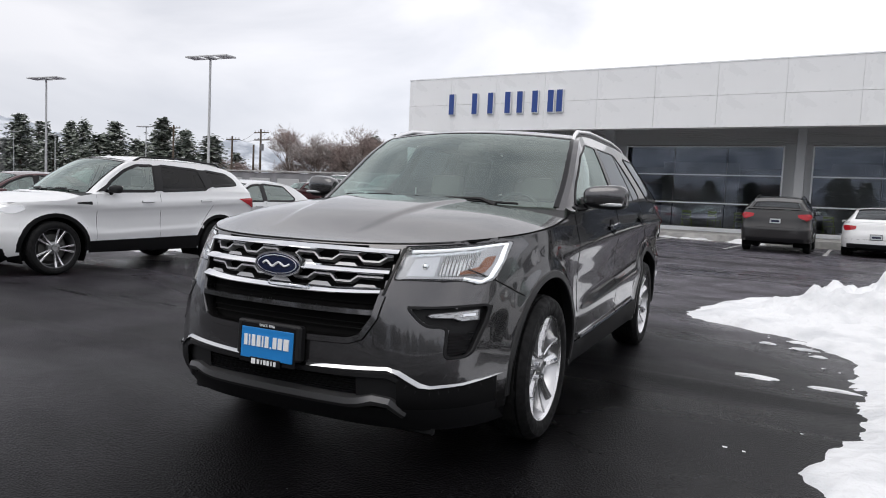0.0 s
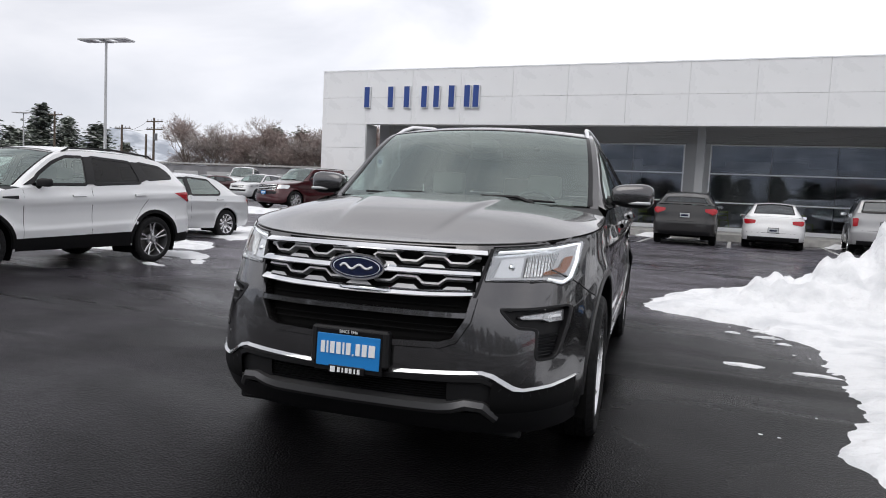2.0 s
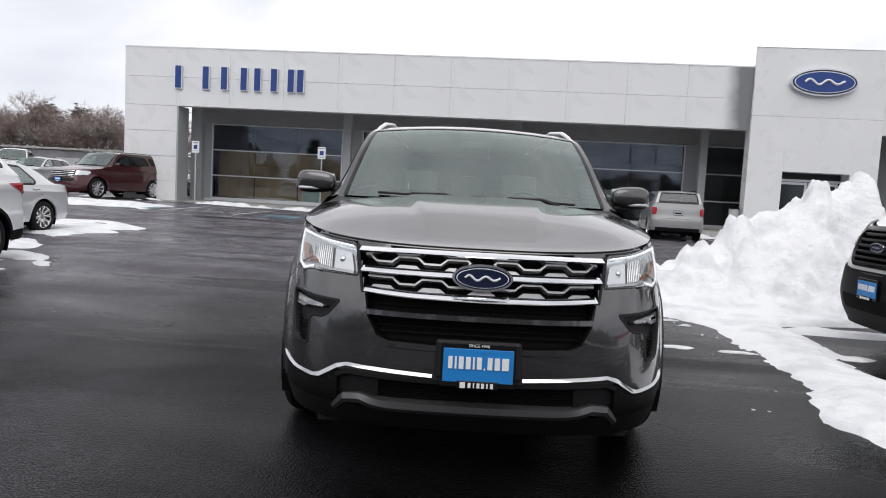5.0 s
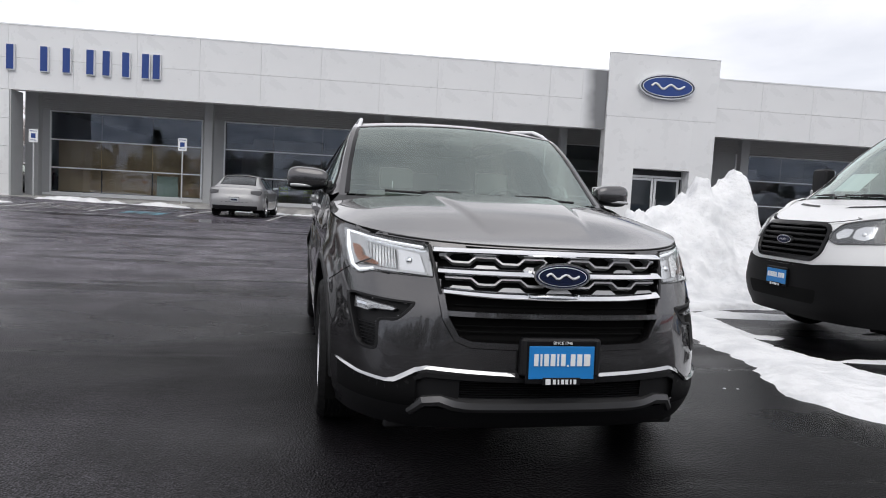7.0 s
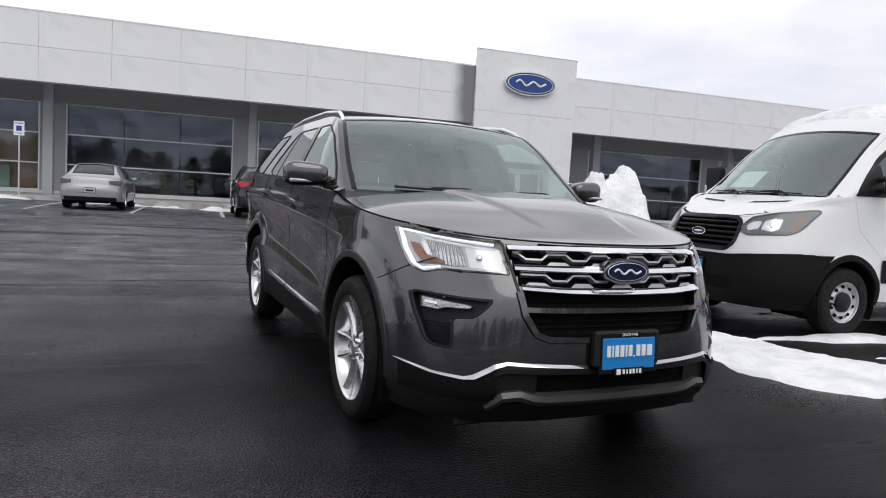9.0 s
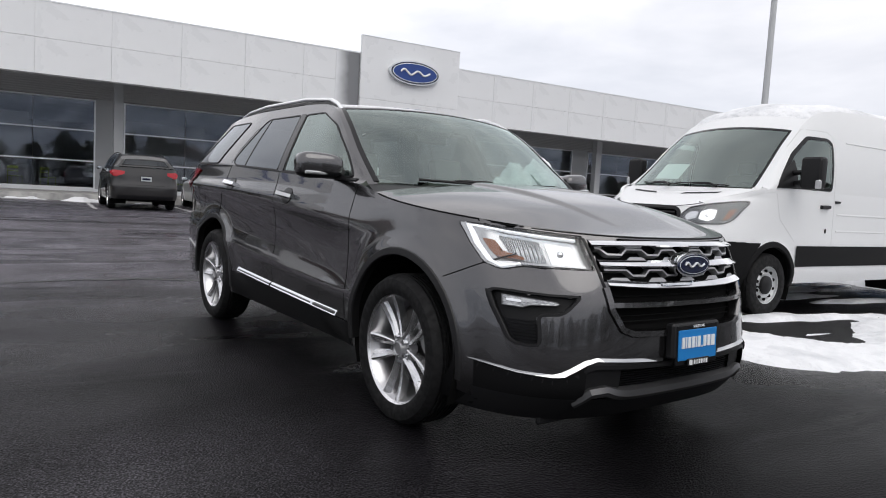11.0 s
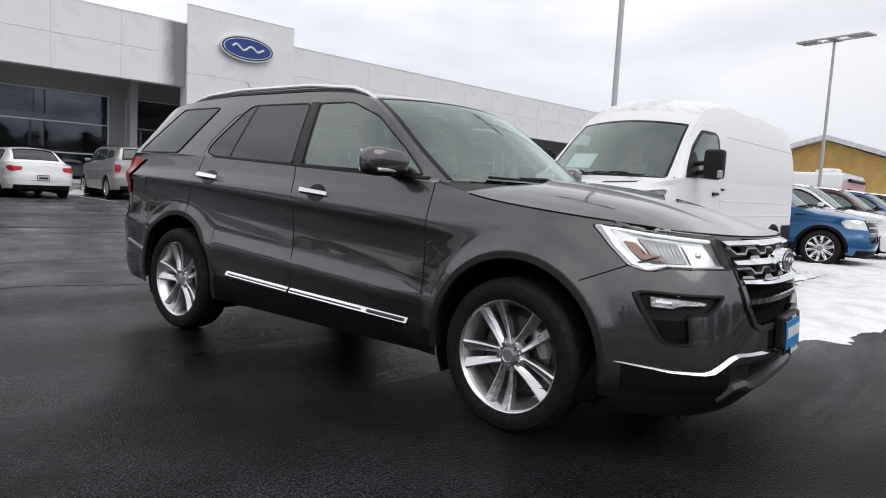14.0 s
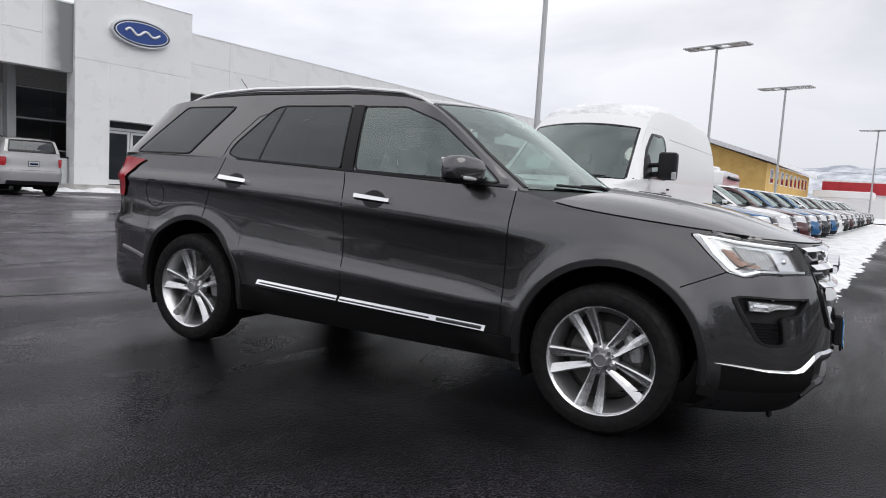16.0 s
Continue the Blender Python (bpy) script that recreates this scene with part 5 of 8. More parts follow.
        mesh_part("fog_bezel", *fix(surf_band(lambda a, c, h: F(a, c, h - 0.006), fog, 0.004, 0.005, 0.02, True)), M["lamp_dark"], pk)
        mesh_part("fog_bulb", *fix(surf_band(lambda a, c, h: F(a, c, h - 0.004), [(0.80, 0.738), (0.836, 0.740)], 0.016, 0.006, 0.01)), M["chrome"], pk)
        for k in range(7):
            z = 0.575 + k * 0.014
            mesh_part("pocket_slat", *fix(surf_band(lambda a, c, h: F(a, c, h - 0.022), [(0.770, z), (0.830 + 0.003 * k, z)], 0.005, 0.008, 0.01)), M["gloss_black"], pk)
        # tail lamp and reflector
        tl = [(3.48, 1.265), (3.74, 1.285), (3.80, 1.20), (3.80, 1.00), (3.72, 0.985), (3.66, 1.13), (3.58, 1.215)]
        vf = surf_patch(b.side, rounded(tl, 0.02, 2), 0.012, 0.04, 4)
        mesh_part("tail_lamp", *(vf if s > 0 else mirrored(vf)), M["red_lens"], car, "red tail lamp", angle=0)
        vf = surf_band(b.side, [(3.44, 0.555), (3.62, 0.60), (3.70, 0.615)], 0.026, 0.010)
        mesh_part("rear_reflector", *(vf if s > 0 else mirrored(vf)), M["satin"], car)
    # parking sensors
    for x, z in ((-0.40, 0.545), (0.40, 0.545), (-0.74, 0.53), (0.74, 0.53)):
        p = b.front(x, z, 0.002)
        bm = bmesh.new()
        tube(bm, [p, b.front(x, z, -0.01)], 0.011, 12)
        part("parking_sensor", bm, P, car)
    # number plate with its dealer frame
    pl = simple_plate(car, pose(0, b.nose(0.56) - 0.040, 0.557, -3, 0, 0), M["plate_blue"], "full")
    bm = boxes(((0, 0.022, 0.02), (0.36, 0.045, 0.16), 0.01))
    part("plate_mount", bm, M["plastic"], pl)
    words = bpy.data.curves.new("words", "FONT")
    words.body, words.size, words.align_x, words.align_y, words.extrude = "SINCE 1946", 0.0175, "CENTER", "CENTER", 0.0008
    tmp = new("words", words)
    bpy.context.view_layer.update()
    me = bpy.data.meshes.new_from_object(tmp.evaluated_get(bpy.context.evaluated_depsgraph_get()))
    bpy.data.objects.remove(tmp)
    me.materials.clear()
    me.materials.append(M["plate_white"])
    o = new("frame_lettering", me)
    o.parent, o.matrix_basis = pl, pose(0, -0.0085, 0.0835, 90, 0, 0)
    # papers and window stickers
    bm = boxes(((-0.45, 1.72, 1.36), (0.004, 0.012, 0.05)), ((-0.45, 1.62, 1.35), (0.004, 0.012, 0.045)), ((-0.46, 1.16, 1.30), (0.004, 0.012, 0.05)))
    part("tag_string", bm, M["paper"], car)
    return car


build_main_suv()

# ---- ground, snow ----
def ground_z(x, y):
    """The lot is level round the cars, rises a little to the building and more to the north-west."""
    t = max(0.0, min(1.0, (y - 6.0) / 16.0))
    west = max(0.0, min(1.0, (-3.0 - x) / 14.0))
    return -0.015 + 0.12 * t * t * (3 - 2 * t) + 0.027 * west * max(0.0, min(9.0, y - 15.0))


def axis_values(lo, hi, fine_lo, fine_hi, step, grow=1.35):
    v, s = [fine_lo], step
    while v[-1] < fine_hi:
        v.append(v[-1] + step)
    while v[-1] < hi:
        s *= grow
        v.append(v[-1] + s)
    s = step
    while v[0] > lo:
        s *= grow
        v.insert(0, v[0] - s)
    return v


xs, ys = axis_values(-2500, 2500, -30, 30, 1.0), axis_values(-2500, 2500, -6, 30, 0.8)
vs = [(x, y, ground_z(x, y)) for x in xs for y in ys]
k = len(ys)
fs = [(i * k + j, (i + 1) * k + j, (i + 1) * k + j + 1, i * k + j + 1) for i in range(len(xs) - 1) for j in range(k - 1)]
tagged(mesh_part("ground", vs, fs, M["asphalt"], angle=0), "wet dark asphalt of a car lot", "ground", kind="structure")


def snow_field(name, x0, x1, y0, y1, step, height, label):
    """Snow where height(x, y) is above nothing; its rim sinks into the ground."""
    nx, ny = int((x1 - x0) / step) + 1, int((y1 - y0) / step) + 1
    H = [[height(x0 + i * step, y0 + j * step) for j in range(ny)] for i in range(nx)]
    idx, vs, fs = {}, [], []

    def vert(i, j):
        if (i, j) not in idx:
            idx[i, j] = len(vs)
            x, y = x0 + i * step, y0 + j * step
            vs.append((x, y, ground_z(x, y) + max(-0.03, H[i][j])))
        return idx[i, j]
    for i in range(nx - 1):
        for j in range(ny - 1):
            if max(H[i][j], H[i + 1][j], H[i][j + 1], H[i + 1][j + 1]) > 0:
                fs.append((vert(i, j), vert(i + 1, j), vert(i + 1, j + 1), vert(i, j + 1)))
    return tagged(mesh_part(name, vs, fs, M["snow"], angle=0), label, "snow", kind="stuff")


def nz(x, y, s, z=0.0):
    return noise.fractal(Vector((x * s, y * s, z)), 1.0, 2.0, 5)


def smoothstep(a, b, x):
    t = max(0.0, min(1.0, (x - a) / (b - a)))
    return t * t * (3 - 2 * t)


strip_left = smooth_curve([(2.4, 0.55), (2.6, 0.42), (2.95, 0.0), (3.6, 0.0), (4.5, 0.16), (5.1, 0.09), (6.4, 0.08), (6.85, -0.08), (7.35, -0.5), (7.65, -1.0), (8.0, -1.45), (8.3, -1.68), (9.6, -1.45), (10.4, -0.95), (11.2, -0.35), (12.0, 0.2), (12.9, 0.8)])
strip_right = smooth_curve([(2.3, 3.0), (2.9, 2.2), (3.3, 1.42), (3.6, 1.21), (4.1, 1.15), (4.7, 0.86), (5.4, 0.95), (6.1, 1.06), (6.9, 1.0), (7.1, 1.5), (7.4, 2.5), (8.0, 3.4), (13.0, 3.6)])


def strip_height(x, y):
    """The low ridge beside the grey car, thinning to slush at its edges."""
    wob = 0.10 * nz(x, y, 1.6) + 0.05 * nz(x, y, 6.0, 2)
    d = min(x - strip_left(y) + wob, strip_right(y) - x + wob, y - 2.62 + 0.25 * (x - 0.4) + wob, 12.9 - y + 3 * wob)
    if d < -0.3:
        return -1
    return min(0.055 + 0.05 * smoothstep(6.5, 8.5, y), d * 0.28) + 0.022 * nz(x, y, 2.2, 5) + 0.010 * nz(x, y * 0.5, 9.0, 4) - 0.006


pile_ridge = smooth_curve([(-1.6, 0.0), (-1.0, 0.15), (-0.3, 0.38), (0.45, 0.64), (0.93, 0.84), (1.06, 1.16), (1.33, 1.25), (1.78, 1.36), (2.06, 1.54), (2.22, 1.76), (2.34, 1.74), (2.46, 1.58), (2.6, 1.62), (2.78, 1.88), (2.98, 1.92), (3.06, 1.62), (3.14, 1.15), (3.3, 0.8), (3.6, 0.42), (4.2, 0.0)])


def pile_height(x, y):
    yc = 9.0 + 0.22 * x
    v = (y - yc) / (1.55 if y < yc else 1.3)
    h = (pile_ridge(x + 0.06 * nz(x, y, 3.0, 8)) + 0.10) * (0.58 * math.exp(-abs(v) ** 2.2) + 0.42 * math.exp(-(v * 2.3) ** 2))
    # chunks thrown up by the plough
    big = 0.42 - noise.voronoi(Vector((x * 2.0, y * 2.0, h * 1.5)))[0][0]
    mid = 0.40 - noise.voronoi(Vector((x * 4.6, y * 4.6, h * 3.0)))[0][0]
    lump = (0.26 * big + 0.10 * nz(x, y, 1.9, 2)) * smoothstep(0.12, 0.8, h) + (0.20 * mid + 0.06 * nz(x, y, 7.0, 4)) * smoothstep(0.05, 0.5, h) + 0.012 * nz(x, y, 14.0, 4)
    return h + lump - 0.11


def front_strip(x, y):
    """Trodden snow along the noses of the parked row, thin and streaky under the van."""
    lo = 2.30 + 0.13 * nz(x, y, 0.9) + 0.04 * nz(x, y, 5.0)
    hi = 3.25 + 0.75 * smoothstep(1.9, 3.2, x) + 0.15 * nz(x, y, 1.2, 3) + 4.0 * smoothstep(6.9, 7.6, x)
    d = min(x - 0.9, y - lo)
    full = min(0.07, d * 0.2, (hi - y) * 0.2) + 0.018 * nz(x, y, 3.0, 1) + 0.008 * nz(x, y, 11.0, 1)
    streak = nz(x * 0.35, y * 2.2, 0.9, 9) - 0.16 - 0.25 * smoothstep(3.6, 1.6, x)
    thin = min(0.05, d * 0.2, streak * 0.2, (7.6 - y) * 0.2)
    return max(full, thin)


left_edge = smooth_curve([(5.4, -9.6), (6.3, -8.3), (7.6, -8.2), (8.3, -8.6), (9.3, -9.7), (12.0, -11.0), (13.6, -10.6), (14.4, -10.7), (15.6, -12.2)])


def left_snow(x, y):
    wob = 0.25 * nz(x, y, 0.9) + 0.08 * nz(x, y, 4.0, 2)
    d = min(x + 17.5, left_edge(y) - x + wob, y - 7.15 - 0.4 * smoothstep(-8.7, -9.4, x) + wob, 15.8 - y + wob)
    patch = 0.13 + nz(x * 0.8, y * 1.2, 0.7, 5)
    return min(0.05, d * 0.14, patch * 0.2 + 0.02) + 0.012 * nz(x, y, 3.0, 5)


def red_snow(x, y):
    d = min(x + 30, -14.6 - x + 0.8 * nz(x, y, 0.4), y - 20.6 - 0.6 * nz(x, y, 0.5, 2), 23.2 - y)
    return min(0.14, d * 0.2) + 0.06 * nz(x, y, 1.0, 6) - 0.02


snow_field("snow_strip", -2.2, 4.2, 2.2, 13.4, 0.05, strip_height, "low dirty snow ridge on wet asphalt")
snow_field("snow_pile", -2.0, 4.8, 6.8, 12.8, 0.05, pile_height, "ploughed pile of lumpy white snow")
snow_field("snow_verge", 0.6, 60.0, 1.9, 7.8, 0.09, front_strip, "patchy trodden snow along parked cars")
snow_field("snow_patch", -17.5, -7.6, 5.2, 16.2, 0.08, left_snow, "thin patchy snow beside white cars")
snow_field("snow_bank", -31, -13, 19.8, 23.6, 0.12, red_snow, "low snow bank before parked cars")
# crumbs of ice along the ridge
bm = bmesh.new()
rnd = random.Random(4)
for k in range(16):
    y = rnd.uniform(3.0, 7.4)
    x = strip_left(y) - 0.02 - abs(rnd.gauss(0, 0.22))
    r = rnd.uniform(0.004, 0.013)
    vv = bmesh.ops.create_icosphere(bm, subdivisions=1, radius=r)["verts"]
    for v in vv:
        v.co = Vector((v.co.x * rnd.uniform(0.8, 2.2), v.co.y * rnd.uniform(0.8, 1.5), v.co.z * 0.5)) + Vector((x, y, ground_z(x, y) + r * 0.15))
tagged(part("ice_crumbs", bm, M["snow"], None), "crumbs of ice scattered on asphalt", "snow", kind="stuff")
for x, y, a, c in ((-0.51, 5.33, 0.15, 0.055), (0.0, 5.28, 0.17, 0.03), (-0.60, 6.88, 0.07, 0.03), (-0.28, 6.80, 0.11, 0.05), (-0.15, 6.52, 0.06, 0.03), (-0.35, 7.15, 0.10, 0.05)):
    bm = bmesh.new()
    bmesh.ops.create_icosphere(bm, subdivisions=3, radius=1.0)
    for v in bm.verts:
        w = 1 + 0.45 * nz(v.co.x + x, v.co.y + y, 2.0)
        v.co = Vector((x + v.co.x * a * w, y + v.co.y * c * w, ground_z(x, y) + v.co.z * 0.020))
    tagged(part("ice_slab", bm, M["snow"], None, smooth=True), "flat lump of ice on wet asphalt", "snow", "ice slabs")

# ---- the showroom ----
FY, BACK = 28.0, 32.0          # fascia and glass line
X0, X1 = -19.55, 70.0
Z0, Z1, ZJ = 4.52, 7.02, 5.76  # fascia foot, top, middle joint
GZ = 0.36                      # pavement level
RIB0, RIB1 = 4.20, 4.98        # ribbed band over the glass


def wall(name, c, s, material, label="", cat="wall"):
    bm = boxes((c, s))
    return tagged(part(name, bm, material), label, cat, kind="structure")


# fascia: a backing and proud panels with open joints
fascia = wall("wall_fascia", ((X0 + X1) / 2, FY + 0.30, (Z0 + Z1) / 2), (X1 - X0, 0.48, Z1 - Z0 - 0.02), M["joint"], "white metal-panel fascia above a glazed showroom front")
TX0, TX1 = 7.13, 12.12
step = 2.415
cache = {}
x = X0
while x < X1 - 0.1:
    x2 = min(x + step, X1)
    if not (x > TX0 - 0.3 and x2 < TX1 + 0.3):
        for za, zb in ((Z0, ZJ), (ZJ, Z1)):
            key = (round(x2 - x, 3), round(zb - za, 3))
            if key not in cache:
                cache[key] = part("panel", boxes(((0, 0, 0), (x2 - x - 0.007, 0.05, zb - za - 0.010), 0.002)), M["panel"], fascia)
                o = cache[key]
            else:
                o = new("panel", cache[key].data)
                o.parent = fascia
            o.location = ((x + x2) / 2, FY + 0.03, (za + zb) / 2)
    x = x2
# panel beside the tower, shade of its turn painted as a grey gradient
part("shaded_panel", boxes(((TX0 - 0.55, FY - 0.002, (Z0 + Z1) / 2), (1.10, 0.012, Z1 - Z0 - 0.02), 0.003)), M["panel_shaded"], fascia, "white panel with shade painted in, greyer towards the tower")
wall("trim_coping", ((X0 + X1) / 2, FY + 0.3, Z1 + 0.02), (X1 - X0 + 0.05, 0.62, 0.05), M["mullion"], "thin pale roof coping", "trim")
wall("roof", ((X0 + X1) / 2, 39.2, Z1 - 0.25), (X1 - X0, 21.2, 0.2), M["concrete"], "flat showroom roof", "roof")
wall("ceiling_soffit", ((X0 + X1) / 2, (FY + 0.55 + BACK) / 2, RIB1 + 0.03), (X1 - X0, BACK - FY - 0.3, 0.06), M["rib"], "grey soffit under the fascia", "ceiling")
# left end pier of the fascia, down to the ground
PX = -17.1
pier = wall("wall_pier", ((X0 + PX) / 2, FY + 0.29, (Z0 + 0.2) / 2), (PX - X0, 0.46, Z0 - 0.2), M["joint"], "white panelled end pier of the showroom")
for za, zb in ((0.1, 1.2), (1.2, 2.3), (2.3, 3.4), (3.4, Z0)):
    part("panel", boxes((((X0 + PX) / 2, FY + 0.03, (za + zb) / 2), (PX - X0 - 0.014, 0.05, zb - za - 0.014), 0.004)), M["panel"], pier)
part("pier_side", boxes(((PX + 0.03, FY + 0.5, (Z0 + 0.2) / 2), (0.06, 0.95, Z0 - 0.2))), M["column"], pier)
# ribbed band over the glass
for xa, xb in ((-17.9, X1),):
    band = wall("wall_ribbed_band", ((xa + xb) / 2, BACK + 0.12, (RIB0 + RIB1) / 2), (xb - xa, 0.10, RIB1 - RIB0), M["rib"], "grey ribbed metal band above the windows")
    z = RIB0 + 0.045
    while z < RIB1:
        part("rib", boxes((((xa + xb) / 2, BACK + 0.05, z), (xb - xa, 0.045, 0.05), 0.008)), M["rib"], band)
        z += 0.092
# columns
for xc, w in ((-17.36, 0.55), (-10.03, 0.36), (-2.17, 0.34), (6.07, 0.32), (15.1, 0.42), (23.7, 0.42), (32.3, 0.42), (40.9, 0.42), (49.5, 0.42)):
    tagged(part("column", boxes(((xc, 30.6, (RIB1 + GZ) / 2 - 0.05), (w, 0.36, RIB1 - GZ + 0.1), 0.01)), M["column"]), "square grey metal-clad column on the pavement", "column", "columns", "structure")
# windows: frame, panes in three tiers
bays = [(-17.30, -10.62), (-9.66, -2.90), (-1.84, 5.64), (6.34, 10.2), (15.5, 23.0), (24.2, 31.8), (32.8, 40.4), (41.4, 49.0)]
tiers = (GZ + 0.12, 1.62, 2.88, 4.14)
for k, (xa, xb) in enumerate(bays):
    w = tagged(new(f"window_{k + 1}"), "tall showroom window with pale horizontal mullions", "window", kind="structure")
    for z in tiers:
        part("transom", boxes((((xa + xb) / 2, BACK, z), (xb - xa, 0.09, 0.055 if z > 0.7 else 0.10), 0.006)), M["mullion"], w)
    for xm in (xa + 0.03, xb - 0.03):
        part("window_jamb", boxes(((xm, BACK, (tiers[0] + tiers[-1]) / 2), (0.06, 0.10, tiers[-1] - tiers[0]))), M["mullion"], w)
    n = max(1, round((xb - xa) / 2.45))
    for i in range(1, n):
        xm = xa + (xb - xa) * i / n
        part("mullion", boxes(((xm, BACK + 0.05, (tiers[0] + tiers[1]) / 2), (0.04, 0.04, tiers[1] - tiers[0] - 0.08))), M["darkmull"], w)
    for i in range(n):
        xp, xq = xa + (xb - xa) * i / n, xa + (xb - xa) * (i + 1) / n
        for za, zb in zip(tiers, tiers[1:]):
            p = part("pane", boxes(((0, 0, 0), (xq - xp - 0.03, 0.012, zb - za - 0.06))), M["shop_glass"], w)
            p.location = ((xp + xq) / 2, BACK + 0.01, (za + zb) / 2)
            p.visible_shadow = False
            p.rotation_euler = (0.004 * math.sin(i * 2.3 + za), 0, 0.005 * math.sin(i * 1.7 + k + za * 3))
# infill between the bays and below the glass
for xa, xb in [(-17.9, -17.30)] + [(a[1], c[0]) for a, c in zip(bays, bays[1:])] + [(49.0, X1)]:
    wall("wall_infill", ((xa + xb) / 2, BACK + 0.1, (GZ + RIB0) / 2), (xb - xa, 0.16, RIB0 - GZ), M["column"], "grey metal wall panel between windows")
wall("wall_plinth", (15.6, BACK + 0.06, GZ + 0.03), (67, 0.2, 0.16), M["mullion"], "pale plinth under the showroom windows")
wall("wall_end", (-18.0, 41, 2.4), (0.2, 17.8, 5.0), M["column"], "grey end wall of the showroom")
wall("wall_rear", (26, 50, 3.3), (88, 0.3, 6.4), M["inside_wall"], "rear wall of the showroom")
wall("floor_showroom", (26, 41.1, GZ - 0.02), (88, 17.9, 0.1), M["inside_floor"], "polished showroom floor", "floor")
wall("ceiling_showroom", (26, 41.1, 4.3), (88, 17.6, 0.08), M["inside_wall"], "showroom ceiling", "ceiling")
wall("wall_partition", (-14.0, 32.72, 1.75), (6.4, 0.15, 2.4), M["inside_tan"], "tan partition inside the showroom")
for xx in (-7.3, 0.6, 9.2, 18, 27):
    wall("wall_partition", (xx, 37.4, 2.1), (3.8, 0.15, 3.4), M["inside_wall"], "plain partition inside the showroom")
# pavement with a kerb
KERB = 27.45
wall("pavement", ((X0 + X1) / 2, (KERB + BACK) / 2 + 0.1, GZ - 0.28), (X1 - X0 + 3, BACK - KERB + 0.2, 0.56), M["concrete"], "concrete pavement with a kerb along the showroom", "pavement")
snow_field("snow_kerb", -21, 34, KERB - 1.0, KERB - 0.02, 0.07, lambda x, y: min(0.16, 0.34 * nz(x, y, 0.5, 3) + 0.06 - 0.26 * abs(y - KERB + 0.3)) + 0.03 * nz(x, y, 2, 1), "thin line of snow along the kerb")

# tower with the oval sign
tower = tagged(new("entrance_tower"), "tall white entrance tower with an oval blue sign", "tower")
tower.location = ((TX0 + TX1) / 2, FY - 0.16, 0)
tw = TX1 - TX0
HT, HJ, HD = 7.78, 5.09, 2.92   # top, joint, door head
DX0, DX1 = 8.50 - tower.location.x, 11.06 - tower.location.x
part("tower_head", boxes(((0, 0.07, (HJ + 0.008 + HT) / 2), (tw, 0.14, HT - HJ - 0.008), 0.008)), M["panel"], tower)
part("joint_band", boxes(((0, 0.08, HJ), (tw - 0.04, 0.13, 0.05))), M["joint"], tower)
part("lintel", boxes((((DX0 + DX1) / 2, 0.30, (HD + HJ - 0.008) / 2), (DX1 - DX0 + 0.004, 0.6, HJ - 0.008 - HD), 0.006)), M["panel"], tower)
for xa, xb in ((-tw / 2, DX0), (DX1, tw / 2)):
    part("tower_leg", boxes((((xa + xb) / 2, 0.30, (HJ - 0.008) / 2), (xb - xa - 0.004, 0.6, HJ - 0.008), 0.006)), M["panel"], tower)
part("coping", boxes(((0, 0.07, HT + 0.012), (tw + 0.02, 0.17, 0.024), 0.004)), M["mullion"], tower)
dc, dw = (DX0 + DX1) / 2, DX1 - DX0
door = part("entrance_door", boxes(((dc, 0.80, (GZ + HD) / 2), (dw + 0.02, 0.06, HD - GZ))), M["darkmull"], tower, "glazed double entrance door in a pale frame")
part("door_header", boxes(((dc, 0.72, 2.62), (dw, 0.08, 0.10), 0.006)), M["mullion"], door)
for s in (-1, 1):
    cx = dc + s * 0.60
    leaf = part("door_leaf", boxes(((cx - 0.53, 0.72, 1.47), (0.10, 0.05, 2.16)), ((cx + 0.53, 0.72, 1.47), (0.10, 0.05, 2.16)), ((cx, 0.72, 2.50), (0.98, 0.05, 0.10)), ((cx, 0.72, 0.48), (0.98, 0.05, 0.18))), M["mullion"], door)
    part("door_pane", boxes(((cx, 0.73, 1.5), (0.97, 0.015, 1.95))), M["dark_glass"], leaf)
    part("pull_handle", boxes(((cx - s * 0.47, 0.66, 1.4), (0.03, 0.04, 0.5), 0.008)), M["satin"], leaf)
sign = tagged(new("oval_sign"), "blue oval sign with a pale rim on the tower", "sign")
sign.location = (9.70, FY - 0.16, 6.46)
for nm, rx, rz, y0, y1, ma in (("sign_rim", 1.26, 0.535, -0.20, 0.02, "sign_edge"), ("sign_face", 1.205, 0.48, -0.212, -0.19, "badge_blue"), ("sign_line", 1.135, 0.42, -0.218, -0.20, "plate_white"), ("sign_field", 1.10, 0.392, -0.224, -0.20, "sign_blue")):
    bm = bmesh.new()
    prism(bm, [(rx * math.cos(k * math.tau / 56), rz * math.sin(k * math.tau / 56)) for k in range(56)], y0, y1)
    part(nm, bm, M[ma], sign, smooth=True)
bm = bmesh.new()
tube(bm, [(-0.74 + 1.48 * k / 28, -0.226, 0.12 * math.sin(k * 0.48) * (1 - 0.45 * k / 28)) for k in range(29)], 0.048, 6)
part("sign_stroke", bm, M["plate_white"], sign)
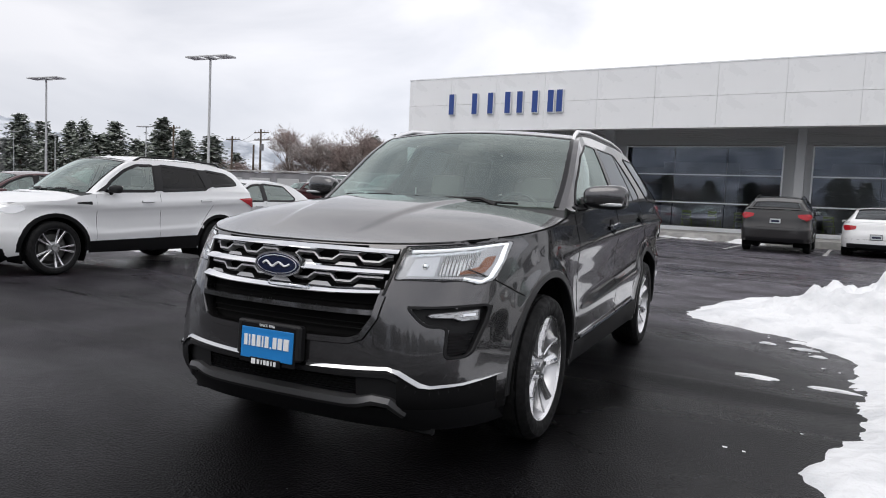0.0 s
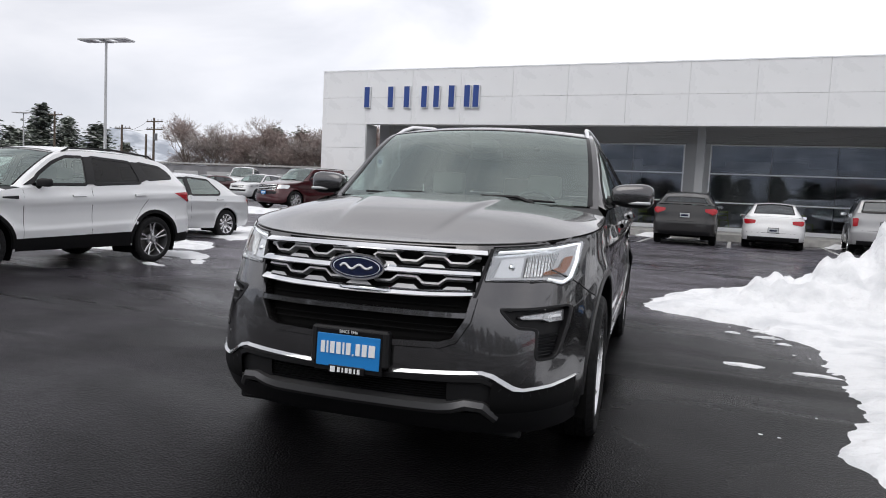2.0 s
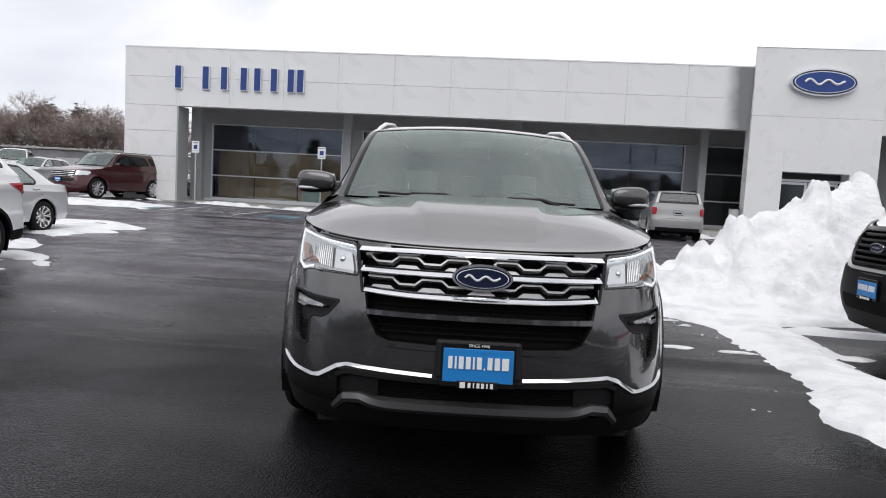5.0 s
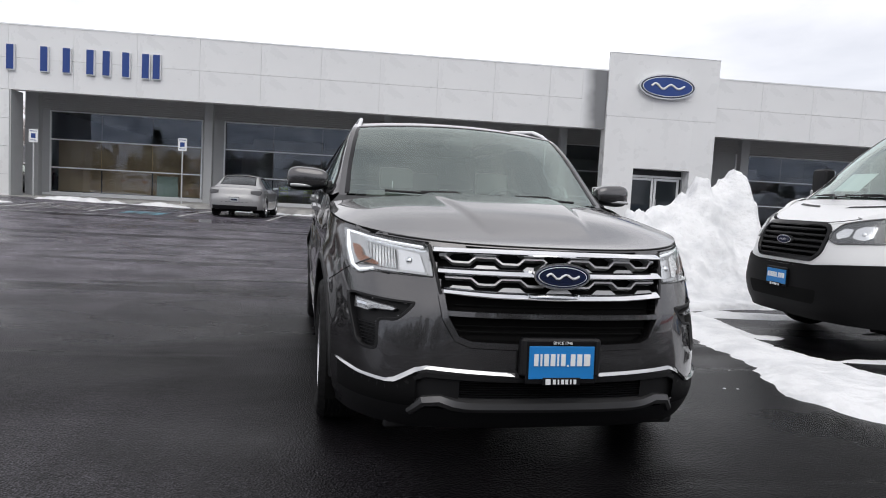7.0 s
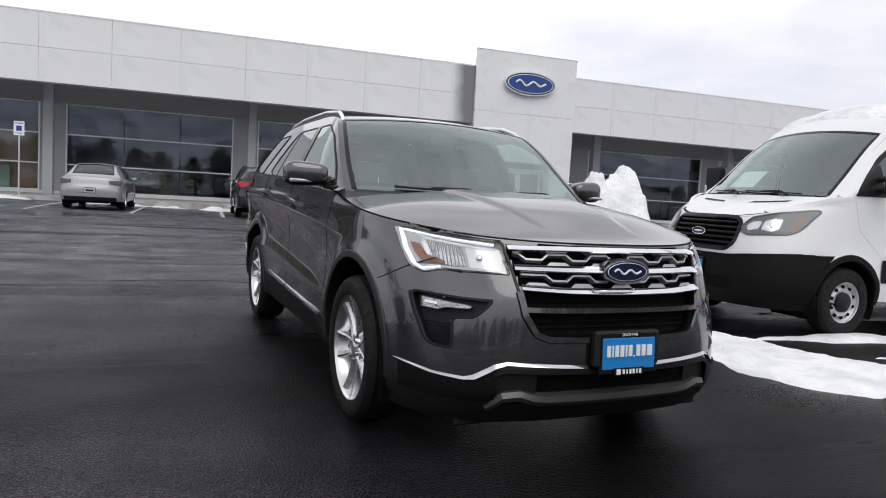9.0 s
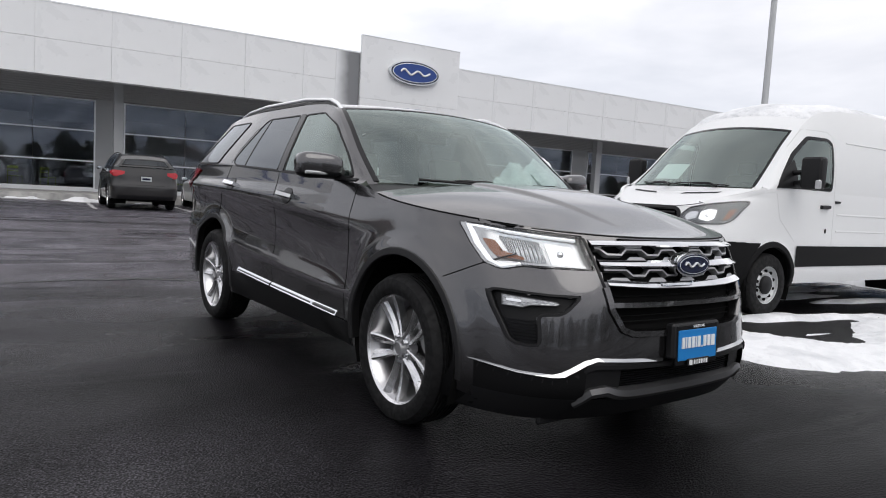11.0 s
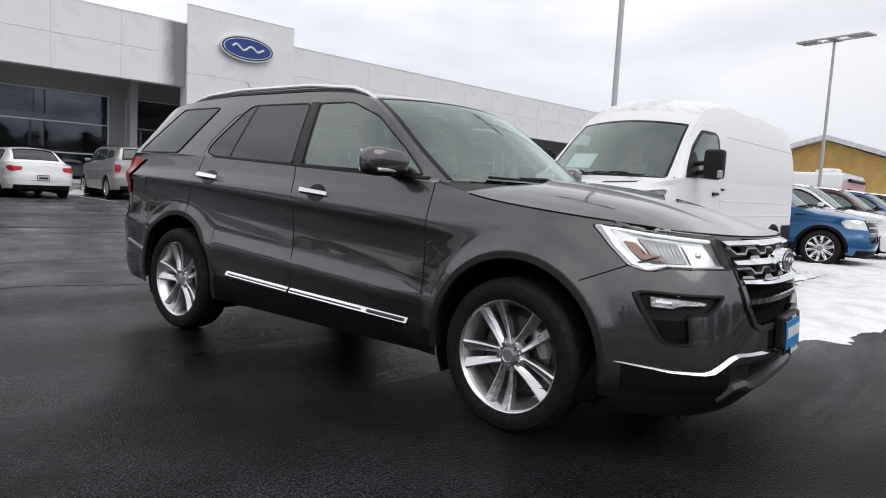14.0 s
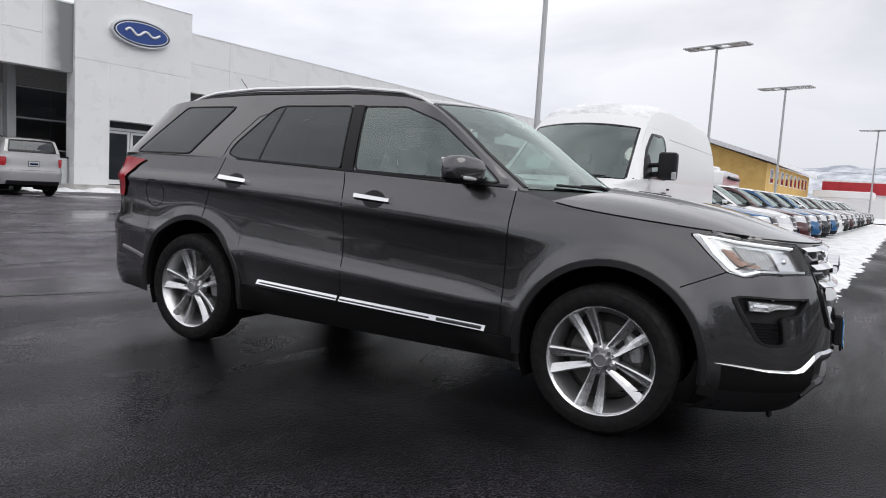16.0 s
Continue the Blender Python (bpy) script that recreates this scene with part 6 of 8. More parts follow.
# raised sign letters as plain upright bars
for xa, xb, bars in ((-17.12, -16.45, (0.12,)), (-15.97, -15.60, (0.5,)), (-15.32, -14.58, (0.5,)), (-14.15, -13.37, (0.11, 0.89)), (-12.90, -12.53, (0.5,)), (-12.23, -11.28, (0.28, 0.72))):
    blk = tagged(new("sign_block"), "raised blue sign bars with a pale edge on the fascia", "sign", "sign blocks")
    blk.location = ((xa + xb) / 2, FY, 5.77)
    for u in bars:
        x = (u - 0.5) * (xb - xa)
        ret = part("bar_return", boxes(((x + 0.02, -0.05, -0.018), (0.32, 0.10, 1.00), 0.008)), M["sign_edge"], blk)
        part("bar_face", boxes(((x, -0.108, 0.0), (0.265, 0.02, 0.95), 0.004)), M["sign_blue"], ret)

# ---- lamp posts ----
def lamp_post(x, y, h, turn=0.0, r=0.075, k=1.0):
    z0 = ground_z(x, y)
    o = tagged(new("street_lamp"), "tall steel lamp post with twin flat lamp heads", "street lamp", "lot lamps")
    o.matrix_world = pose(x, y, z0, 0, 0, turn)
    bm = bmesh.new()
    tube(bm, [(0, 0, 0.5), (0, 0, h)], [r * 1.1, r * 0.8], 12)
    part("pole", bm, M["pole"], o, smooth=True)
    bm = bmesh.new()
    tube(bm, [(0, 0, -0.1), (0, 0, 0.6)], 0.24, 16)
    part("footing", bm, M["concrete"], o, smooth=True)
    bm = bmesh.new()
    for s in (-1, 1):
        add_box(bm, (0, s * 0.33, h + 0.03), (2.05 * k, 0.05, 0.08), 0.01)
        add_box(bm, (s * 1.0 * k, 0, h + 0.03), (0.05, 0.66, 0.08), 0.01)
    add_box(bm, (0, 0, h + 0.01), (0.35, 0.66, 0.10), 0.015)
    head = part("lamp_head", bm, M["lamp_head"], o)
    for s in (-1, 1):
        bm = boxes(((s * 0.70 * k, 0, h + 0.02), (0.55 * k, 0.60, 0.05), 0.008))
        part("led_panel", bm, M["led"], head)
    return o


for x, y, h, turn, k in ((-29.4, 23.9, 7.65, 8, 1.35), (-44.8, 23.8, 7.35, 8, 1.35), (-75, 52, 8.0, 8, 1.3), (-118, 58, 8.6, 8, 1.2), (8.9, 9.4, 8.8, 90, 1.2), (27.3, 9.7, 8.3, 75, 1.5), (36.0, 7.9, 7.65, 75, 1.4), (62, 4.3, 7.9, 75, 1.35), (-95, 52, 7.2, 0, 1.0)):
    lamp_post(x, y, h, turn, 0.07, k)


# ---- accessible-parking signs ----
def bay_sign(x, y, z):
    o = tagged(new("parking_sign"), "white and blue accessible-parking sign on a thin post", "sign", "parking signs")
    o.location = (x, y, z)
    part("post", boxes(((0, 0, 1.25), (0.05, 0.035, 2.5), 0.006)), M["pole"], o)
    pn = part("panel", boxes(((0, -0.03, 2.38), (0.34, 0.006, 0.50), 0.002)), M["plate_white"], o)
    part("symbol", boxes(((0, -0.035, 2.38), (0.17, 0.004, 0.18), 0.001)), M["sign_blue"], pn)
    part("print_bar", boxes(((0, -0.035, 2.56), (0.26, 0.004, 0.028))), M["sign_blue"], pn)
    part("print_bar", boxes(((0, -0.035, 2.21), (0.22, 0.004, 0.022))), M["sign_blue"], pn)


bay_sign(-16.0, 27.6, GZ)
bay_sign(-10.38, 27.6, GZ)
# painted bay lines
def painted_line(name, a, c, w, label, group):
    """A worn stripe on the asphalt from a to c."""
    n = 12
    d = (Vector(c) - Vector(a)).normalized()
    side = Vector((-d.y, d.x)) * w / 2
    vs = []
    for i in range(n + 1):
        p = Vector(a).lerp(Vector(c), i / n)
        for q in (p + side, p - side):
            vs.append((q.x, q.y, ground_z(q.x, q.y) + 0.006))
    tagged(mesh_part(name, vs, [(2 * i, 2 * i + 1, 2 * i + 3, 2 * i + 2) for i in range(n)], M["line"]), label, "road marking", group, "structure")


for x, y0, y1 in ((-8.75, 21.0, 26.6), (-6.1, 21.5, 27.0), (-3.45, 22.0, 27.0), (-0.75, 22.2, 27.2), (2.3, 22.2, 27.2), (5.2, 22.2, 27.2), (9.4, 22.2, 27.2)):
    painted_line("bay_line", (x, y0), (x, y1), 0.11, "worn white parking-bay line", "bay lines")
# hatched walkway between the accessible bays
for a, c in (((-13.85, 20.7), (-13.85, 24.6)), ((-11.4, 20.9), (-11.4, 24.6)), ((-13.85, 24.6), (-11.4, 24.6)), ((-13.85, 21.4), (-11.4, 21.6)), ((-13.85, 22.0), (-11.4, 22.2)), ((-13.85, 22.65), (-11.4, 22.85)), ((-13.85, 23.3), (-11.4, 23.5)), ((-13.85, 23.95), (-11.4, 24.15)), ((-13.2, 19.6), (-9.9, 20.1))):
    painted_line("hatch_line", a, c, 0.10, "worn white hatching beside an accessible bay", "hatch lines")
# dark seams and worn joints in the asphalt
for path, w in (([(-9.5, 14.3), (-7.4, 14.25), (-5.6, 14.2), (-3.0, 14.1), (0.5, 14.05)], 0.07), ([(-9.0, 10.55), (-6.6, 10.8), (-4.2, 10.4)], 0.04), ([(-5.4, 7.95), (-4.6, 8.1), (-3.8, 8.15), (-2.9, 7.85)], 0.10)):
    vs = []
    for i in range(41):
        q = i / 40 * (len(path) - 1)
        j = min(int(q), len(path) - 2)
        p = Vector(path[j]).lerp(Vector(path[j + 1]), q - j)
        ww = w * (0.5 + 0.5 * min(1.0, i / 6, (40 - i) / 6)) * (1 + 0.6 * nz(p.x, p.y, 2.0)) / 2
        yy = p.y + 0.06 * nz(p.x, 0, 1.5)
        vs += [(p.x, yy - ww, ground_z(p.x, yy) + 0.004), (p.x, yy + ww, ground_z(p.x, yy) + 0.004)]
    tagged(mesh_part("tar_seam", vs, [(2 * i, 2 * i + 2, 2 * i + 3, 2 * i + 1) for i in range(40)], M["tar"]), "dark tar-filled seam in the asphalt", "road marking", "tar seams", "structure")
for x0, y0 in ((-15.6, 20.7), (-10.6, 21.1)):
    vs = []
    for i in range(9):
        for j in range(9):
            a, c = x0 + 1.25 * i / 8 + 0.03 * nz(j, x0, 1.3), y0 + 1.25 * j / 8 + 0.03 * nz(i, y0, 1.7)
            vs.append((a, c, ground_z(a, c) + 0.007))
    fs = [(i * 9 + j, (i + 1) * 9 + j, (i + 1) * 9 + j + 1, i * 9 + j + 1) for i in range(8) for j in range(8)]
    tagged(mesh_part("bay_marking", vs, fs, M["bay_blue"]), "worn blue accessible-bay marking", "road marking", "bay markings", "structure")

# ---- other vehicles ----
def suv_body(length, width, height, wb, fo, tyre, nose_h=1.0, belt_h=1.0, shear=0.05, boxy=False, **extra):
    """A five-door body of those sizes, from one set of curves."""
    sx, sz = width / 2 / 0.988, (height - 0.045) / 1.738
    ro = length - fo - wb

    def Y(y):
        return y * fo / 0.99 if y < 0 else y * wb / 2.866 if y < 2.866 else wb + (y - 2.866) * ro / 1.19

    def Z(z):
        return z * sz * (belt_h if z < 1.35 else 1.0)
    roof = ((0.56, 0.872, 1.20), (0.8, 0.842, 1.38), (1.08, 0.788, 1.58), (1.24, 0.752, 1.66), (1.5, 0.716, 1.712), (1.9, 0.69, 1.735), (2.6, 0.682, 1.732), (3.1, 0.67, 1.69), (3.42, 0.66, 1.63), (3.58, 0.655, 1.565), (3.82, 0.80, 1.335))
    if boxy:
        roof = ((0.56, 0.872, 1.20), (0.8, 0.85, 1.40), (1.02, 0.81, 1.60), (1.2, 0.775, 1.695), (1.5, 0.755, 1.725), (1.9, 0.745, 1.738), (2.6, 0.745, 1.738), (3.1, 0.74, 1.732), (3.55, 0.735, 1.715), (3.72, 0.735, 1.68), (3.88, 0.83, 1.322))
    return Body(
        W=[(Z(a), c * sx) for a, c in ((0.2, 0.905), (0.30, 0.94), (0.42, 0.965), (0.55, 0.98), (0.63, 0.986), (0.70, 0.970), (0.85, 0.962), (0.96, 0.972), (1.03, 0.988), (1.08, 0.985), (1.18, 0.955), (1.30, 0.928))],
        nose=[(Z(a), Y(c)) for a, c in ((0.22, -0.84), (0.32, -0.95), (0.50, -0.99), (0.65, -0.985), (0.85, -0.94), (0.95, -0.90), (1.07, -0.80))],
        tail=[(Z(a), Y(c)) for a, c in ((0.3, 3.96), (0.45, 4.04), (0.7, 4.055), (0.9, 4.02), (1.1, 4.0), (1.3, 3.97))],
        belt=[(Y(a), Z(c) * nose_h if a < 0.2 else Z(c)) for a, c in ((-0.95, 0.98), (-0.6, 1.03), (-0.14, 1.07), (0.1, 1.09), (0.34, 1.155), (0.56, 1.19), (1.0, 1.21), (1.6, 1.24), (2.6, 1.29), (3.3, 1.31), (3.9, 1.315))],
        R=[(Y(a), c * sx, Z(d) if d > 1.35 else Z(d) + 0.004) for a, c, d in roof],
        wb=wb, tyre=tyre, arch=tyre + 0.068, archz=tyre - 0.01, y0f=Y(0.2), y0r=Y(3.3), nf=((0.25, 3.4), (0.45, 3.2), (0.7, 2.8), (1.05, 2.4)), nr=4.2, sill=0.30 * sz, low=0.24 * sz, low_r=0.34 * sz,
        bonnet=[(Y(a), c) for a, c in ((-0.92, 0.0), (-0.82, 0.035), (-0.6, 0.06), (-0.3, 0.08), (0.0, 0.09), (0.25, 0.075), (0.4, 0.05))], hood_end=(Y(0.24), Y(0.36)),
        bow=[(Y(a), c) for a, c in ((0.56, -0.18), (1.24, -0.11), (1.7, -0.03), (2.2, 0.0), (3.4, 0.0), (3.6, 0.03), (3.84, 0.12 if not boxy else 0.05))], crown=[(Y(a), c) for a, c in ((0.56, 0.0), (1.0, 0.035), (1.24, 0.05), (1.8, 0.045), (3.4, 0.04), (3.6, 0.03), (3.84, 0.0))],
        yh=Y(1.2 if boxy else 1.24), yd=Y(3.72 if boxy else 3.58), shear=shear, **extra), Y, Z


def sedan_body(length, width, height, wb, fo, tyre):
    sx, sz = width / 2 / 0.90, (height - 0.05) / 1.42
    ro = length - fo - wb

    def Y(y):
        return y * fo / 0.93 if y < 0 else y * wb / 2.76 if y < 2.76 else wb + (y - 2.76) * ro / 1.14

    def Z(z):
        return z * sz
    return Body(
        W=[(Z(a), c * sx) for a, c in ((0.18, 0.83), (0.28, 0.86), (0.42, 0.89), (0.56, 0.90), (0.66, 0.888), (0.78, 0.893), (0.84, 0.895), (0.90, 0.875), (0.98, 0.85), (1.06, 0.83))],
        nose=[(Z(a), Y(c)) for a, c in ((0.2, -0.82), (0.32, -0.92), (0.5, -0.93), (0.65, -0.88), (0.75, -0.78), (0.85, -0.68))],
        tail=[(Z(a), Y(c)) for a, c in ((0.25, 3.80), (0.4, 3.89), (0.6, 3.90), (0.8, 3.86), (0.98, 3.82), (1.06, 3.78))],
        belt=[(Y(a), Z(c)) for a, c in ((-0.95, 0.68), (-0.6, 0.75), (-0.2, 0.80), (0.2, 0.855), (0.5, 0.90), (0.8, 0.92), (1.6, 0.945), (2.6, 0.975), (3.2, 0.99), (3.8, 0.985))],
        R=[(Y(a), c * sx, Z(d)) for a, c, d in ((0.52, 0.79, 0.905), (0.8, 0.755, 1.07), (1.15, 0.68, 1.26), (1.42, 0.615, 1.36), (1.8, 0.585, 1.41), (2.2, 0.58, 1.415), (2.6, 0.59, 1.36), (2.95, 0.63, 1.22), (3.32, 0.70, 1.0))],
        wb=wb, tyre=tyre, arch=tyre + 0.05, archz=tyre - 0.005, y0f=Y(0.2), y0r=Y(3.1), nf=((0.25, 3.2), (0.6, 2.7), (0.9, 2.3)), nr=3.6, sill=0.24 * sz, low=0.2 * sz, low_r=0.28 * sz,
        bonnet=[(Y(a), c) for a, c in ((-0.9, 0.0), (-0.75, 0.04), (-0.4, 0.075), (0.0, 0.09), (0.35, 0.06))], hood_end=(Y(0.26), Y(0.42)),
        bow=[(Y(a), c) for a, c in ((0.52, -0.2), (1.42, -0.10), (1.8, -0.02), (2.2, 0.0), (2.6, 0.04), (3.32, 0.14))], crown=[(Y(a), c) for a, c in ((0.52, 0.0), (1.1, 0.05), (1.5, 0.05), (2.3, 0.05), (2.7, 0.05), (3.32, 0.0))],
        yh=Y(1.36), yd=Y(2.55), flare=0.012), Y, Z


def parked(name, label, m, kind, paint_m, size, wheel="plain", res=0.4, cladding=False, rails=False, dealer=None, plate_m=None, drop=0.0, group="", seats=True, roof_snow=0.0, tail_red=True, boxy=False, tint="privacy", belt_h=1.0, bars=0):
    """A parked car: body, glass, wheels, lamps, plate, handles."""
    L, W, H, wb, fo, tyre = size
    b, Y, Z = suv_body(L, W, H, wb, fo, tyre, belt_h=belt_h, boxy=boxy) if kind == "suv" else sedan_body(L, W, H, wb, fo, tyre)
    car = new(name)
    car.matrix_world = m
    tagged(car, label, "car", group)
    b.shell("body", paint_m, car, (), res)
    b.grid("bonnet", b.hood, -1, 1, 0, 1, int(40 * res) + 8, int(40 * res) + 8, paint_m, car)

    def cowl(f, t, h=0.0):
        return tuple((Vector(b.hood(f, 1.0)) + Vector((0, 0, -0.01))).lerp(Vector(b.top(f, b.ya)), t))
    b.grid("cowl", cowl, -1, 1, 0, 1, 12, 2, M["plastic"], car)
    if kind == "suv":
        P = lambda pts: [(Y(a), Z(c)) for a, c in pts]
        wins = [P(((0.74, 1.245), (1.60, 1.274), (1.665, 1.64), (1.36, 1.625), (1.12, 1.53), (0.88, 1.36))), P(((1.735, 1.280), (2.60, 1.335), (2.66, 1.37), (2.52, 1.62), (1.80, 1.65))), P(((2.78, 1.355), (3.42, 1.405), (3.37, 1.49), (3.20, 1.575), (2.69, 1.62)))]
    else:
        P = lambda pts: [(Y(a), Z(c)) for a, c in pts]
        wins = [P(((0.72, 0.955), (1.62, 0.975), (1.66, 1.355), (1.44, 1.325), (1.10, 1.19))), P(((1.72, 0.98), (2.55, 1.0), (2.62, 1.06), (2.38, 1.33), (1.76, 1.365)))]
    for s in (1, -1):
        b.cabin_side("cabin_side", s, wins, paint_m, car, res + 0.15)
    window_set(car, b, wins, (1, 2) if kind == "suv" else (), M["gloss_black"], 0.12, tint=tint)
    w0, w1 = wins[0], wins[1]
    skin("door_pillar", b.side, [w0[1], w1[0], w1[-1], w0[2]], 0.010, M["gloss_black"], car, step=0.06, rings=3)
    if kind == "suv" and not boxy:
        w2 = wins[2]
        skin("door_pillar", b.side, [w1[1], w2[0], w2[4], w1[3]], 0.010, M["gloss_black"], car, step=0.06, rings=3)
        skin("mirror_sail", b.side, [(Y(0.62), Z(1.222)), (w0[0][0] + 0.02, w0[0][1]), (w0[5][0], w0[5][1])], 0.008, M["gloss_black"], car, step=0.06, rings=3)
    top_skins(car, b, paint_m, res, depth=0.95 if boxy else 0.80)
    if kind != "suv":
        def deck(f, t, h=0.0):
            c = abs(f)
            y0 = b.ye + b.bow(b.ye) * (1 - f * f)
            zr = b.zt(b.ye + 0.2)
            y1 = b.rear_y(c * 0.8 * b.W(zr), zr)
            ye = b.ye + (b.rear_y(0.8 * b.W(zr), zr) - b.ye) * t
            y = y0 + (y1 - y0) * t
            return (f * b.plan_x(ye, b.zt(ye), False), y, b.zt(y) + 0.035 * (1 - c ** 4) * (1 - t ** 6))
        b.grid("boot_lid", deck, -1, 1, 0, 1, 16, 10, paint_m, car)
    wipers(car, b, 0.02)
    underside(car, b, W / 2 - 0.04, -fo * 0.75, wb + (L - fo - wb) * 0.85)
    if seats:
        cabin_inside(car, b, 0.5 if kind == "suv" else 0.32, Y(2.0) if kind == "suv" else Y(1.95))
    put_wheels(car, b, W / 2 - 0.115, wheel, tyre - (0.088 if wheel == "split" else 0.105), 0.22, (12, 50, 31, 5))
    mirror_pair(car, b, Y(0.82), Z(1.28) if kind == "suv" else Z(1.0), paint_m if not cladding else M["plastic"], 0.19, (0.19, 0.10, 0.12), False)
    arch_m = M["arch"] if cladding else paint_m
    for a in (0.0, wb):
        pts = [(a + (b.arch + 0.02) * math.cos(math.radians(-4 + 188 * k / 16)), b.archz + (b.arch + 0.02) * math.sin(math.radians(-4 + 188 * k / 16))) for k in range(17)]
        strip("arch_moulding", b.side, pts, 0.06 if cladding else 0.04, 0.006, arch_m, car, step=0.08, depth=0.04)
    if cladding:
        skin("sill_cladding", b.side, [(b.arch + 0.02, b.sill), (wb - b.arch - 0.02, b.sill), (wb - b.arch - 0.02, b.sill + 0.21), (b.arch + 0.02, b.sill + 0.16)], 0.006, M["arch"], car, step=0.15)
        b.grid("lower_bumper", lambda x, z: b.front(x, z, 0.005), -W * 0.46, W * 0.46, b.low, b.low + 0.14, 20, 4, M["arch"], car)
        skin("bumper_corner", b.side, [(wb + b.arch + 0.01, b.sill + 0.03), (b.rear_y(W * 0.42, 0.4), b.low_r), (b.rear_y(W * 0.42, 0.4), b.low_r + 0.16), (wb + b.arch + 0.01, b.sill + 0.16)], 0.006, M["arch"], car, step=0.12)
    # door lines and handles
    zb = Z(1.20) if kind == "suv" else Z(0.93)
    for pts in ([(Y(0.60), zb - 0.02), (Y(0.60), b.sill + 0.15)], [(Y(1.68), zb + 0.03), (Y(1.665), b.sill + 0.15)], [(Y(2.70), zb + 0.06), (Y(2.72), zb - 0.12), (Y(2.45), zb - 0.45)]):
        strip("shut_line", b.side, pts, 0.0045, 0.001, M["liner"], car, depth=0.003, step=0.1)
    for y in (1.44, 2.55):
        z = (Z(1.10) if kind == "suv" else Z(0.86)) + 0.03 * (y - 1.44)
        strip("door_handle", b.side, [(Y(y) - 0.10, z - 0.005), (Y(y) + 0.10, z + 0.005)], 0.03, 0.03, paint_m, car, depth=-0.01, edge=0.35)
    if cladding:
        strip("fender_vent", b.side, [(Y(0.30), Z(1.055)), (Y(0.52), Z(1.058))], [0.02, 0.045], 0.008, M["plastic"], car, step=0.06)
    # front lamps, grille
    if kind == "suv":
        zl = Z(0.93)
        lamp = [(W * 0.27, zl + 0.035), (W * 0.44, zl + 0.07), (W * 0.455, zl + 0.02), (W * 0.43, zl - 0.045), (W * 0.28, zl - 0.03)]
        gr = [(-W * 0.25, zl + 0.03), (W * 0.25, zl + 0.03), (W * 0.21, zl - 0.13), (-W * 0.21, zl - 0.13)]
        gz = (zl - 0.02, zl - 0.07)
        if bars:
            lamp = [(W * 0.31, zl + 0.06), (W * 0.445, zl + 0.075), (W * 0.46, zl + 0.02), (W * 0.445, zl - 0.10), (W * 0.31, zl - 0.12)]
            gr = [(-W * 0.305, zl + 0.065), (W * 0.305, zl + 0.065), (W * 0.285, zl - 0.20), (-W * 0.285, zl - 0.20)]
            gz = [zl + 0.045 - 0.22 * k / (bars - 1) for k in range(bars)]
    else:
        zl = Z(0.65)
        lamp = [(W * 0.28, zl), (W * 0.44, zl + 0.07), (W * 0.45, zl + 0.01), (W * 0.40, zl - 0.06), (W * 0.29, zl - 0.05)]
        gr = [(-W * 0.24, zl - 0.01), (W * 0.24, zl - 0.01), (W * 0.2, zl - 0.12), (-W * 0.2, zl - 0.12)]
        gz = (zl - 0.06,)
    for s in (1, -1):
        vf = surf_patch(b.front, rounded(lamp, 0.02, 2), 0.006, 0.08, 3)
        mesh_part("headlamp", *(vf if s > 0 else mirrored(vf)), M["lamp_in"], car, "clear headlamp", angle=0)
    skin("grille", b.front, rounded(gr, 0.03, 2), 0.006, M["gloss_black"], car, both=False, step=0.1)
    for z in gz:
        strip("grille_bar", b.front, [(-W * (0.29 if bars else 0.22), z), (W * (0.29 if bars else 0.22), z)], 0.03 if bars else 0.022, 0.016, M["chrome"], car, both=False, step=0.1, edge=0.7)
    skin("lower_grille", b.front, rounded([(-W * 0.33, zl - 0.24), (W * 0.33, zl - 0.24), (W * 0.30, zl - 0.36), (-W * 0.30, zl - 0.36)], 0.04, 2), 0.006, M["gloss_black"], car, both=False, step=0.1)
    if dealer is not None:
        z = zl - 0.30
        simple_plate(car, pose(0, b.front_y(0, z) - 0.03, z), M["plate_blue"], True)
    # rear lamps, plate
    if kind == "suv":
        zr = Z(1.13)
        tl = [(W * 0.30, zr + 0.06), (W * 0.455, zr + 0.09), (W * 0.46, zr - 0.07), (W * 0.40, zr - 0.09), (W * 0.31, zr - 0.02)]
        ts = [(b.rear_y(W * 0.40, zr) - 0.44, zr + 0.055), (b.rear_y(W * 0.40, zr) - 0.02, zr + 0.085), (b.rear_y(W * 0.40, zr), zr - 0.12), (b.rear_y(W * 0.40, zr) - 0.10, zr - 0.085)]
        zp = Z(0.98)
        if boxy:
            zr = Z(1.02)
            tl = [(W * 0.405, zr + 0.14), (W * 0.46, zr + 0.14), (W * 0.465, zr - 0.12), (W * 0.41, zr - 0.12)]
            ts = [(b.rear_y(W * 0.40, zr) - 0.12, zr + 0.13), (b.rear_y(W * 0.40, zr), zr + 0.13), (b.rear_y(W * 0.40, zr), zr - 0.11), (b.rear_y(W * 0.40, zr) - 0.10, zr - 0.11)]
    else:
        zr = Z(0.83)
        tl = [(W * 0.28, zr + 0.07), (W * 0.44, zr + 0.09), (W * 0.455, zr - 0.05), (W * 0.42, zr - 0.07), (W * 0.29, zr - 0.03)]
        ts = [(b.rear_y(W * 0.44, zr) - 0.14, zr + 0.07), (b.rear_y(W * 0.44, zr), zr + 0.09), (b.rear_y(W * 0.44, zr), zr - 0.06)]
        zp = Z(0.60)
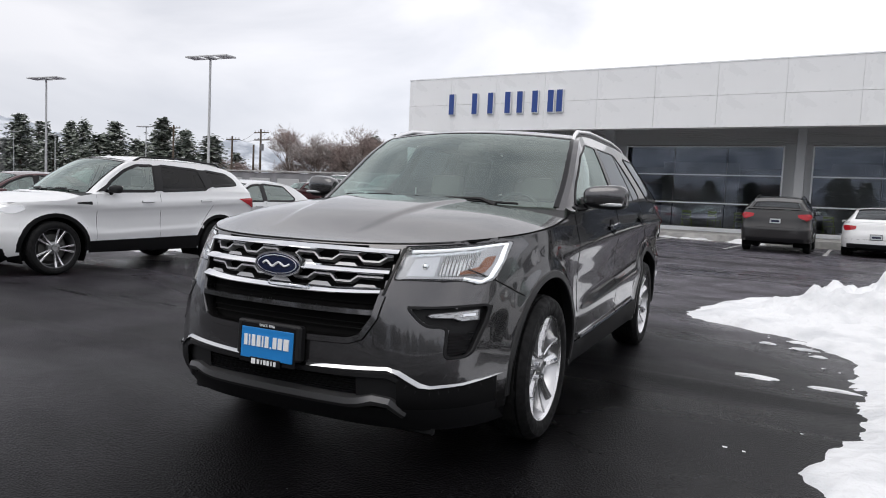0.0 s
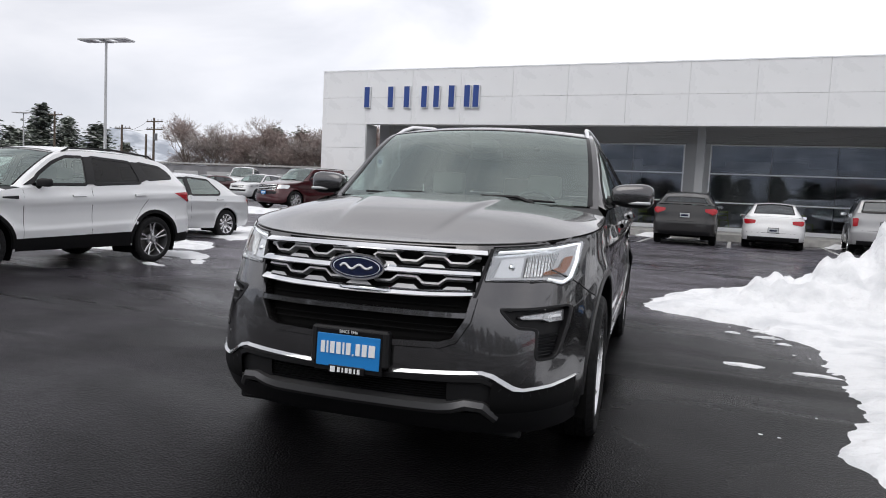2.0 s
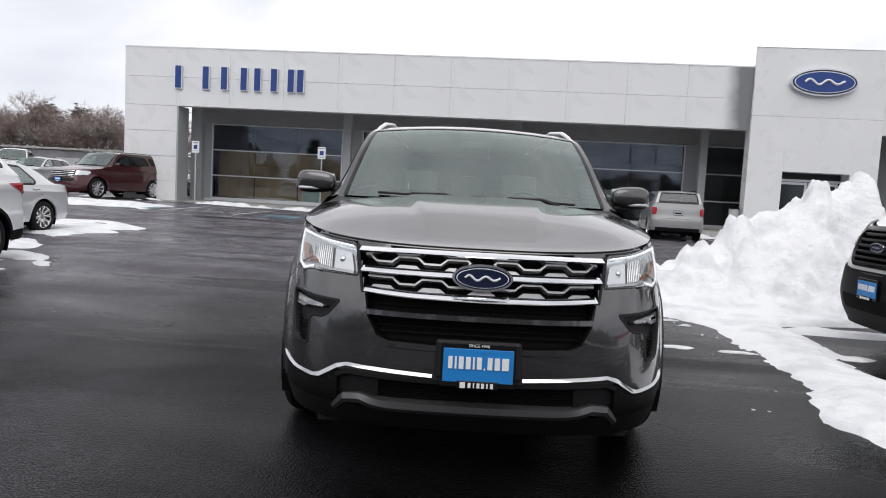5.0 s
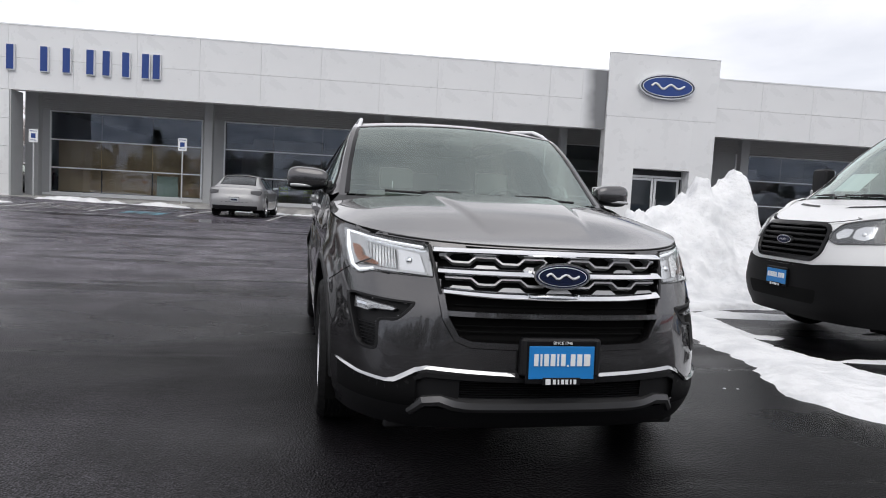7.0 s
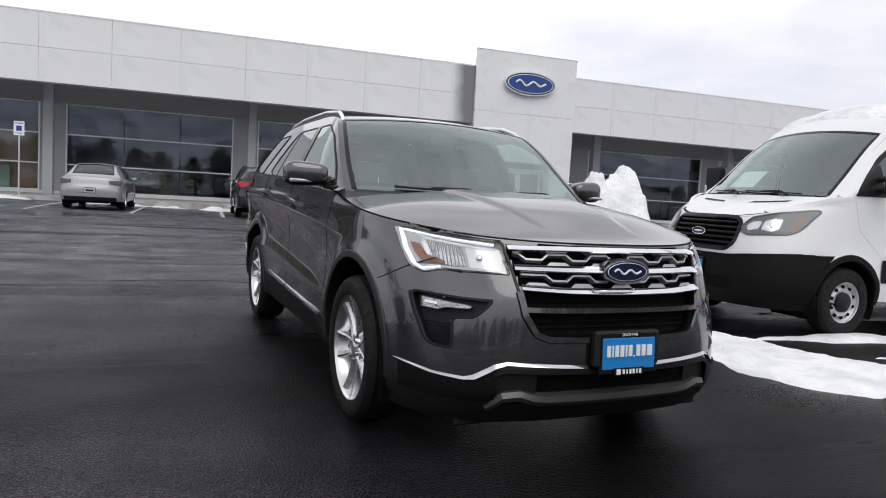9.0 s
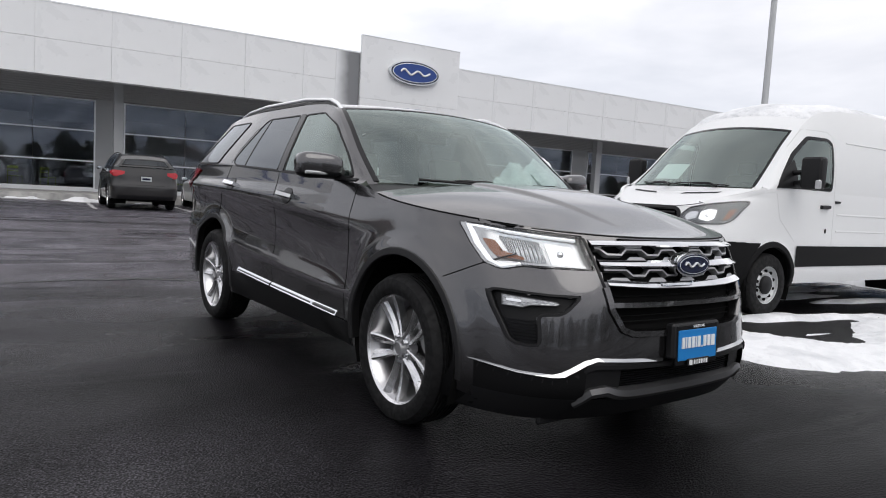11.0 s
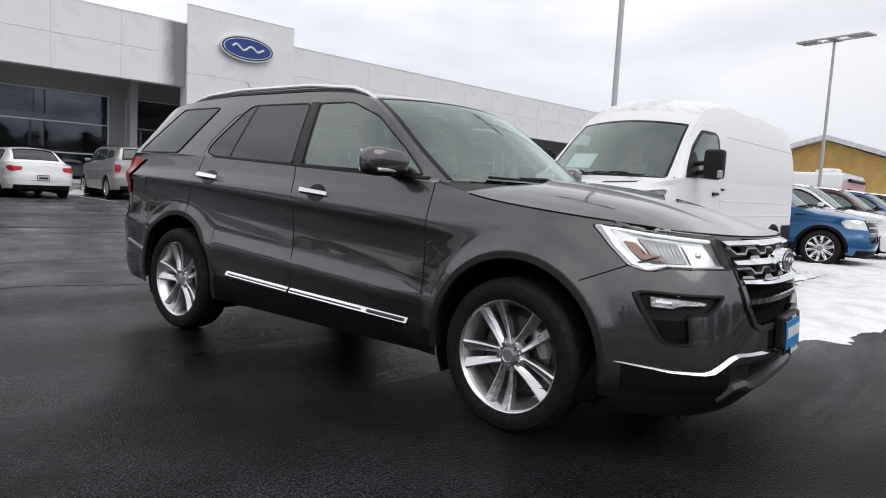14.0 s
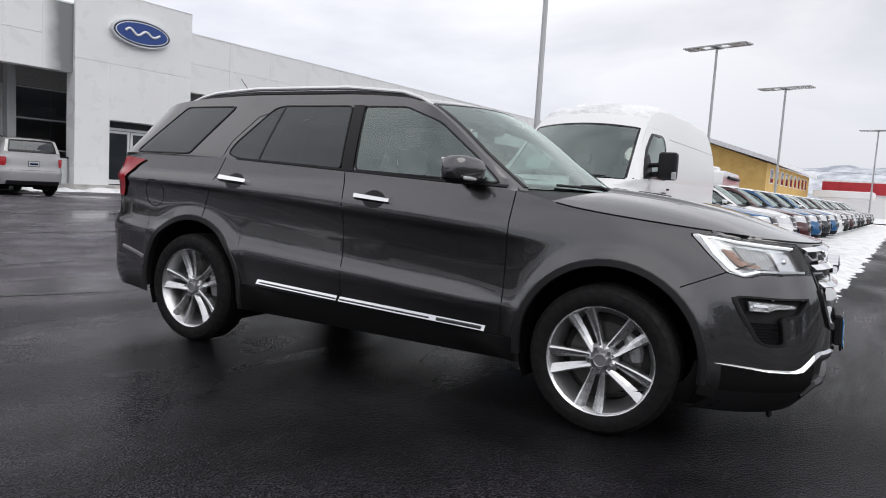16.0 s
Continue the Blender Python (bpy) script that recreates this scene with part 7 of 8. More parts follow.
    for s in (1, -1):
        vf = surf_patch(b.rear, rounded(tl, 0.02, 2), 0.008, 0.06, 3)
        vf = (vf[0], [tuple(f[::-1]) for f in vf[1]])
        mesh_part("tail_lamp", *(vf if s > 0 else mirrored(vf)), M["red_lens"] if tail_red else M["lamp_dark"], car, "red tail lamp" if tail_red else "dark tail lamp", angle=0)
        vf = surf_patch(b.side, rounded(ts, 0.02, 2), 0.008, 0.06, 3)
        mesh_part("tail_lamp", *(vf if s > 0 else mirrored(vf)), M["red_lens"] if tail_red else M["lamp_dark"], car, angle=0)
    simple_plate(car, pose(0, b.rear_y(0, zp) + 0.012, zp, 0, 0, 180), plate_m or M["plate_grey"])
    strip("bumper_seam", b.rear, [(-W * 0.42, Z(0.78 if kind == "suv" else 0.52)), (W * 0.42, Z(0.78 if kind == "suv" else 0.52))], 0.008, 0.001, M["liner"], car, both=False, depth=0.003, step=0.15)
    b.grid("rear_valance", lambda x, z: b.rear(x, z, 0.006), W * 0.40, -W * 0.40, b.low_r, b.low_r + 0.12, 16, 3, M["plastic"], car)
    if rails:
        for s in (-1, 1):
            bm = bmesh.new()
            y0, y1 = b.yh + 0.12, b.yd - 0.3
            tube(bm, [(s * (b.Rx(y) - 0.04), y, b.Rz(y) + h) for y, h in ((y0, 0.005), (y0 + 0.12, 0.045), ((y0 + y1) / 2, 0.055), (y1 - 0.12, 0.045), (y1, 0.005))], 0.016, 6)
            part("roof_rail", bm, M["plastic"], car, smooth=True)
    if roof_snow:
        b.grid("roof_snow", lambda f, y: b.top(f, y, roof_snow * (0.6 + 0.6 * nz(f * 2, y, 2.0)) * min(1.0, (1 - abs(f)) * 6 + 0.1) - 0.004), -0.92, 0.92, b.yh + 0.05, b.yd - 0.05, 16, 16, M["snow"], car, "thin snow on the roof")
    return car


ESC = (4.52, 1.84, 1.68, 2.69, 0.90, 0.358)
g = ground_z
# white SUV and silver sedan beside it: noses to the south
parked("suv_car", "white SUV with black lower cladding on slushy asphalt", pose(-9.85, 4.67, g(-9.8, 5), 0, 0, 0), "suv", M["white_paint"], ESC, "split", 0.8, True, True, roof_snow=0.02, tint="privacy_dark", belt_h=0.97)
parked("sedan_car", "silver sedan parked in thin snow", pose(-12.65, 9.35, g(-12.6, 11), 0, 0, -1), "sedan", M["silver_paint"], (4.87, 1.85, 1.475, 2.85, 0.95, 0.33), "plain", 0.6)
# row before the showroom, tails to the lot
parked("suv_car", "dark grey SUV parked nose to the showroom", pose(-2.16, 25.9, g(-2.16, 24), 0, 0, 181), "suv", M["brown_paint"], (4.85, 1.93, 1.73, 2.79, 0.95, 0.37), "plain", 0.5, rails=True)
parked("sedan_car", "white sedan parked nose to the showroom", pose(0.62, 26.7, g(0.6, 24.5), 0, 0, 178), "sedan", M["white_paint"], (4.85, 1.82, 1.50, 2.765, 0.96, 0.33), "plain", 0.5)
parked("suv_car", "silver boxy SUV parked nose to the showroom", pose(3.75, 26.65, g(3.7, 24.5), 0, 0, 176), "suv", M["pewter_paint"], (4.44, 1.81, 1.74, 2.62, 0.86, 0.36), "plain", 0.55, rails=True, boxy=True)
parked("sedan_car", "silver sedan parked beside an accessible bay", pose(-7.25, 25.65, g(-7.25, 24), 0, 0, 180), "sedan", M["pewter_paint"], (4.73, 1.77, 1.44, 2.67, 0.98, 0.32), "plain", 0.5, tail_red=False)
# red SUV beyond the snow bank
parked("suv_car", "large dark red SUV with chrome grille beyond a snow bank", pose(-19.65, 25.0, g(-19, 25), 0, 0, -12), "suv", M["red_paint"], (5.33, 2.03, 1.94, 3.11, 0.97, 0.41), "plain", 0.5, rails=True, dealer=True, boxy=True, bars=4, tint="privacy_dark")


def panel_van():
    """A medium-roof panel van, snow on its roof."""
    car = new("panel_van")
    car.matrix_world = pose(2.18, 5.465, -0.01, 0, 0, -87.4)
    tagged(car, "white panel van with black bumper and snowy roof", "van")
    P = M["van_paint"]
    b = Body(
        W=((0.25, 0.95), (0.4, 1.0), (0.55, 1.028), (0.8, 1.03), (1.0, 1.025), (1.35, 1.015), (1.6, 1.0)),
        nose=((0.28, -0.95), (0.42, -1.02), (0.58, -1.05), (0.75, -1.045), (0.9, -1.03), (1.05, -0.995), (1.17, -0.92), (1.25, -0.82), (1.32, -0.70)),
        tail=((0.3, 4.90), (0.5, 4.96), (1.4, 4.96)), belt=((-1.0, 1.13), (-0.85, 1.18), (-0.6, 1.265), (-0.35, 1.355), (-0.15, 1.41), (0.3, 1.425), (5.0, 1.44)),
        R=((-0.15, 0.92, 1.415), (0.1, 0.885, 1.64), (0.4, 0.845, 1.93), (0.62, 0.815, 2.11), (0.8, 0.80, 2.25), (1.1, 0.79, 2.39), (1.6, 0.79, 2.46), (3.0, 0.79, 2.49), (4.6, 0.79, 2.47), (4.86, 0.82, 2.38), (4.94, 1.0, 1.445)),
        wb=3.75, tyre=0.355, arch=0.43, archz=0.36, y0f=0.1, y0r=4.6, nf=((0.3, 3.4), (0.6, 3.2), (1.1, 2.5)), nr=6.0, sill=0.36, low=0.27, low_r=0.36,
        bonnet=((-1.0, 0.0), (-0.85, 0.05), (-0.6, 0.07), (-0.3, 0.05), (0.0, 0.02)), hood_end=(-0.47, -0.20), p=3.0,
        bow=((-0.15, -0.27), (0.62, -0.16), (1.1, -0.06), (1.6, 0.0), (4.86, 0.02), (4.94, 0.02)), crown=((-0.15, 0.0), (0.62, 0.06), (1.2, 0.08), (4.7, 0.08), (4.94, 0.0)), yh=0.64, yd=4.86, flare=0.012, bulge=2.4)
    grille = [(0.0, 1.165), (0.39, 1.162), (0.455, 1.12), (0.475, 1.05), (0.46, 0.90), (0.38, 0.825), (0.0, 0.808)]
    lamp = [(0.49, 1.09), (0.54, 1.17), (0.70, 1.22), (0.925, 1.272), (0.94, 1.25), (0.895, 1.06), (0.85, 1.015), (0.57, 0.99), (0.50, 1.02)]
    b.shell("body", P, car, [grille], 1.1)
    b.grid("front_backing", lambda x, z: b.front(x, z, -0.06), -0.9, 0.9, 0.4, 1.16, 20, 14, M["liner"], car)
    b.grid("bonnet", b.hood, -1, 1, 0, 1, 44, 24, P, car)
    def slam(x, u):
        z = 1.2
        for _ in range(12):
            z = 0.5 * z + 0.5 * b.zt(b.front_y(x, z))
        return b.front(x, 1.172 + u * (z + 0.012 - 1.172), -0.003)
    b.grid("nose_panel", slam, -0.95, 0.95, 0.0, 1.0, 40, 4, P, car)
    strip("wing_top", b.side, [(y, b.zt(y) - 0.006) for y in (-0.72, -0.6, -0.45, -0.3, -0.15, 0.0)], 0.06, 0.002, P, car, depth=0.04)
    edge = [(0.80 * k / 12, b.zt(b.front_y(0.80 * k / 12, 1.18)) - 0.004) for k in range(13)]
    strip("bonnet_gap", b.front, edge, 0.007, 0.001, M["joint"], car, depth=0.02)

    def cowl(f, t, h=0.0):
        return tuple((Vector(b.hood(f, 1.0)) + Vector((0, 0, -0.01))).lerp(Vector(b.top(f, b.ya)), t))
    b.grid("cowl", cowl, -1, 1, 0, 1, 16, 2, P, car)
    for s in (-1, 1):
        for q in (0.42,):
            vf = surf_patch(lambda a, c, h: Vector(b.hood(a, c)) + Vector((0, 0, 0.004)), [(s * (q - 0.24), 0.80), (s * (q + 0.20), 0.80), (s * (q + 0.22), 0.90), (s * (q - 0.20), 0.90)][::s], 0, 0.2, 3)
            mesh_part("bonnet_vent", *vf, M["plastic"], car, angle=0)
    win = [(0.06, 1.47), (1.14, 1.47), (1.17, 2.02), (1.10, 2.06), (0.74, 2.06), (0.42, 1.84)]
    for s in (1, -1):
        b.cabin_side("cabin_side", s, [win], P, car, 1.0)
    window_set(car, b, [win], (), M["gloss_black"], 0.08)
    skin("mirror_panel", b.side, [(0.0, 1.44), (0.40, 1.45), (0.40, 1.78), (0.20, 1.64)], 0.010, M["plastic"], car)
    top_skins(car, b, P, 0.9, False)
    wipers(car, b, 0.02)
    underside(car, b, 0.98, -0.75, 4.8)
    cabin_inside(car, b, 0.95, 0)
    put_wheels(car, b, 0.905, "steel", 0.215, 0.235, (0, 20, 0, 40))
    # black band along the flank, arches and bumper
    skin("side_moulding", b.side, [(0.46, 0.56), (3.28, 0.56), (3.30, 0.80), (0.46, 0.80)], 0.012, M["arch"], car, step=0.15)
    skin("side_moulding", b.side, [(4.22, 0.42), (4.85, 0.42), (4.85, 0.82), (4.22, 0.82)], 0.012, M["arch"], car, step=0.1)
    skin("side_moulding", b.side, [(-0.84, 0.36), (-0.45, 0.36), (-0.44, 0.55), (-0.36, 0.70), (-0.25, 0.80), (-0.24, 0.826), (-0.55, 0.824), (-0.84, 0.812)], 0.020, M["arch"], car, step=0.1)
    for a in (b.ax0, b.wb):
        pts = [(a + (b.arch + 0.025) * math.cos(math.radians(-4 + 188 * k / 20)), b.archz + (b.arch + 0.025) * math.sin(math.radians(-4 + 188 * k / 20))) for k in range(21)]
        strip("arch_moulding", b.side, pts, 0.07, 0.014, M["arch"], car, step=0.06, depth=0.04)
    b.grid("bumper", lambda x, u: b.front(x, 0.262 + u * (0.493 + 0.075 * (x / 0.97) ** 2), 0.018), -0.985, 0.985, 0.0, 1.0, 40, 12, M["arch"], car, "black moulded plastic bumper")
    skin("lower_intake", b.front, rounded([(-0.5, 0.55), (0.5, 0.55), (0.46, 0.42), (-0.46, 0.42)], 0.03, 2), 0.022, M["liner"], car, both=False)
    strip("bumper_lip", b.front, [(-0.95, 0.825), (-0.4, 0.768), (0.4, 0.768), (0.95, 0.825)], 0.02, 0.012, M["arch"], car, both=False)
    ring = rounded(grille[1:6] + [(-x, z) for x, z in grille[1:6][::-1]], 0.04, 3)
    strip("grille_frame", b.front, ring, 0.04, 0.014, M["gloss_black"], car, both=False, closed=True, depth=0.05)
    for z in (1.115, 1.06, 1.005, 0.95, 0.895, 0.845):
        strip("grille_slat", lambda a, c, h: b.front(a, c, h - 0.012), [(-0.45 + (0.04 if z < 0.9 or z > 1.1 else 0), z), (0.45 - (0.04 if z < 0.9 or z > 1.1 else 0), z)], 0.026, 0.012, M["plastic"], car, both=False, depth=0.03, edge=0.6)
    yb = b.front_y(0, 0.995)
    for nm, rx, rz, d, ma in (("badge", 0.105, 0.043, 0.030, M["chrome"]), ("badge_field", 0.092, 0.033, 0.034, M["badge_blue"]), ("badge_stroke", 0.06, 0.009, 0.037, M["chrome"])):
        bm = bmesh.new()
        prism(bm, [(rx * math.cos(k * math.tau / 32), 0.995 + rz * math.sin(k * math.tau / 32)) for k in range(32)], yb - d, yb + 0.01)
        part(nm, bm, ma, car)
    for s in (1, -1):
        F = lambda x, z, h, s=s: (s * b.front(x, z, h)[0],) + b.front(x, z, h)[1:]
        fix = lambda vf, s=s: vf if s > 0 else (vf[0], [tuple(f[::-1]) for f in vf[1]])
        rl = rounded(lamp, 0.02, 2)
        bowl = mesh_part("headlamp", *fix(surf_patch(lambda x, z, h: F(x, z, 0.004), rl, 0, 0.05, 4)), M["lamp_grey"], car, "headlamp with amber corner", angle=0)
        mesh_part("lamp_edge", *fix(surf_band(F, rl, 0.014, 0.012, 0.01, True, 0.03)), M["lamp_dark"], bowl)
        for nm, poly, ma in (("reflector", [(0.53, 1.08), (0.57, 1.13), (0.64, 1.13), (0.64, 1.06), (0.56, 1.03)], M["lamp_in"]), ("reflector", [(0.655, 1.13), (0.70, 1.16), (0.775, 1.16), (0.78, 1.06), (0.74, 1.03), (0.66, 1.05)], M["lamp_in"]), ("amber_reflector", [(0.856, 1.165), (0.898, 1.18), (0.872, 1.07), (0.835, 1.045)], M["amber"])):
            mesh_part(nm, *fix(surf_patch(lambda x, z, h: F(x, z, 0.007), rounded(poly, 0.012, 2), 0, 0.05, 3)), ma, bowl, angle=0)
        for x, r in ((0.60, 0.030), (0.72, 0.036)):
            bm = bmesh.new()
            bmesh.ops.create_uvsphere(bm, u_segments=16, v_segments=10, radius=r)
            bmesh.ops.translate(bm, verts=bm.verts, vec=Vector(F(x, 1.09, -0.022)))
            part("bulb_bowl", bm, M["lamp_in"], bowl, smooth=True)
        mesh_part("lamp_cover", *fix(surf_patch(lambda x, z, h: F(x, z, 0.016), rl, 0, 0.05, 4)), M["lens"], bowl, angle=0)
        # tall twin mirrors on arms
        x, y, z = 1.02, 0.30, 1.60
        bm = bmesh.new()
        add_box(bm, (s * (x + 0.22), y, z + 0.02), (0.24, 0.14, 0.36), 0.05, seg=3)
        mir = part("mirror", bm, M["plastic"], car, "tall black door mirror", smooth=True)
        bm = bmesh.new()
        tube(bm, [(s * (x - 0.05), y + 0.05, z - 0.10), (s * (x + 0.15), y, z - 0.08)], 0.035, 8)
        tube(bm, [(s * (x - 0.08), y + 0.05, z + 0.02), (s * (x + 0.15), y, z + 0.04)], 0.03, 8)
        part("mirror_arm", bm, M["plastic"], mir, smooth=True)
        bm = boxes(((s * (x + 0.31), y - 0.05, z - 0.10), (0.06, 0.05, 0.10), 0.012))
        part("turn_lamp", bm, M["lamp_in"], mir)
        bm = boxes(((s * (x + 0.22), y + 0.075, z + 0.02), (0.2, 0.012, 0.31), 0.004))
        part("mirror_glass", bm, M["chrome"], mir)
    # door outline, handle, lock, roof groove
    for pts in ([(0.02, 1.38), (0.10, 1.1), (0.42, 0.85)], [(1.22, 0.56), (1.22, 2.1), (1.12, 2.16), (0.70, 2.16), (0.40, 1.93)]):
        strip("shut_line", b.side, pts, 0.010, 0.001, M["joint"], car, depth=0.003, step=0.08)
    strip("roof_groove", b.side, [(1.5, 2.06), (4.75, 2.06)], 0.016, 0.008, P, car, depth=0.006, step=0.2)
    strip("body_crease", b.side, [(1.3, 1.18), (4.85, 1.18)], 0.02, 0.006, P, car, depth=0.004, step=0.2)
    strip("body_crease", b.side, [(1.3, 0.98), (4.85, 0.98)], 0.02, 0.006, P, car, depth=0.004, step=0.2)
    strip("door_handle", b.side, [(0.92, 1.26), (1.10, 1.265)], 0.045, 0.035, M["plastic"], car, depth=-0.01, edge=0.35)
    strip("door_handle", b.side, [(1.24, 1.33), (1.34, 1.33)], 0.03, 0.02, M["plastic"], car)
    skin("fuel_lock", b.side, [(1.06 + 0.022 * math.cos(k * math.tau / 12), 0.98 + 0.03 * math.sin(k * math.tau / 12)) for k in range(12)], 0.003, M["liner"], car, step=0.1, rings=2)
    simple_plate(car, pose(0, b.front_y(0, 0.62) - 0.035, 0.625), M["plate_blue"], "full")
    bm = boxes(((0, 0, 0), (0.36, 0.30, 0.004)))
    part("price_sheet", bm, M["paper"], car).matrix_basis = pose(-0.48, 0.10, 1.62, 42, 0, 0)
    # snow lying on the roof, lumpy towards the edges
    def lie(f, y):
        ends = min(1.0, (y - 0.85) / 0.35, (4.84 - y) / 0.2, (1.0 - abs(f)) * 5)
        return b.top(f, y, -0.012 + max(0.0, ends) ** 0.5 * (0.07 + 0.022 * nz(f * 1.5, y, 1.2) + 0.006 * nz(f * 4, y * 3, 1.5, 2)))
    b.grid("roof_snow", lie, -1.0, 1.0, 0.85, 4.84, 44, 70, M["snow"], car, "uneven snow on the roof")
    return car


panel_van()
# vehicles far behind the red one
parked("suv_car", "small dark red car far behind the sedan", pose(-35.5, 36, g(-30, 36), 0, 0, -8), "suv", M["red_paint"], ESC, "plain", 0.3, seats=False, group="far cars")
parked("suv_car", "silver pickup-like SUV far behind the sedan", pose(-31.5, 37, g(-30, 36), 0, 0, 5), "suv", M["silver_paint"], (5.3, 2.0, 1.9, 3.1, 1.0, 0.4), "plain", 0.3, seats=False, group="far cars")
parked("suv_car", "white tall SUV far behind the red one", pose(-37.0, 43, g(-30, 36), 0, 0, 28), "suv", M["white_paint"], (5.6, 2.1, 2.55, 3.5, 1.0, 0.4), "plain", 0.3, seats=False, roof_snow=0.05, group="far cars")
parked("sedan_car", "red sedan behind the white SUV", pose(-16.2, 6.2, g(-16, 7), 0, 0, 0), "sedan", M["red_paint"], (4.5, 1.8, 1.45, 2.7, 0.9, 0.32), "plain", 0.4, group="far cars")
parked("suv_car", "white car behind the white SUV, snow on it", pose(-19.5, 10.5, g(-19, 11), 0, 0, 0), "suv", M["white_paint"], ESC, "plain", 0.35, roof_snow=0.06, seats=False, group="far cars")
parked("sedan_car", "dark car seen past the end pier", pose(-17.2, 34.5, g(-17, 34), 0, 0, 90), "sedan", M["black_paint"], (4.7, 1.8, 1.45, 2.7, 0.9, 0.32), "plain", 0.3, seats=False, group="far cars")
# row beyond the van, noses to the south
row = [("blue_paint", "blue"), ("white_paint", "white"), ("red_paint", "dark red"), ("blue_paint", "blue"), ("black_paint", "black"), ("blue_paint", "blue"), ("white_paint", "white"), ("grey_paint", "dark grey"), ("red_paint", "dark red"), ("silver_paint", "silver"), ("black_paint", "black"), ("grey_paint", "dark grey"), ("silver_paint", "silver"), ("red_paint", "dark red"), ("black_paint", "black"), ("silver_paint", "silver")]
first = {}
for k, (pm, word) in enumerate(row):
    x = 9.75 + 2.75 * k
    m = pose(x, 4.75 - 0.02 * k, -0.01, 0, 0, 8 + (k % 3))
    if pm in first:
        copy_thing(first[pm], m)
    else:
        first[pm] = parked("suv_car", f"{word} compact SUV in a row on snow", m, "suv", M[pm], ESC, "plain", 0.42, pm != "white_paint", False, dealer=True, group="row of parked cars", roof_snow=0.03, bars=3)

# ---- trees, hills, far buildings ----
def conifer(x, y, h, seed):
    rnd = random.Random(seed)
    o = tagged(new("pine_tree"), "dark snow-dusted pine tree", "tree", "pines")
    o.location = (x, y, 0.0)
    bm = bmesh.new()
    tube(bm, [(0, 0, -0.5), (0.05, 0, h * 0.5), (0, 0.05, h * 0.97)], [h * 0.022, h * 0.013, 0.02], 7)
    part("trunk", bm, M["bark"], o, smooth=True)
    g_v, g_f, s_v, s_f = [], [], [], []
    for k in range(int(230 + h * 16)):
        u = rnd.random() ** 0.8
        z = h * (0.14 + 0.84 * u)
        reach = h * 0.30 * (1 - u) ** 0.7 * rnd.uniform(0.3, 1.25) * (0.75 + 0.5 * math.sin(u * 17 + seed) ** 2) + 0.2
        a = rnd.uniform(0, math.tau)
        d = Vector((math.cos(a), math.sin(a), 0))
        base = Vector((0, 0, z))
        for j in range(5):
            q = base + d * reach * (0.3 + 0.7 * j / 4) + Vector((rnd.gauss(0, 0.28), rnd.gauss(0, 0.28), -reach * 0.12 * (j / 4) + rnd.gauss(0, 0.30)))
            w = rnd.uniform(0.12, 0.36) * (h / 11)
            side = Vector((-d.y, d.x, 0))
            tilt = rnd.uniform(-0.5, 0.5)
            vs, fs = (s_v, s_f) if rnd.random() < 0.12 else (g_v, g_f)
            n = len(vs)
            vs += [tuple(q - side * w + Vector((0, 0, tilt * w))), tuple(q + d * w * 1.1 + Vector((0, 0, -0.22 * w))), tuple(q + side * w - Vector((0, 0, tilt * w))), tuple(q - d * w * 0.7 + Vector((0, 0, 0.35 * w)))]
            fs.append((n, n + 1, n + 2, n + 3))
    c = mesh_part("crown", g_v, g_f, M["needle"], o, smooth=False)
    tagged(mesh_part("snow_cover", s_v, s_f, M["snow"], c, smooth=False), kind="stuff")
    return o


def bare_tree(x, y, h, seed, material="twig", spread=0.42):
    """A leafless broad-crowned tree: trunk, forking limbs, a haze of twigs."""
    rnd = random.Random(seed)
    o = tagged(new("bare_tree"), "leafless winter tree with fine twigs", "tree", "bare trees")
    o.location = (x, y, 0.0)
    bm = bmesh.new()
    tube(bm, [(0, 0, -0.5), (0.06, 0.03, h * 0.14), (0.0, 0.05, h * 0.28)], [h * 0.021, h * 0.017, h * 0.013], 7)
    vs, fs = [], []

    def grow(p, d, length, r, depth):
        q = p + d * length
        if depth < 3:
            bend = (p + q) / 2 + Vector((rnd.gauss(0, 1), rnd.gauss(0, 1), 0.3)) * length * 0.06
            tube(bm, [p, bend, q], [r, r * 0.8, r * 0.6], 5 if depth < 2 else 3)
        else:
            w = d.cross(Vector((rnd.gauss(0, 1), rnd.gauss(0, 1), rnd.gauss(0, 1)))).normalized() * max(0.014, r)
            n = len(vs)
            vs.extend([tuple(p - w), tuple(p + w), tuple(q)])
            fs.append((n, n + 1, n + 2))
        if depth == 5:
            return
        for k in range((3, 4, 4, 5, 5)[depth]):
            fork = Vector((rnd.gauss(0, 1), rnd.gauss(0, 1), rnd.gauss(0, 0.6))) * (spread if depth < 2 else spread * 1.35)
            e = (d + fork + Vector((0, 0, 0.10))).normalized()
            grow(p.lerp(q, rnd.uniform(0.45, 1.0)), e, length * rnd.uniform(0.58, 0.80), r * 0.55, depth + 1)
    for k in range(6):
        a = k * 1.05 + rnd.uniform(-0.3, 0.3)
        lean = rnd.uniform(0.25, 0.95) if k else 0.08
        d = Vector((math.cos(a) * lean, math.sin(a) * lean, 1.0)).normalized()
        grow(Vector((0.0, 0.05, h * rnd.uniform(0.17, 0.28))), d, h * rnd.uniform(0.23, 0.31), h * 0.0085, 0)
    part("trunk", bm, M["bark"], o, smooth=True)
    tagged(mesh_part("twig_crown", vs, fs, M[material], o, smooth=False), kind="stuff")
    return o


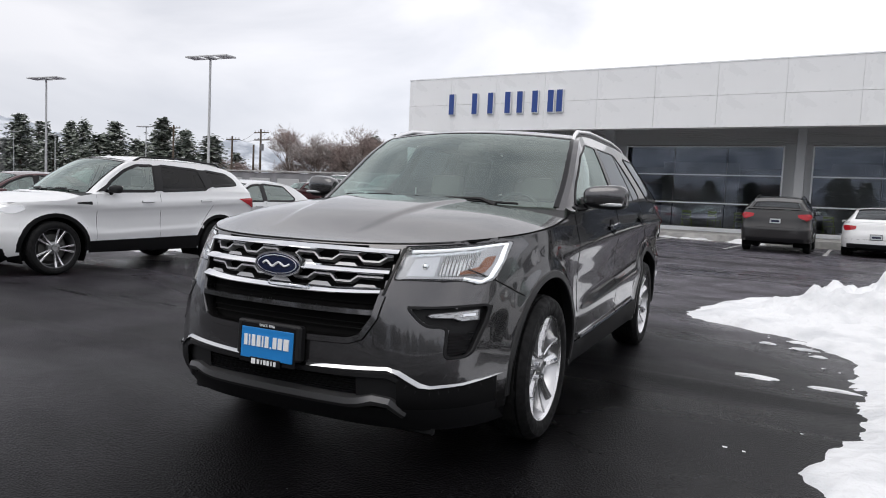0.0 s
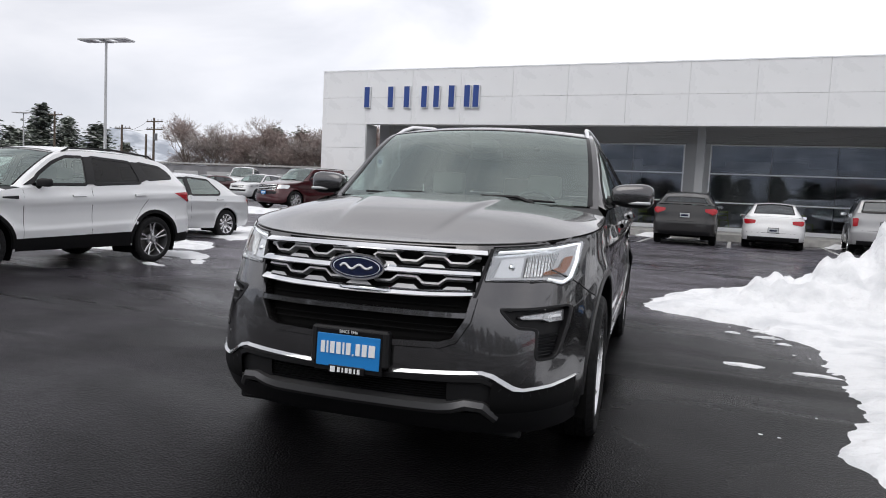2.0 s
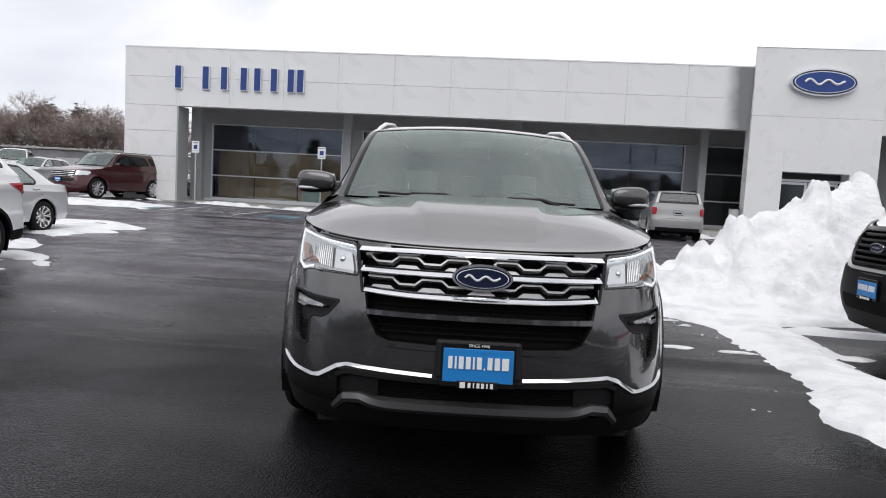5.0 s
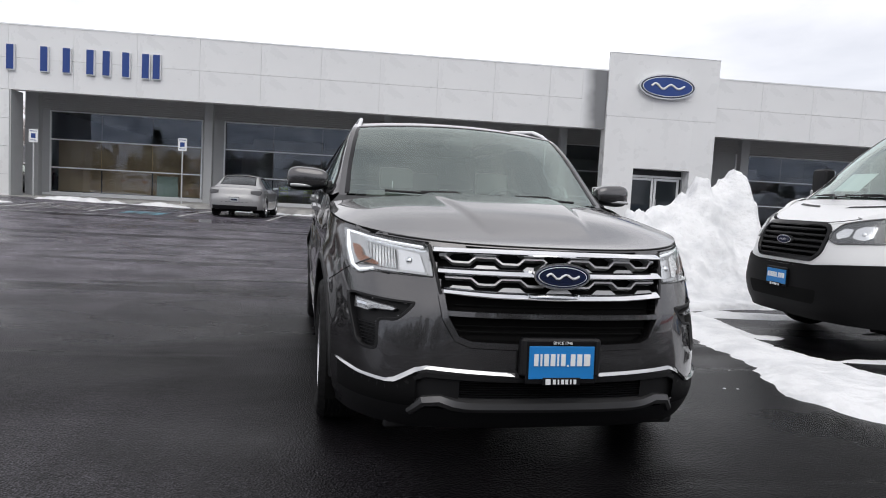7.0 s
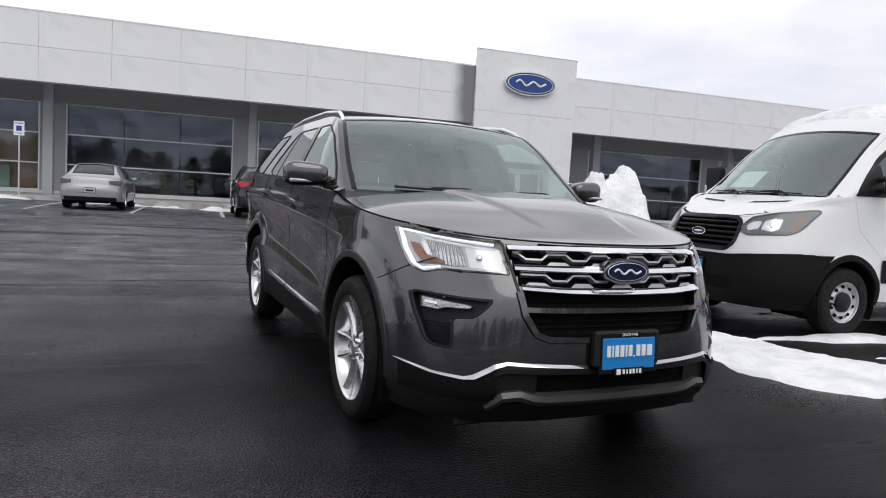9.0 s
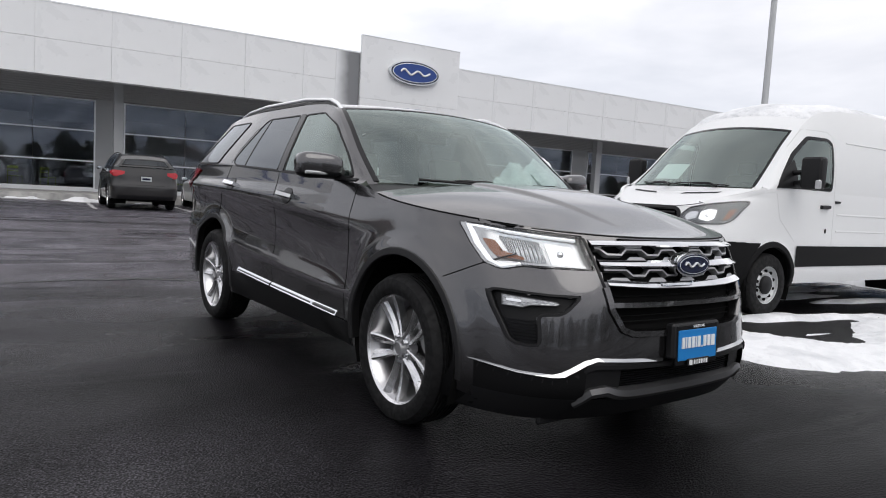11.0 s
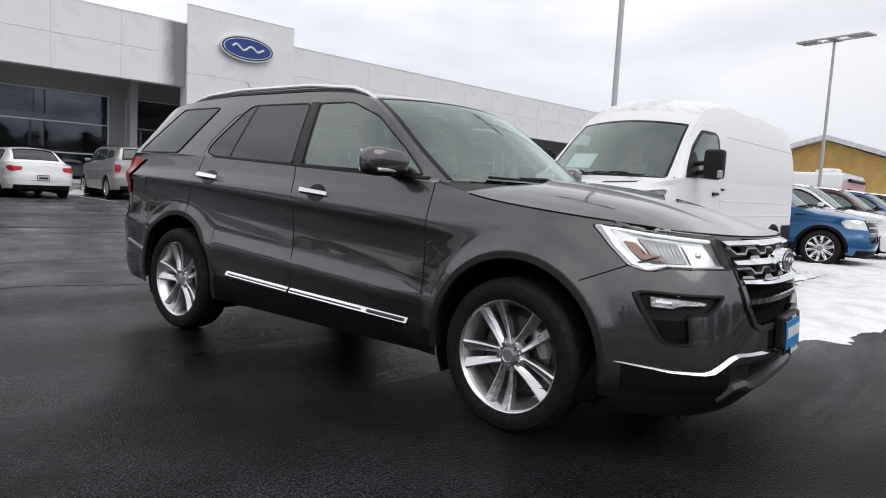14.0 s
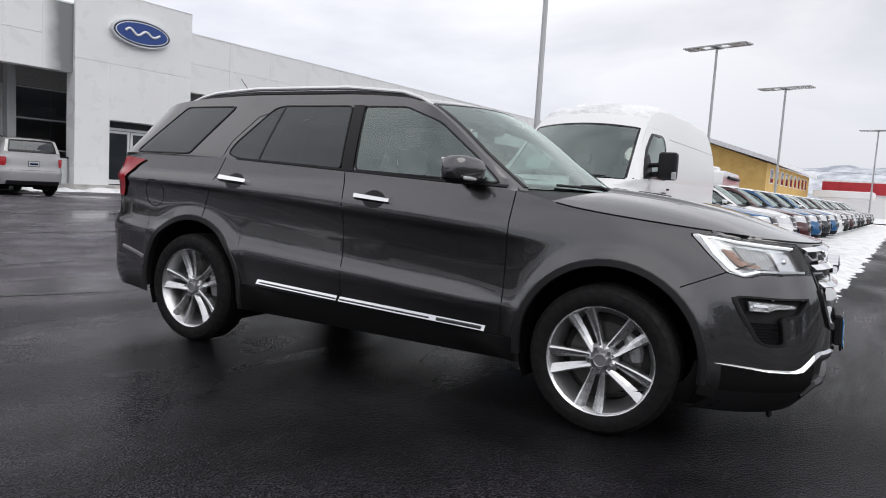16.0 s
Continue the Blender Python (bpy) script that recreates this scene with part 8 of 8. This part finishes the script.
pines = [conifer(-110, 65, 11.2, 1), conifer(-84.5, 65, 9.0, 2), conifer(-115.5, 66, 11.4, 3)]
for k, (x, y, s) in enumerate(((-104, 64, 0.92), (-123.5, 66, 1.05), (-119, 68, 0.85), (-107, 69, 0.9), (-90, 65, 0.98), (-87, 67, 0.8), (-80, 66, 0.92), (-82.5, 68, 0.95), (-87, 63, 0.9), (-112.5, 70, 1.0), (-106.5, 66, 0.8), (-117.5, 64, 0.75), (-52.5, 68, 0.9), (-49.5, 69, 0.98), (-132, 70, 1.0), (-95, 68, 0.92), (-99, 67, 0.98), (-101.5, 65, 0.9), (-92.5, 64, 0.8), (-77, 68, 0.75), (-128, 64, 1.05))):
    c = copy_thing(pines[k % 3], pose(x, y, 0, 0, 0, 70 * k))
    c.scale = (s * 1.4, s * 1.4, s * (0.84 + 0.11 * (k % 3)))
bares = [bare_tree(-63.5, 65, 10.8, 11, "twig", 0.46), bare_tree(-58, 64, 9.8, 12, "twig_snow", 0.52), bare_tree(-54, 66, 9.6, 13, "twig", 0.54)]
for k, (x, y, s) in enumerate(((-61, 67, 0.95), (-66, 68, 0.8), (-56, 68, 0.95), (-52, 65, 0.95), (-50, 66, 0.98), (-48, 64, 0.95), (-46, 66, 0.95), (-44, 65, 0.98), (-42, 67, 0.95), (-72, 64, 0.62), (-75, 62, 0.55), (-97, 66, 0.5), (-101, 66, 0.45), (-69.5, 68, 0.6), (-40, 65, 0.9), (-37, 66, 0.95), (-33, 65, 0.9), (-29, 66, 0.95), (-24, 62, 0.95), (118, 22, 0.9), (122, 27, 0.8), (-59.5, 70, 0.95), (-47, 71, 1.0), (-92.5, 69, 0.55))):
    c = copy_thing(bares[k % 3], pose(x, y, 0, 0, 0, 47 * k))
    c.scale = (s * 1.0, s * 1.0, s * (0.82 + 0.06 * (k % 4)))
# woods behind the lot, mirrored in glass and paint
for k in range(84):
    row_ = k % 2
    c = copy_thing(pines[k % 3], pose(-105 + 2.6 * k + 1.1 * math.sin(k * 4.7), -30 - 7 * row_ - 2.5 * math.sin(k * 2.9), 0, 0, 0, 53 * k))
    s = (0.85 + 0.3 * abs(math.sin(k * 1.9))) * (1.2 if k % 3 == 1 else 1.0)
    c.scale = (s * 0.85, s * 0.85, s * 0.44)
for k in range(22):
    c = copy_thing((bares + pines)[k % 6], pose(-70 + 7.3 * k + 2.5 * math.sin(k * 5.1), -42 - 9 * math.sin(k * 2.3), 0, 0, 0, 33 * k))
    s = 0.75 + 0.3 * abs(math.sin(k * 1.7))
    c.scale = (s * 0.9, s * 0.9, s * 0.7)


def ridge(name, a0, a1, dist, heights, seed, label, snow=0.5):
    """A far range of hills as a broad solid ridge round part of the horizon."""
    n, rows = 90, 8
    hf = smooth_curve([(a0 + (a1 - a0) * k / (len(heights) - 1), h) for k, h in enumerate(heights)])
    vs, fs = [], []
    for i in range(n + 1):
        a = a0 + (a1 - a0) * i / n
        for j in range(rows + 1):
            u = j / rows
            r = dist * (1 + 0.25 * u)
            h = hf(a) * u ** 1.2 * (1 + 0.22 * noise.fractal(Vector((a * 0.22, u * 2.0, seed)), 1.0, 2.0, 6)) - 2
            vs.append((r * math.sin(radians(a)), r * math.cos(radians(a)), h))
    for i in range(n):
        for j in range(rows):
            fs.append((i * (rows + 1) + j, (i + 1) * (rows + 1) + j, (i + 1) * (rows + 1) + j + 1, i * (rows + 1) + j + 1))
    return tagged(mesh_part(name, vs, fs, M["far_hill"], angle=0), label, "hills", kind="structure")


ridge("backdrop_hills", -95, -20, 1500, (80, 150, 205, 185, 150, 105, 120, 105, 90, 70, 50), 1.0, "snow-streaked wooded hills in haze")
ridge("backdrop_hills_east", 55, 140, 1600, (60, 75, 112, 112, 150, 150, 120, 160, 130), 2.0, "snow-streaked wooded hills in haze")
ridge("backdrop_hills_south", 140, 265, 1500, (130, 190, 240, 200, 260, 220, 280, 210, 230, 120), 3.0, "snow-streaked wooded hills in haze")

# snowy ground far out, past the lot
def far_snow(name, x0, x1, y0, y1, label):
    n = 14
    vs = [(x0 + (x1 - x0) * i / n, y0 + (y1 - y0) * j / n, ground_z(x0 + (x1 - x0) * i / n, y0 + (y1 - y0) * j / n) + 0.05) for i in range(n + 1) for j in range(n + 1)]
    fs = [(i * (n + 1) + j, (i + 1) * (n + 1) + j, (i + 1) * (n + 1) + j + 1, i * (n + 1) + j + 1) for i in range(n) for j in range(n)]
    tagged(mesh_part(name, vs, fs, M["snow"]), label, "snow", kind="stuff")


far_snow("snow_ground", -400, -19, 70, 400, "snow-covered ground beyond the lot")
far_snow("snow_ground", 66, 500, -200, 200, "snow-covered ground beyond the lot")

# long low grey wall with recesses behind the lot
lw = tagged(new("block_wall"), "long low grey wall with recessed bays behind the lot", "wall")
lw.location = (-44, 50, 0.1)
part("wall_run", boxes(((0, 0, 1.4), (64, 0.4, 3.2))), M["grey_wall"], lw)
part("coping", boxes(((0, -0.05, 3.15), (64.2, 0.6, 0.16), 0.02)), M["concrete"], lw)
for k in range(15):
    part("bay", boxes(((-29 + k * 4, -0.22, 1.6), (2.9, 0.06, 1.7), 0.02)), M["rib"], lw)
# grey shed at the far left
shed = tagged(new("shed"), "plain grey metal shed with a pale roof edge", "building")
shed.location = (-153, 62, -0.4)
part("wall", boxes(((0, 0, 4.2), (44, 14, 8.6))), M["rib"], shed)
part("roof", boxes(((0, 0, 8.7), (45, 15, 0.35), 0.05)), M["mullion"], shed)
for k in range(5):
    part("door", boxes(((2 + k * 4.2, -7.05, 2.2), (3.0, 0.12, 4.0), 0.03)), M["grey_wall"], shed)


def utility_pole(x, y, h, arms=1):
    o = tagged(new("utility_pole"), "dark wooden utility pole with crossarm", "utility pole", "utility poles")
    o.location = (x, y, 0)
    bm = bmesh.new()
    tube(bm, [(0, 0, -0.3), (0, 0, h)], [0.17, 0.11], 8)
    part("pole", bm, M["wood_pole"], o, smooth=True)
    for k in range(arms):
        arm = part("crossarm", boxes(((0, 0.1, h - 0.4 - 0.9 * k), (2.5, 0.11, 0.13), 0.01)), M["wood_pole"], o)
        for s in (-1.1, -0.5, 0.5, 1.1):
            bm = bmesh.new()
            tube(bm, [(s, 0.1, h - 0.34 - 0.9 * k), (s, 0.1, h - 0.15 - 0.9 * k)], 0.045, 6)
            part("insulator", bm, M["plate_grey"], arm)
    if arms > 1:
        bm = bmesh.new()
        tube(bm, [(0.28, 0, h - 2.6), (0.28, 0, h - 1.8)], 0.2, 10)
        part("transformer", bm, M["grey_wall"], o, smooth=True)


for x, y, h, n in ((-63.8, 60, 8.8, 2), (-68.9, 60, 8.0, 1), (-65.0, 60, 6.9, 0), (-80.5, 60, 9.6, 1), (140, 50, 9.5, 1)):
    utility_pole(x, y, h, n)
# cables
bm = bmesh.new()
for dx in (-1.1, 1.1):
    for (a, b_) in (((-68.9 + dx, 60, 7.6), (-63.8 + dx, 60, 8.4)), ((140, 50 + dx, 9.2), (190, -60 + dx, 9.0))):
        A, B = Vector(a), Vector(b_)
        tube(bm, [A.lerp(B, k / 8) - Vector((0, 0, 4 * 0.6 * (k / 8) * (1 - k / 8))) for k in range(9)], 0.015, 4)
tagged(part("power_line", bm, M["wire"]), "thin sagging power lines", "cable", kind="stuff")

# ochre two-storey building on the right
yb = tagged(new("motel_building"), "two-storey ochre building with a low snowy roof", "building")
yb.matrix_world = pose(70, 14.9, 0, 0, 0, 0)
yl, yw, yh_ = 36.0, 14.0, 5.4
part("wall", boxes(((yl / 2, yw / 2 - 1.0, yh_ / 2), (yl, yw, yh_))), M["yellow_wall"], yb)
bm = bmesh.new()
prism(bm, [(-1.9, yh_ - 0.10), (yw / 2 - 1.0, yh_ + 2.3), (yw - 0.1, yh_ - 0.10), (yw - 0.1, yh_ + 0.34), (yw / 2 - 1.0, yh_ + 2.8), (-1.9, yh_ + 0.34)], -0.9, yl + 0.9, True)
roof = part("roof", bm, M["snow"], yb, "low roof under snow")
part("fascia", boxes(((yl / 2, -1.9, yh_ - 0.02), (yl + 1.8, 0.08, 0.24))), M["mullion"], roof)
bm = bmesh.new()
prism(bm, [(-1.0, yh_ - 0.02), (yw / 2 - 1.0, yh_ + 2.25), (yw - 1.0, yh_ - 0.02)], 0.0, 0.2, True)
part("gable", bm, M["yellow_wall"], yb)
for k in range(9):
    for z in (1.55, 4.15):
        w = part("window", boxes(((3.0 + k * 3.6, -1.03, z), (1.7, 0.10, 1.55), 0.02)), M["mullion"], yb)
        part("pane", boxes(((2.59 + k * 3.6, -1.085, z), (0.72, 0.03, 1.36))), M["dark_glass"], w)
        part("pane", boxes(((3.41 + k * 3.6, -1.085, z), (0.72, 0.03, 1.36))), M["dark_glass"], w)
# red-banded store with a white roof, far right
rs = tagged(new("store_building"), "red-walled store with white canopy and snowy roof", "building")
rs.matrix_world = pose(112, -10, 0, 0, 0, 0)
part("wall", boxes(((10, 0, 2.0), (20, 45, 4.2))), M["plate_white"], rs)
part("red_band", boxes(((9.9, 0, 4.3), (20.4, 45.4, 1.7))), M["red_wall"], rs)
part("roof", boxes(((10, 0, 5.3), (20.6, 45.6, 0.35), 0.05)), M["snow"], rs)
part("canopy", boxes(((-9, 19, 3.1), (9, 7, 0.9), 0.05)), M["plate_white"], rs)
# white camper and canopy behind the parked row
cv = tagged(new("camper"), "white camper with a dark awning roll behind parked cars", "vehicle")
cv.matrix_world = pose(33.0, 10.8, 0, 0, 0, 4)
bm = bmesh.new()
prism(bm, rounded([(-3.2, 0.6), (3.2, 0.6), (3.3, 2.5), (2.4, 2.75), (-3.0, 2.75), (-3.3, 2.0)], 0.2, 4), -1.15, 1.15)
part("body", bm, M["white_paint"], cv, smooth=True)
part("roof_unit", boxes(((0.4, 0, 2.92), (1.0, 0.8, 0.32), 0.08), ((-1.8, 0, 2.83), (0.6, 0.5, 0.15), 0.04)), M["plate_white"], cv)
part("awning", boxes(((0.3, -1.22, 2.45), (4.2, 0.14, 0.14), 0.04)), M["plastic"], cv)
part("window", boxes(((-1.2, -1.16, 1.75), (1.1, 0.04, 0.6), 0.02), ((1.4, -1.16, 1.75), (0.9, 0.04, 0.6), 0.02)), M["dark_glass"], cv)
for x in (-0.6, 0.35):
    bm = bmesh.new()
    tube(bm, [(x, -1.1, 0.34), (x, 1.1, 0.34)], 0.34, 18)
    part("wheel", bm, M["rubber"], cv, smooth=True)

# things seen through the showroom glass
def cafe_chair(x, y, turn):
    o = tagged(new("chair"), "lime green cafe chair on the showroom floor", "chair", "showroom chairs")
    o.matrix_world = pose(x, y, GZ + 0.03, 0, 0, turn)
    part("seat", boxes(((0, 0, 0.45), (0.44, 0.44, 0.04), 0.01)), M["lime"], o)
    part("backrest", boxes(((0, 0.21, 0.82), (0.44, 0.03, 0.12), 0.01), ((0, 0.21, 0.66), (0.44, 0.03, 0.06), 0.01)), M["lime"], o)
    for sx in (-0.2, 0.2):
        for sy in (-0.2, 0.2):
            bm = bmesh.new()
            tube(bm, [(sx, sy, 0), (sx, sy, 0.45 if sy < 0 else 0.88)], 0.014, 6)
            part("leg", bm, M["lime"], o)


for x, y, t in ((-7.0, 33.4, 20), (-5.8, 33.6, 160), (-4.6, 33.3, 40), (-1.1, 33.5, 10), (0.7, 33.4, 100), (2.3, 33.7, 50)):
    cafe_chair(x, y, t)
bd = tagged(new("display_board"), "pale green board standing behind the showroom glass", "board")
bd.location = (-12.25, 32.36, GZ + 0.03)
part("panel", boxes(((0, 0, 0.55), (0.95, 0.05, 1.05), 0.01)), M["mint"], bd)
part("foot", boxes(((0, 0.05, 0.02), (0.9, 0.3, 0.03), 0.01)), M["pole"], bd)
bin_ = tagged(new("litter_bin"), "grey upright litter bin by the entrance", "bin")
bin_.location = (6.9, 28.3, GZ)
bm = bmesh.new()
tube(bm, [(0, 0, 0), (0, 0, 0.95)], 0.2, 16)
part("drum", bm, M["plate_grey"], bin_, smooth=True)
part("rim", boxes(((0, 0, 0.97), (0.36, 0.36, 0.06), 0.02)), M["plastic"], bin_)
